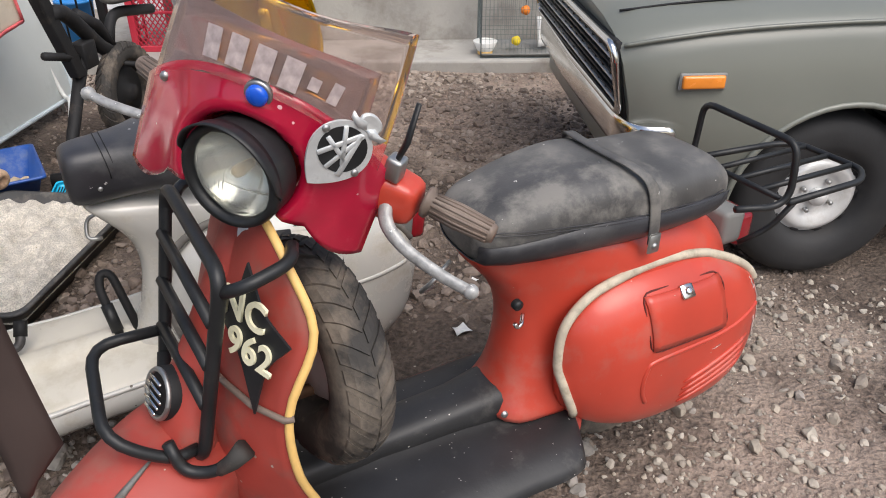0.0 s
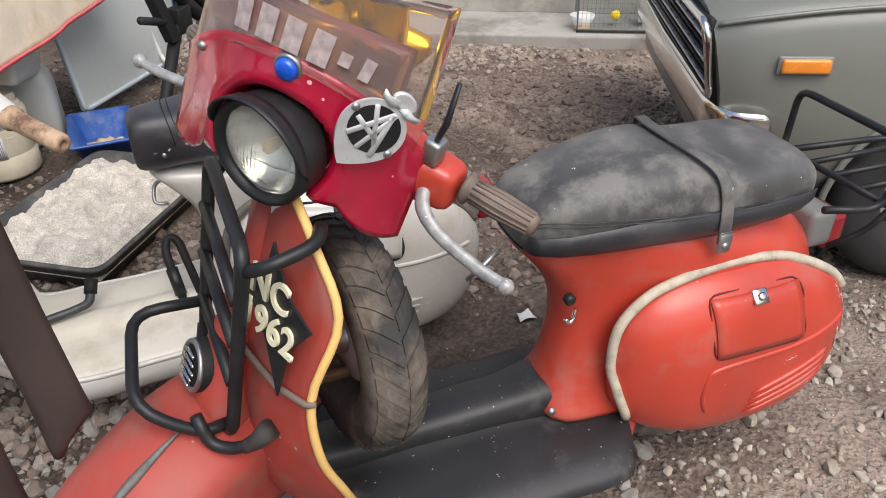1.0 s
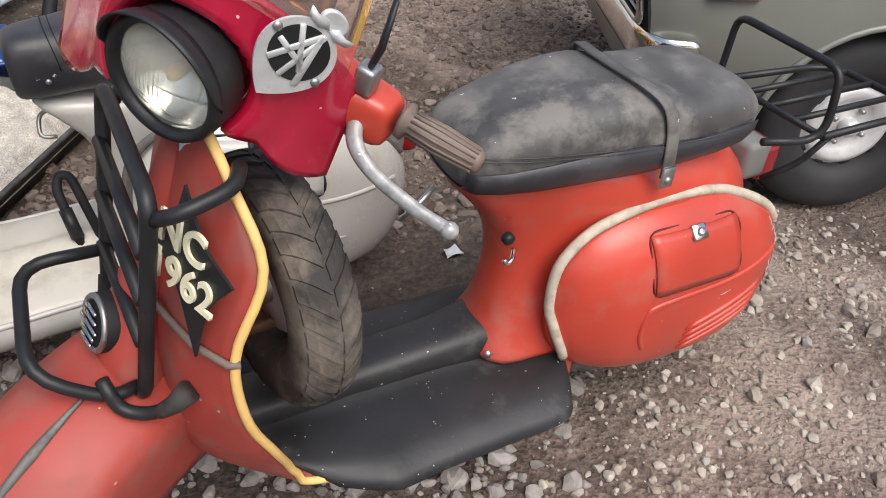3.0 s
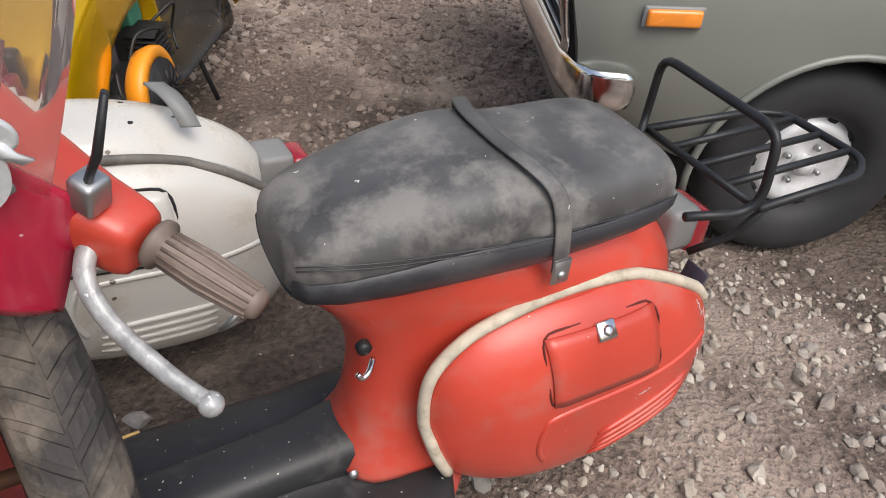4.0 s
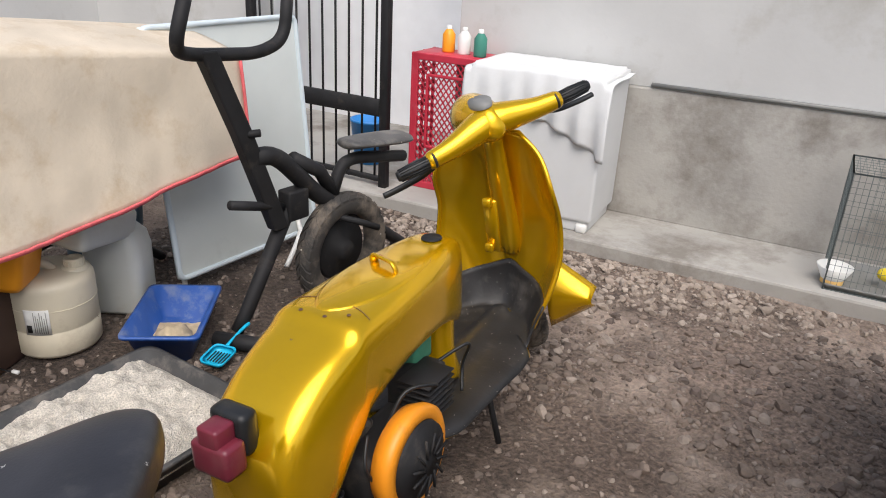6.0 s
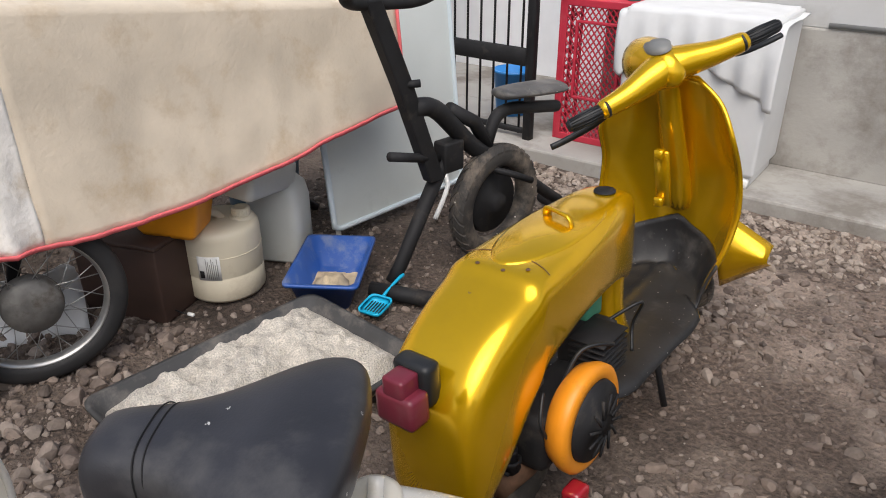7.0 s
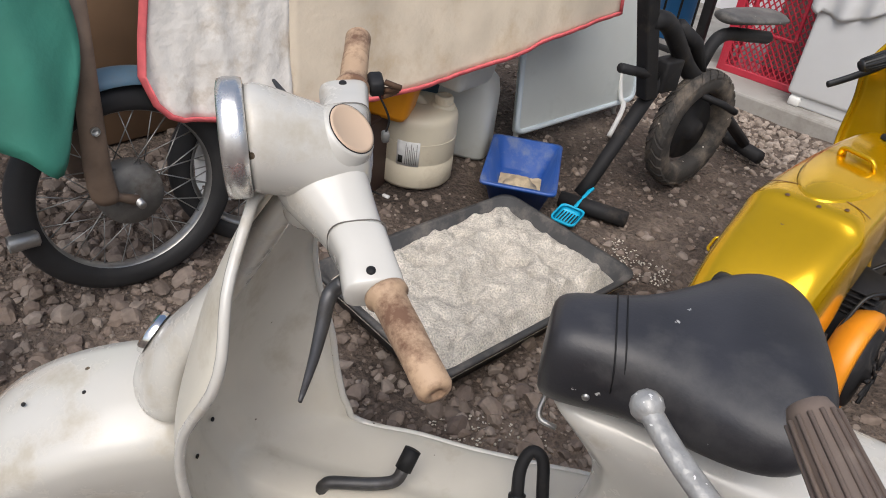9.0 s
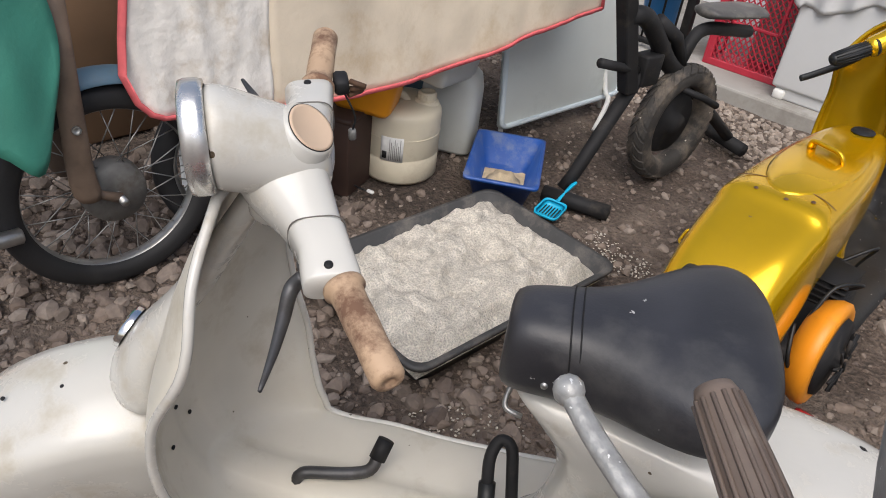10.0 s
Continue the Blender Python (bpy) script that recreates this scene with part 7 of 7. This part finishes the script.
bp("rear_strut", [(0, 0.10, 0.42), (0.0, 0.60, 0.06)], 0.026)
bp("rear_foot", [(0.10, 0.59, 0.035), (-0.20, 0.66, 0.035)], 0.032, 12)
bp("peg", [(0.0, -0.26, 0.52), (0.03, -0.52, 0.60)], 0.018, 10, label="rubber foot peg")
bp("crank", [(0.0, -0.05, 0.44), (0.12, 0.06, 0.40), (0.14, 0.14, 0.36)], 0.014)
bp("adjuster", fillet([(0.0, -0.43, 0.83), (0.05, -0.39, 0.84)], 0.01), 0.014)
bp("damper", [(0, -0.2, 0.70), (0, -0.06, 0.62), (0, 0.02, 0.50)], 0.028)
part("bracket", box(0.07, 0.10, 0.12, 0.01, 2, (0, -0.20, 0.52)), BLACK_IRON, eb)

# ---- gate, crate, covered appliance ----
gt = thing("iron_gate", pose(-3.13, 4.75, 0.0, 0, 0, 7), "black wrought iron gate closing the passage", "gate")
for x in (-0.50, 0.50):
    part("gate_post", box(0.05, 0.05, 1.75, 0.004, 1, (x, 0, 0.93)), BLACK_IRON, gt)
part("middle_rail", box(0.97, 0.03, 0.10, 0.004, 1, (0, 0, 0.55)), BLACK_IRON, gt)
part("lower_rail", box(0.97, 0.03, 0.03, 0.003, 1, (0, 0, 0.12)), BLACK_IRON, gt)
part("upper_rail", box(0.97, 0.03, 0.03, 0.003, 1, (0, 0, 1.7)), BLACK_IRON, gt)
for k in range(10):
    part("gate_bar", tube([(-0.43 + 0.096 * k, 0.0, 0.10), (-0.43 + 0.096 * k, 0.0, 1.72)], 0.007, 6), BLACK_IRON, gt)
bk = thing("blue_bucket", pose(-3.05, 5.15, 0.08), "bright blue plastic bucket behind the gate", "bucket")
part("bucket_wall", revolve([(0.0, 0.0), (0.10, 0.0), (0.125, 0.27), (0.13, 0.27), (0.13, 0.285), (0.118, 0.285), (0.095, 0.02), (0, 0.02)], 28), pbr("sky_blue_plastic", (0.03, 0.25, 0.65), 0.4), bk)

cr = thing("plastic_crate", pose(-2.345, kerb_y(-2.345) + 0.40, 0.075, 0, 0, 9.6), "red lattice plastic crate stood on end", "crate")
CW, CH, CD = 0.46, 0.80, 0.26
for x in (-CW / 2, CW / 2):
    part("crate_side", join(*[box(0.014, 0.02, CH, 0.003, 1, (x, y, CH / 2)) for y in (-CD / 2, 0, CD / 2)], *[box(0.012, CD, 0.02, 0.003, 1, (x, 0, z)) for z in [0.02 + 0.095 * k for k in range(9)]]), RED_PLASTIC, cr, smooth=False)
for z in (0.01, CH - 0.01):
    part("crate_end", box(CW, CD, 0.02, 0.004, 1, (0, 0, z)), RED_PLASTIC, cr)
part("crate_frame", join(box(0.035, 0.022, CH, 0.004, 1, (-CW / 2 + 0.02, -CD / 2, CH / 2)), box(0.035, 0.022, CH, 0.004, 1, (CW / 2 - 0.02, -CD / 2, CH / 2)), box(CW, 0.022, 0.04, 0.004, 1, (0, -CD / 2, 0.02)), box(CW, 0.022, 0.04, 0.004, 1, (0, -CD / 2, CH - 0.02)),
                         box(0.016, 0.024, 0.42, 0.003, 1, (-0.13, -CD / 2, 0.47)), box(0.016, 0.024, 0.42, 0.003, 1, (0.13, -CD / 2, 0.47)), box(0.26, 0.024, 0.016, 0.003, 1, (0, -CD / 2, 0.26)), box(0.26, 0.024, 0.016, 0.003, 1, (0, -CD / 2, 0.68))), RED_PLASTIC, cr, smooth=False)
lat = []
for k in range(-14, 24):
    for sg in (1, -1):
        x0 = -CW / 2 + 0.034 * k
        pts = []
        for q in range(41):
            z = 0.03 + (CH - 0.06) * q / 40
            x = x0 + sg * (z - CH / 2) * 0.75 + (0.0 if sg > 0 else 0.0)
            if -CW / 2 + 0.02 < x < CW / 2 - 0.02:
                pts.append((x, -CD / 2 + 0.004 * sg, z))
        if len(pts) > 2:
            lat.append(tube([pts[0], pts[-1]], 0.0045, 4))
part("lattice", join(*lat), RED_PLASTIC, cr, "diagonal lattice face", smooth=False)
for k, (x, c) in enumerate(((-0.08, ORANGE_PLASTIC), (0.03, WHITE_PLASTIC), (0.14, GREEN_CLOTH))):
    bo = thing("bottle", pose(-2.345 + x, kerb_y(-2.345) + 0.40, 0.075 + CH), "small plastic bottle on the red crate", "bottle", "bottles on the crate")
    part("bottle_body", revolve([(0, 0), (0.035, 0), (0.037, 0.01), (0.037, 0.10), (0.02, 0.125), (0.014, 0.13), (0, 0.131)], 18), c, bo)
    part("bottle_cap", revolve([(0.015, 0.128), (0.015, 0.15), (0, 0.151)], 12), WHITE_PLASTIC, bo)

ap = thing("washing_machine", pose(-1.74, kerb_y(-1.74) + 0.30, 0.075, 0, 0, 9.6), "white enamel washing machine draped with a cloth", "appliance")
part("cabinet", box(0.74, 0.44, 0.72, 0.02, 3, (0, 0, 0.42)), APPLIANCE, ap)
part("lid", box(0.74, 0.45, 0.03, 0.01, 2, (0, 0, 0.80)), APPLIANCE, ap)
part("plinth", box(0.70, 0.40, 0.07, 0.01, 2, (0, 0, 0.035)), APPLIANCE, ap)
for x in (-0.32, 0.32):
    part("foot", box(0.06, 0.06, 0.05, 0.008, 1, (x, -0.19, 0.025)), WHITE_PLASTIC, ap)
part("seam", box(0.72, 0.006, 0.006, 0.001, 1, (0, -0.222, 0.62)), GREY_PLASTIC, ap)


def drape(s, q):
    x = lerp(-0.40, 0.40, s)
    if q < 0.45:
        y, z = lerp(0.2, -0.235, q / 0.45), 0.822
    else:
        k = (q - 0.45) / 0.55
        y = -0.238 - 0.02 * math.sin(k * 3) - 0.018 * k * math.sin(s * 40)
        z = 0.822 - k * (0.30 + 0.05 * math.sin(s * 9) + 0.08 * max(0, s - 0.85) * 6)
    if s > 0.94 or s < 0.06:
        z -= 0.03
    return (x, y, z + 0.006 * noise.noise((x * 9, q * 9, 2)))


cl = finish("cover_cloth", grid(drape, 60, 30), CLOTH, m=pose(-1.74, kerb_y(-1.74) + 0.30, 0.078, 0, 0, 9.6), solid=0.004)
tagged(cl, "thin white cloth hanging over the washing machine", "cloth")

# ---- wire cage by the wall ----
cg = thing("wire_cage", pose(0.225, kerb_y(0.225) + 0.24, 0.075, 0, 0, 9.6), "grey-green wire pet cage on the cement ledge", "cage")
LX, LY, LZ = 0.96, 0.36, 0.56


def wire_panel(o, ax, ay, nx, ny):
    o, ax, ay = Vector(o), Vector(ax), Vector(ay)
    bms = [tube([o + ax * k / nx, o + ax * k / nx + ay], 0.0013 if 0 < k < nx else 0.0045, 4) for k in range(nx + 1)]
    bms += [tube([o + ay * k / ny, o + ay * k / ny + ax], 0.0013 if 0 < k < ny else 0.0045, 4) for k in range(ny + 1)]
    return join(*bms)


for nm, o, ax, ay, nx, ny in (("front_panel", (-LX / 2, -LY / 2, 0), (LX, 0, 0), (0, 0, LZ), 36, 9), ("rear_panel", (-LX / 2, LY / 2, 0), (LX, 0, 0), (0, 0, LZ), 36, 9),
                              ("end_panel", (-LX / 2, -LY / 2, 0), (0, LY, 0), (0, 0, LZ), 14, 9), ("end_panel", (LX / 2, -LY / 2, 0), (0, LY, 0), (0, 0, LZ), 14, 9), ("top_panel", (-LX / 2, -LY / 2, LZ), (LX, 0, 0), (0, LY, 0), 36, 7)):
    part(nm, wire_panel(o, ax, ay, nx, ny), WIRE, cg, smooth=False)
part("floor_tray", tray_shell(LX, LY, 0.03, 0.005, 0.004, 0.003, 0.02), GREY_PLASTIC, cg)
bw = thing("food_bowl", pose(-0.20, kerb_y(-0.20) + 0.15, 0.081), "small white bowl with a yellow foot", "bowl")
part("bowl_wall", revolve([(0.0, 0.03), (0.04, 0.03), (0.075, 0.085), (0.082, 0.085), (0.05, 0.02), (0.045, 0.0), (0, 0.0)], 28), WHITE_PLASTIC, bw)
part("bowl_foot", revolve([(0.05, 0.0), (0.052, 0.03), (0.046, 0.03)], 24), PIPING, bw)
for nm, x, f, z, mt, lb in (("yellow_toy_ball", 0.0, 0.22, 0.127, YELLOW_BALL, "small yellow toy ball in the cage"), ("orange_toy_ball", 0.05, 0.30, 0.33, ORANGE_BALL, "small orange toy hung on a cord in the cage")):
    bm = bmesh.new()
    bmesh.ops.create_uvsphere(bm, u_segments=18, v_segments=10, radius=0.032)
    for v in bm.verts:
        v.co *= 1 + 0.06 * math.sin(v.co.x * 160)
    ob = finish(nm, bm, mt, m=pose(x, kerb_y(x) + f, z + (0.02 if mt is YELLOW_BALL else 0)))
    tagged(ob, lb, "toy")
    if mt is ORANGE_BALL:
        part("cord", tube([(0, 0, 0.03), (0, 0, 0.245)], 0.003, 5), BLACK_IRON, ob)
pd = thing("newspaper", pose(0.27, kerb_y(0.27) + 0.22, 0.11, 0, 0, 20), "folded printed newspaper standing in the cage", "paper")
part("sheet", grid(lambda s, q: (lerp(-0.13, 0.13, s), 0.02 * math.sin(s * 5) + 0.05 * q, 0.19 * q), 10, 6), PAPER, pd, solid=0.012)
pk = thing("hanging_pack", pose(0.22, kerb_y(0.22) + 0.525, 0.66, 0, 12, 8), "green and white foil pack hung on the wall", "packet")
part("pack_film", loft([[(p.x * k, y, p.y * k) for p in [Vector((x, z, 0)) for x, z in round_rect(-0.085, 0.085, -0.105, 0.105, 0.015)]] for y, k in ((-0.03, 0.75), (-0.015, 0.97), (0.0, 1.0), (0.008, 0.98))]), PACK_GREEN, pk, sub=1)

# ---- motorcycle under canvas ----
mc = thing("motorcycle", pose(-2.268, 1.545, 0.0, 0, 0, 93), "old motorcycle with spoked wheels, mostly under a canvas cover", "motorcycle")


def spoke_wheel(root, m, R=0.325, r=0.036):
    w = part("wheel", tyre_mesh(R, r, r * 1.05, 64, 14), CAR_TYRE, root, m=m)
    part("rim", revolve([(R - 0.056, -0.026), (R - 0.066, -0.024), (R - 0.073, -0.013), (R - 0.075, 0.0), (R - 0.073, 0.013), (R - 0.066, 0.024), (R - 0.056, 0.026), (R - 0.058, 0.021), (R - 0.067, 0.015), (R - 0.07, 0.0), (R - 0.067, -0.015), (R - 0.058, -0.021), (R - 0.056, -0.026)], 64, "y"), STEEL, w, "dull steel rim")
    part("hub", revolve([(0.0, -0.05), (0.03, -0.05), (0.085, -0.045), (0.092, -0.02), (0.092, 0.015), (0.05, 0.03), (0.02, 0.05), (0, 0.05)], 28, "y"), OXIDE, w, "oxidised drum hub")
    for k in range(32):
        a = 2 * math.pi * k / 32
        b = a + (0.55 if k % 2 else -0.55)
        y = 0.028 if (k // 2) % 2 else -0.028
        part("spoke", tube([(0.075 * math.cos(b), y, 0.075 * math.sin(b)), ((R - 0.066) * math.cos(a), 0.0, (R - 0.066) * math.sin(a))], 0.0018, 4), STEEL, w)
    return w


spoke_wheel(mc, pose(0, 0, 0.313), 0.313, 0.036)
for y in (0.085, -0.085):
    part("fork_leg", loft([[(x + 0.72 * a * math.cos(q), y * k + 0.018 * math.sin(q), z) for q in [2 * math.pi * j / 12 for j in range(12)]] for x, z, a, k in ((-0.085, 1.0, 0.036, 1), (-0.092, 0.66, 0.042, 1), (-0.097, 0.46, 0.048, 1), (-0.094, 0.40, 0.05, 1), (-0.088, 0.36, 0.05, 1), (-0.084, 0.34, 0.036, 1))]), BROWN_STEEL, mc, "brown rusted leading fork leg")
part("axle", tube([(0, -0.10, 0.313), (0, 0.12, 0.313)], 0.012, 10), STEEL, mc)
for y in (0.085, -0.085):
    part("fork_link", tube([(-0.085, y * 0.8, 0.36), (-0.045, y * 0.8, 0.335), (0.0, y * 0.8, 0.313)], [0.016, 0.012, 0.016], 12), BROWN_STEEL, mc)
    part("link_bolt", revolve([(0.012, 0), (0.012, 0.008), (0.006, 0.011), (0, 0.011)], 8, "y"), STEEL, mc, m=pose(-0.095, y + (0.02 if y > 0 else -0.031), 0.56))
part("front_fender", grid(lambda s, q: ((0.350 - 0.03 * (2 * q - 1) ** 2) * math.cos(radians(lerp(30, 140, s))), 0.052 * (2 * q - 1), 0.318 + (0.350 - 0.03 * (2 * q - 1) ** 2) * math.sin(radians(lerp(30, 140, s)))), 28, 8), BLUE_FENDER, mc, "faded blue front fender", solid=0.003)
part("frame_tube", tube([(0.10, 0.02, 1.0), (0.45, 0.3, 0.5), (0.9, 0.45, 0.35)], 0.025, 10, 6), BLACK_IRON, mc)
m2 = thing("covered_motorcycle", pose(-2.30, 1.97, 0.0, 0, 0, 104), "motorcycle hidden under canvas, one spoked wheel showing", "motorcycle")
spoke_wheel(m2, pose(0, 0, 0.285, 0, 0, -26), 0.285, 0.034)
for y in (0.09,):
    part("fork_leg", tube([(0.0, y, 0.318), (0.10, y, 0.6), (0.22, y, 0.98)], 0.02, 10), BLACK_IRON, m2)
part("frame_tube", tube([(0.22, 0.12, 0.98), (0.7, 0.2, 0.95), (1.3, 0.2, 0.92), (1.55, 0.2, 0.9)], 0.05, 10, 6), BLACK_IRON, m2)
part("frame_tube", tube([(0.2, 0.05, 0.9), (0.55, 0.12, 0.35), (1.1, 0.14, 0.30), (1.5, 0.14, 0.02)], 0.022, 10, 6), BLACK_IRON, m2)
part("axle_cap", revolve([(0.022, 0), (0.022, 0.07), (0.015, 0.075), (0, 0.075)], 14, "x"), STEEL, mc, m=pose(-0.33, -0.05, 0.27))

HEMZ = [(1.60, 0.66), (1.64, 0.56), (1.72, 0.52), (1.9, 0.495), (2.2, 0.485), (2.6, 0.505), (2.9, 0.555), (3.2, 0.61), (3.47, 0.64)]


def cover(y, q, split):
    h = curve1(HEMZ, y)
    y += 0.15 * min(q, 0.6) * max(0.0, 1 - (y - 1.6) / 0.35)
    top = 1.22 - 0.1 * (y - 1.6)
    wrk = 0.024 * noise.noise((y * 4, q * 2, 0.4)) + 0.02 * noise.noise((y * 11, q * 3, 4)) * (1 if split else 0.4) + (0.012 if split else 0.004) * noise.noise((y * 24, q * 7, 9))
    if q < 0.6:
        k = q / 0.6
        x = -2.195 - 0.05 * k ** 2 - 0.02 * math.sin(k * math.pi) + wrk * (1.2 - k)
        z = lerp(h, top, k)
    else:
        k = (q - 0.6) / 0.4
        x = -2.245 - 0.80 * k + wrk * 0.3
        z = top + 0.06 * math.sin(k * math.pi) - 0.5 * max(0, k - 0.6)
    return (x, y, z)


cv = thing("canvas_cover", pose(0, 0, 0), "cream canvas cover with pink hem thrown over the motorcycle", "cover")
part("liner", grid(lambda s, q: cover(lerp(1.60, 2.03, s), q, True), 40, 40), CANVAS_WHITE, cv, "crumpled whiter stretch of the cover", solid=0.005)
part("canvas", grid(lambda s, q: cover(lerp(2.03, 3.47, s), q, False), 50, 40), CANVAS, cv, "stained cream canvas", solid=0.005)
edge = [cover(1.60, q / 10, True) for q in range(6, -1, -1)] + [cover(lerp(1.60, 3.47, k / 60), 0, k < 18) for k in range(61)] + [cover(3.47, q / 10, False) for q in range(0, 7)]
part("hem", tube([(x + 0.004, y, z) for x, y, z in edge], 0.012, 8, flat=0.5), HEM, cv, "pink-red bound hem")

gc = thing("green_cover", pose(0, 0, 0), "green tarpaulin hanging beside the front wheel", "cover")


def green(s, q):
    y = lerp(0.75, 1.42, s) + 0.03 * math.sin(q * 5)
    low = curve1([(0, 0.70), (0.5, 0.62), (0.78, 0.56), (0.9, 0.50), (1.0, 0.66)], s)
    return (-2.10 - 0.06 * q + 0.03 * math.sin(s * 17) * (1 - q) + 0.015 * noise.noise((s * 6, q * 4, 1)), y, lerp(low, 1.15, q))


part("tarp_sheet", grid(green, 40, 20), GREEN_CLOTH, gc, solid=0.004)
part("tarp_top", grid(lambda s, q: (lerp(-2.16, -2.75, q), lerp(0.75, 1.42, s), 1.15 - 0.1 * q * q), 10, 8), GREEN_CLOTH, gc, solid=0.004)
bxx = thing("cardboard_box", pose(-3.4, 1.75, 0.0, 0, 0, 8), "tall brown cardboard box in the shade", "box")
part("carton", box(0.5, 0.6, 1.0, 0.01, 1, (0, 0, 0.5)), CARDBOARD, bxx)
for sx in (-1, 1):
    part("flap", box(0.245, 0.6, 0.005, 0.001, 1, (sx * 0.126, 0, 1.004)), CARDBOARD, bxx, smooth=False)
part("packing_tape", box(0.06, 0.59, 0.002, 0, 1, (0, 0, 1.009)), CREAM_LETTER, bxx, "pale packing tape", smooth=False)

lc = finish("lace_cloth", grid(lambda s, q: (-2.30 + 0.02 * math.sin(s * 14), lerp(1.42, 1.56, s), 0.98 - q * (0.10 + 0.02 * math.sin(s * 22))), 20, 8), PIPING, solid=0.004)
tagged(lc, "scrap of yellowed lace hanging on the fork", "cloth")

wp = finish("wooden_post", box(0.07, 0.07, 1.3, 0.006, 2), WOOD, m=pose(-2.03, 1.045, 0.65))
tagged(wp, "raw orange-brown wooden post standing on gravel", "post")

# ---- leather straps hanging from a stand in the foreground ----
hs = thing("hanging_straps", pose(0, 0, 0), "two broad dark brown leather straps hanging from a stand", "strap")
dirw = Vector((0.8, 0.6, 0)).normalized()


def strap_mesh(o, prof, bend=0.0):
    """prof: (z, left, right) across the hanging strap."""
    rows = []
    for z, a, b in prof:
        rows.append([Vector(o) + dirw * lerp(a, b, k / 6) + Vector((0, 0, z)) + Vector((0.6, -0.8, 0)) * (0.008 * math.sin(k / 6 * math.pi) + bend * (1.15 - z) ** 2) for k in range(7)])
    return loft(rows, cap=False, closed=False)


part("strap", strap_mesh((-0.49, 0.965, 0), ((1.22, -0.05, 0.018), (1.0, -0.045, 0.022), (0.85, -0.04, 0.032), (0.70, -0.03, 0.045), (0.655, -0.028, 0.05), (0.60, -0.026, 0.0), (0.578, -0.024, -0.012))), BROWN_STRAP, hs, solid=0.008)
part("strap", strap_mesh((-0.565, 0.905, 0), ((1.22, -0.05, 0.03), (1.0, -0.055, 0.025), (0.8, -0.06, 0.015), (0.60, -0.06, 0.012), (0.50, -0.06, 0.015), (0.46, -0.05, -0.02))), BROWN_STRAP, hs, solid=0.008)
part("stand_bar", tube([(-0.80, 0.55, 1.21), (-0.46, 0.99, 1.21)], 0.012, 8), BLACK_IRON, hs)
part("stand_pole", tube([(-0.80, 0.55, 1.22), (-0.80, 0.55, -0.01)], 0.016, 8), BLACK_IRON, hs)


# ---- small litter on the dirt ----
for x, y, rz, sc_ in ((0.014, 2.238, 40, 1.2), (0.16, 2.42, 20, 1.0), (0.02, 2.56, 70, 0.7), (-0.62, 2.02, 130, 0.8)):
    sk = finish("paper_scrap", grid(lambda s, q: (0.05 * (s - 0.5) * (1 - 0.3 * q), 0.035 * (q - 0.5), 0.006 * math.sin(s * 4 + q * 3) + 0.012), 6, 5), PAPER, m=pose(x, y, ground_z(x, y), 6, -5, rz) @ Matrix.Scale(sc_, 4), solid=0.001)
    tagged(sk, "crumpled white paper scrap on the dirt", "litter", "paper scraps")
